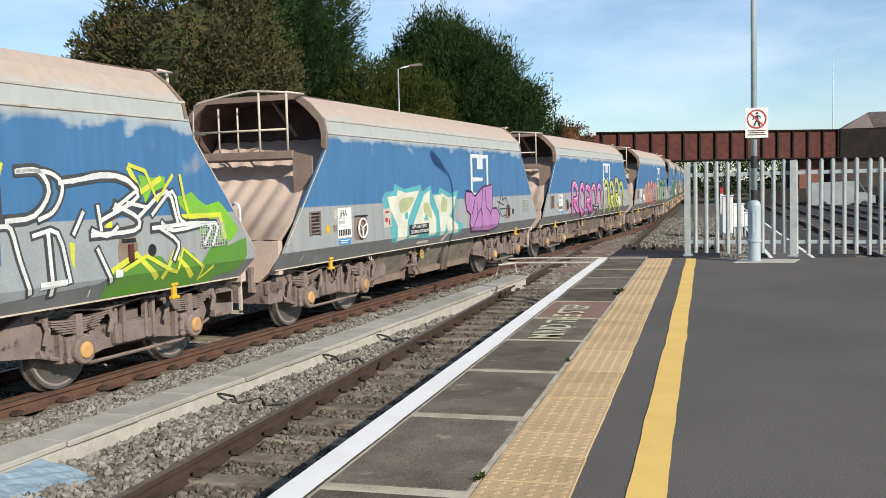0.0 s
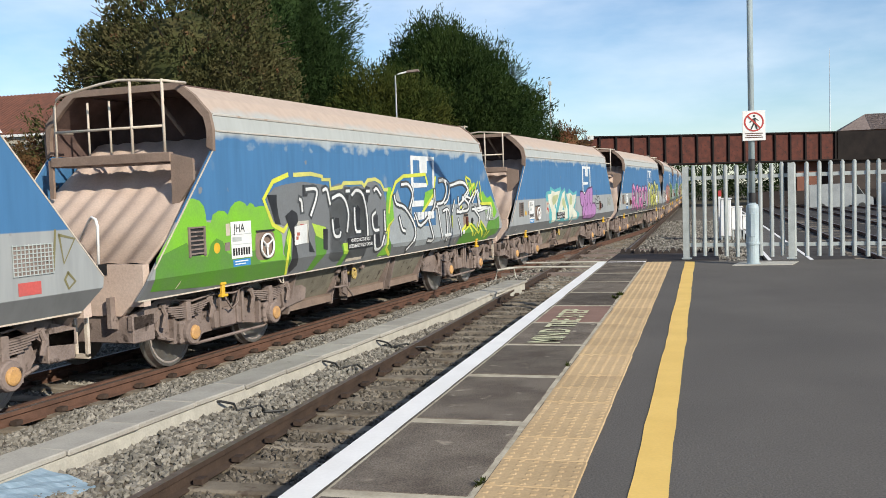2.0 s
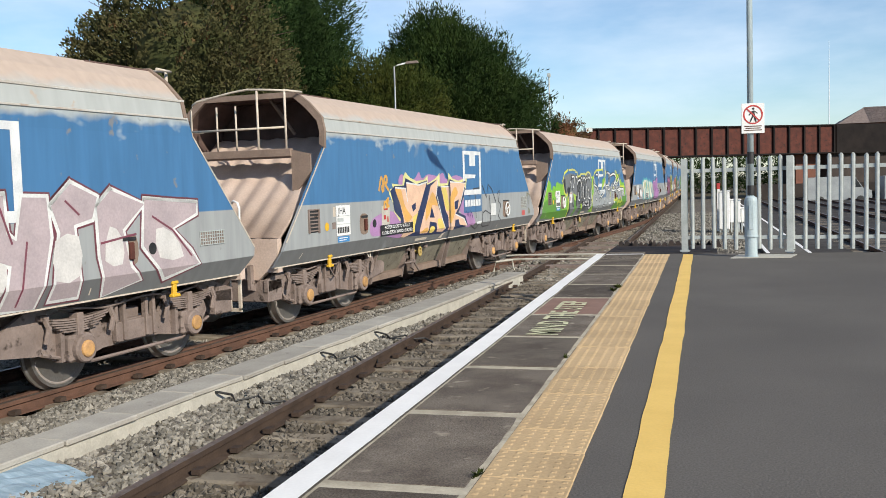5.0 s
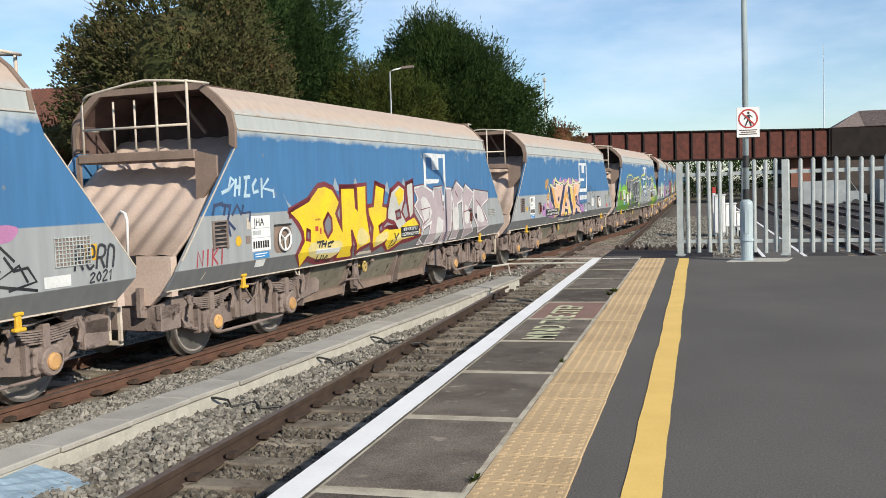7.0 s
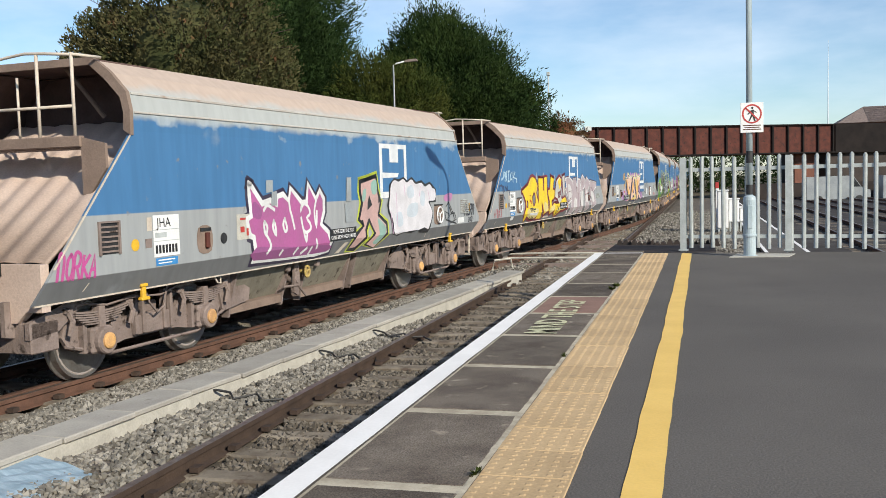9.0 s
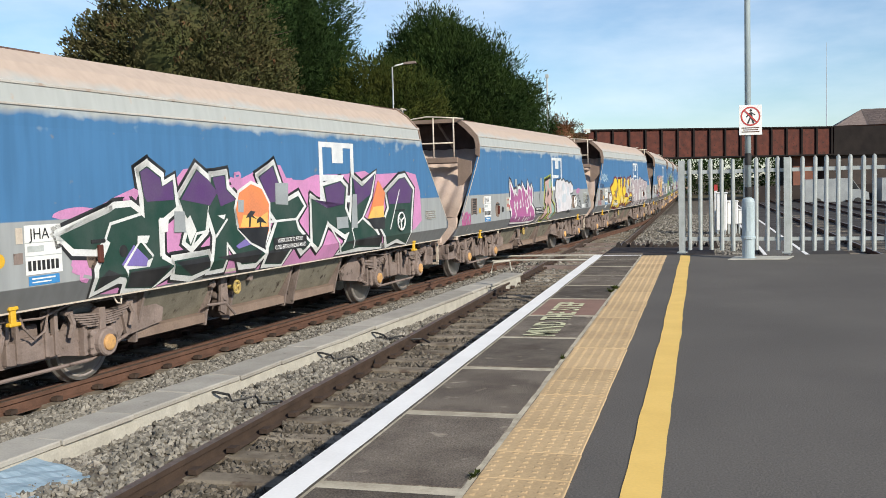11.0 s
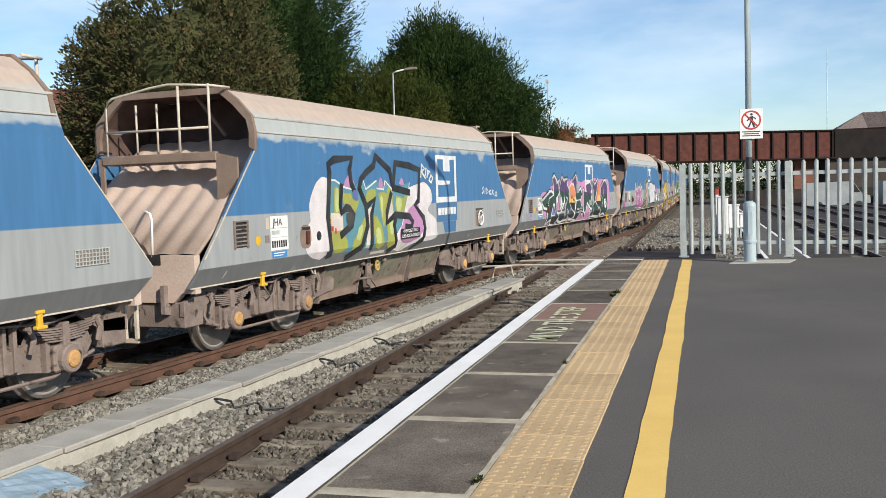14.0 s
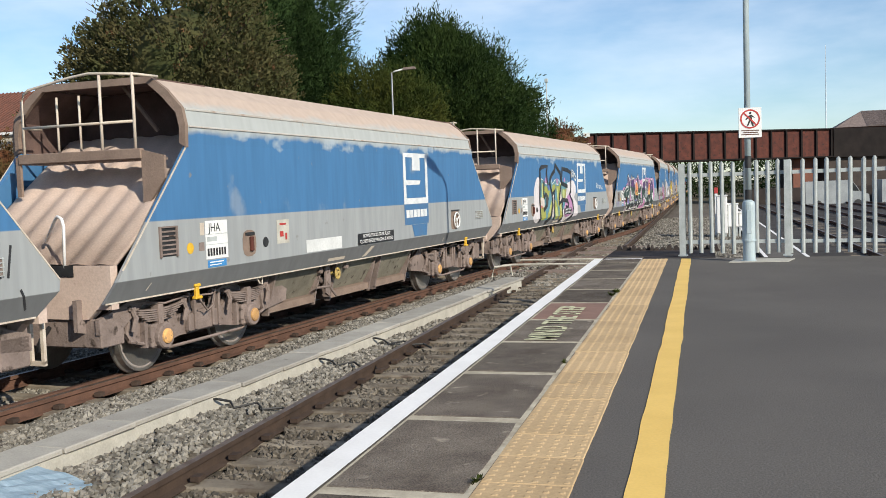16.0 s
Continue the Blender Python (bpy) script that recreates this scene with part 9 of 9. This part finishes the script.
def wagon_paint():
    tags = {}
    # green end and silver letters
    w = TRAIN[1]
    tags[1] = "hopper wagon sprayed lime green with silver outlined letters"
    name_plate(w, False)
    paint_green_end(w)
    # orange letters on navy
    w = TRAIN[2]
    tags[2] = "hopper wagon sprayed with large orange letters edged in yellow"
    name_plate(w, False)
    paint_peach(w)
    solid(w, rect(5.62, 5.92, 1.27, 1.40), (0.55, 0.10, 0.09), 0.004, "notice_label", 1, "red notice label")
    lines(w, [[(6.15, 1.9), (6.1, 1.5)], [(6.2, 1.85), (6.42, 1.8), (6.25, 1.55), (6.2, 1.85)], [(6.3, 1.45), (6.4, 1.35), (6.3, 1.28), (6.25, 1.38), (6.3, 1.45)]], 0.03, (0.20, 0.18, 0.08), 0.004)
    # yellow letters edged in red, and pale grey letters
    w = TRAIN[3]
    tags[3] = "hopper wagon sprayed with yellow letters edged in dark red"
    paint_yellow(w)
    piece(w, "NIKI", -6.35, -5.7, 1.25, 1.48, 0.03, (("graffiti_tag", (0.40, 0.05, 0.07), 0, 0, 0),), 0.03, 9)
    solid(w, rect(-4.95, -4.7, 1.13, 1.23), WHITE, 0.004, n=1)
    # magenta letters, an outlined R, a white bubble
    w = TRAIN[4]
    tags[4] = "hopper wagon sprayed with magenta letters and a white bubble"
    paint_magenta(w)
    piece(w, "nORKA", -6.62, -6.02, 1.22, 1.50, 0.04, (("graffiti_tag", (0.50, 0.08, 0.28), 0, 0, 0),), 0.06, 5)
    solid(w, rect(5.98, 6.2, 1.50, 1.68), (0.72, 0.42, 0.02), 0.004, "notice_label", 1, "yellow notice label")
    solid(w, rect(5.40, 5.78, 1.26, 1.38), WHITE, 0.004, "notice_label", 1, "white notice label")
    piece(w, "ReRn", 5.85, 6.5, 1.40, 1.66, 0.03, (("graffiti_tag", (0.03, 0.03, 0.04), 0, 0, 0),), 0.05, 21, 0.012)
    piece(w, "2021", 6.05, 6.45, 1.26, 1.38, 0.02, (("graffiti_tag", (0.03, 0.03, 0.04), 0, 0, 0),), 0.02, 22, 0.008)
    # black and purple letters with pink spray
    w = TRAIN[5]
    tags[5] = "hopper wagon sprayed with jagged black, green and purple letters"
    paint_jagged(w)
    piece(w, "nIe", -6.3, -5.7, 1.26, 1.45, 0.025, (("graffiti_tag", (0.20, 0.13, 0.42), 0, 0, 0),), 0.03, 9)
    # tall black outlined letters, filled with green and yellow, over a white cloud
    w = TRAIN[6]
    tags[6] = "hopper wagon sprayed with tall black outlined letters on white"
    name_plate(w)
    paint_tall(w)
    # clean wagon
    w = TRAIN[7]
    tags[7] = "clean blue and grey hopper wagon with a white emblem"
    name_plate(w)
    solid(w, rect(-2.42, -1.22, 1.255, 1.45), WHITE, 0.004, "painted_panel", 1, "plain white painted panel")
    tags[8] = "blue and grey hopper wagon with small black marks"
    w = TRAIN[8]
    lines(w, [[(5.9, 1.8), (6.05, 1.45)], [(6.2, 1.75), (6.15, 1.45)], [(6.3, 1.3), (6.4, 1.1)], [(5.4, 1.9), (5.6, 1.5), (5.8, 1.9)]], 0.03, BLACK, 0.004)
    # the wagons ahead
    w = TRAIN[0]
    tags[0] = "hopper wagon sprayed with cream and teal letters"
    paint_teal(w)
    for k, (c1, c2, c3) in {-1: (PINK, (0.10, 0.03, 0.12), (0.58, 0.58, 0.10)), -2: (ORANGE, (0.5, 0.12, 0.34), (0.20, 0.42, 0.10)), -3: (TEAL, WHITE, LIME), -4: (PEACH, NAVY, YELLOW), -5: (SILVER, BLACK, PINK)}.items():
        w = TRAIN[k]
        tags[k] = "hopper wagon with colourful sprayed letters, seen far off"
        arches(w, -3.4, 1.3, 1.15, 2.15, 5, 20 - k, c1, c2, WHITE)
        arches(w, 1.6, 5.4, 1.12, 2.3, 4, 40 - k, c3, BLACK, WHITE)
    for k, w in TRAIN.items():
        near = k in (0, 1, 3, -2)
        hand_wheel(w, -4.20 if near else 4.24)
        handle_box(w, 4.2 if near else -4.02)
        end_grille(w, 5.83, k in (1, 2, 4, 0))
        if k in tags:
            w["label"] = tags[k]
        along, (mid, wide) = EMBLEM.get(k, 0.0), NOTICE.get(k, (0.13, 0.65))
        for o in w.children:
            kind = o.name.split(".")[0]
            if kind in ("logo", "name_plate", "name_bar"):
                o.matrix_local = Matrix.Translation((0, along, 0)) @ o.matrix_local
            elif kind in ("warning_plate", "warning_text"):
                o.matrix_local = Matrix.Translation((0, mid - 0.13 * wide, 0)) @ Matrix.Diagonal((1, wide, 1, 1)) @ o.matrix_local


wagon_paint()


def motions():
    for k, w in TRAIN.items():
        walk(w, [(t, wagon_pose(t, k)) for t in range(17)])
        if k < -1:
            continue
        for b in [o for o in w.children if o.name.startswith("bogie")]:
            for o in [c for c in b.children if c.name.startswith("wheelset")]:
                y0 = o.location.y
                s0 = train_s(0, k)
                walk(o, [(i / 10, pose(0, y0, 0.46, -math.degrees((train_s(i / 10, k) - s0) / 0.455))) for i in range(161)])


motions()
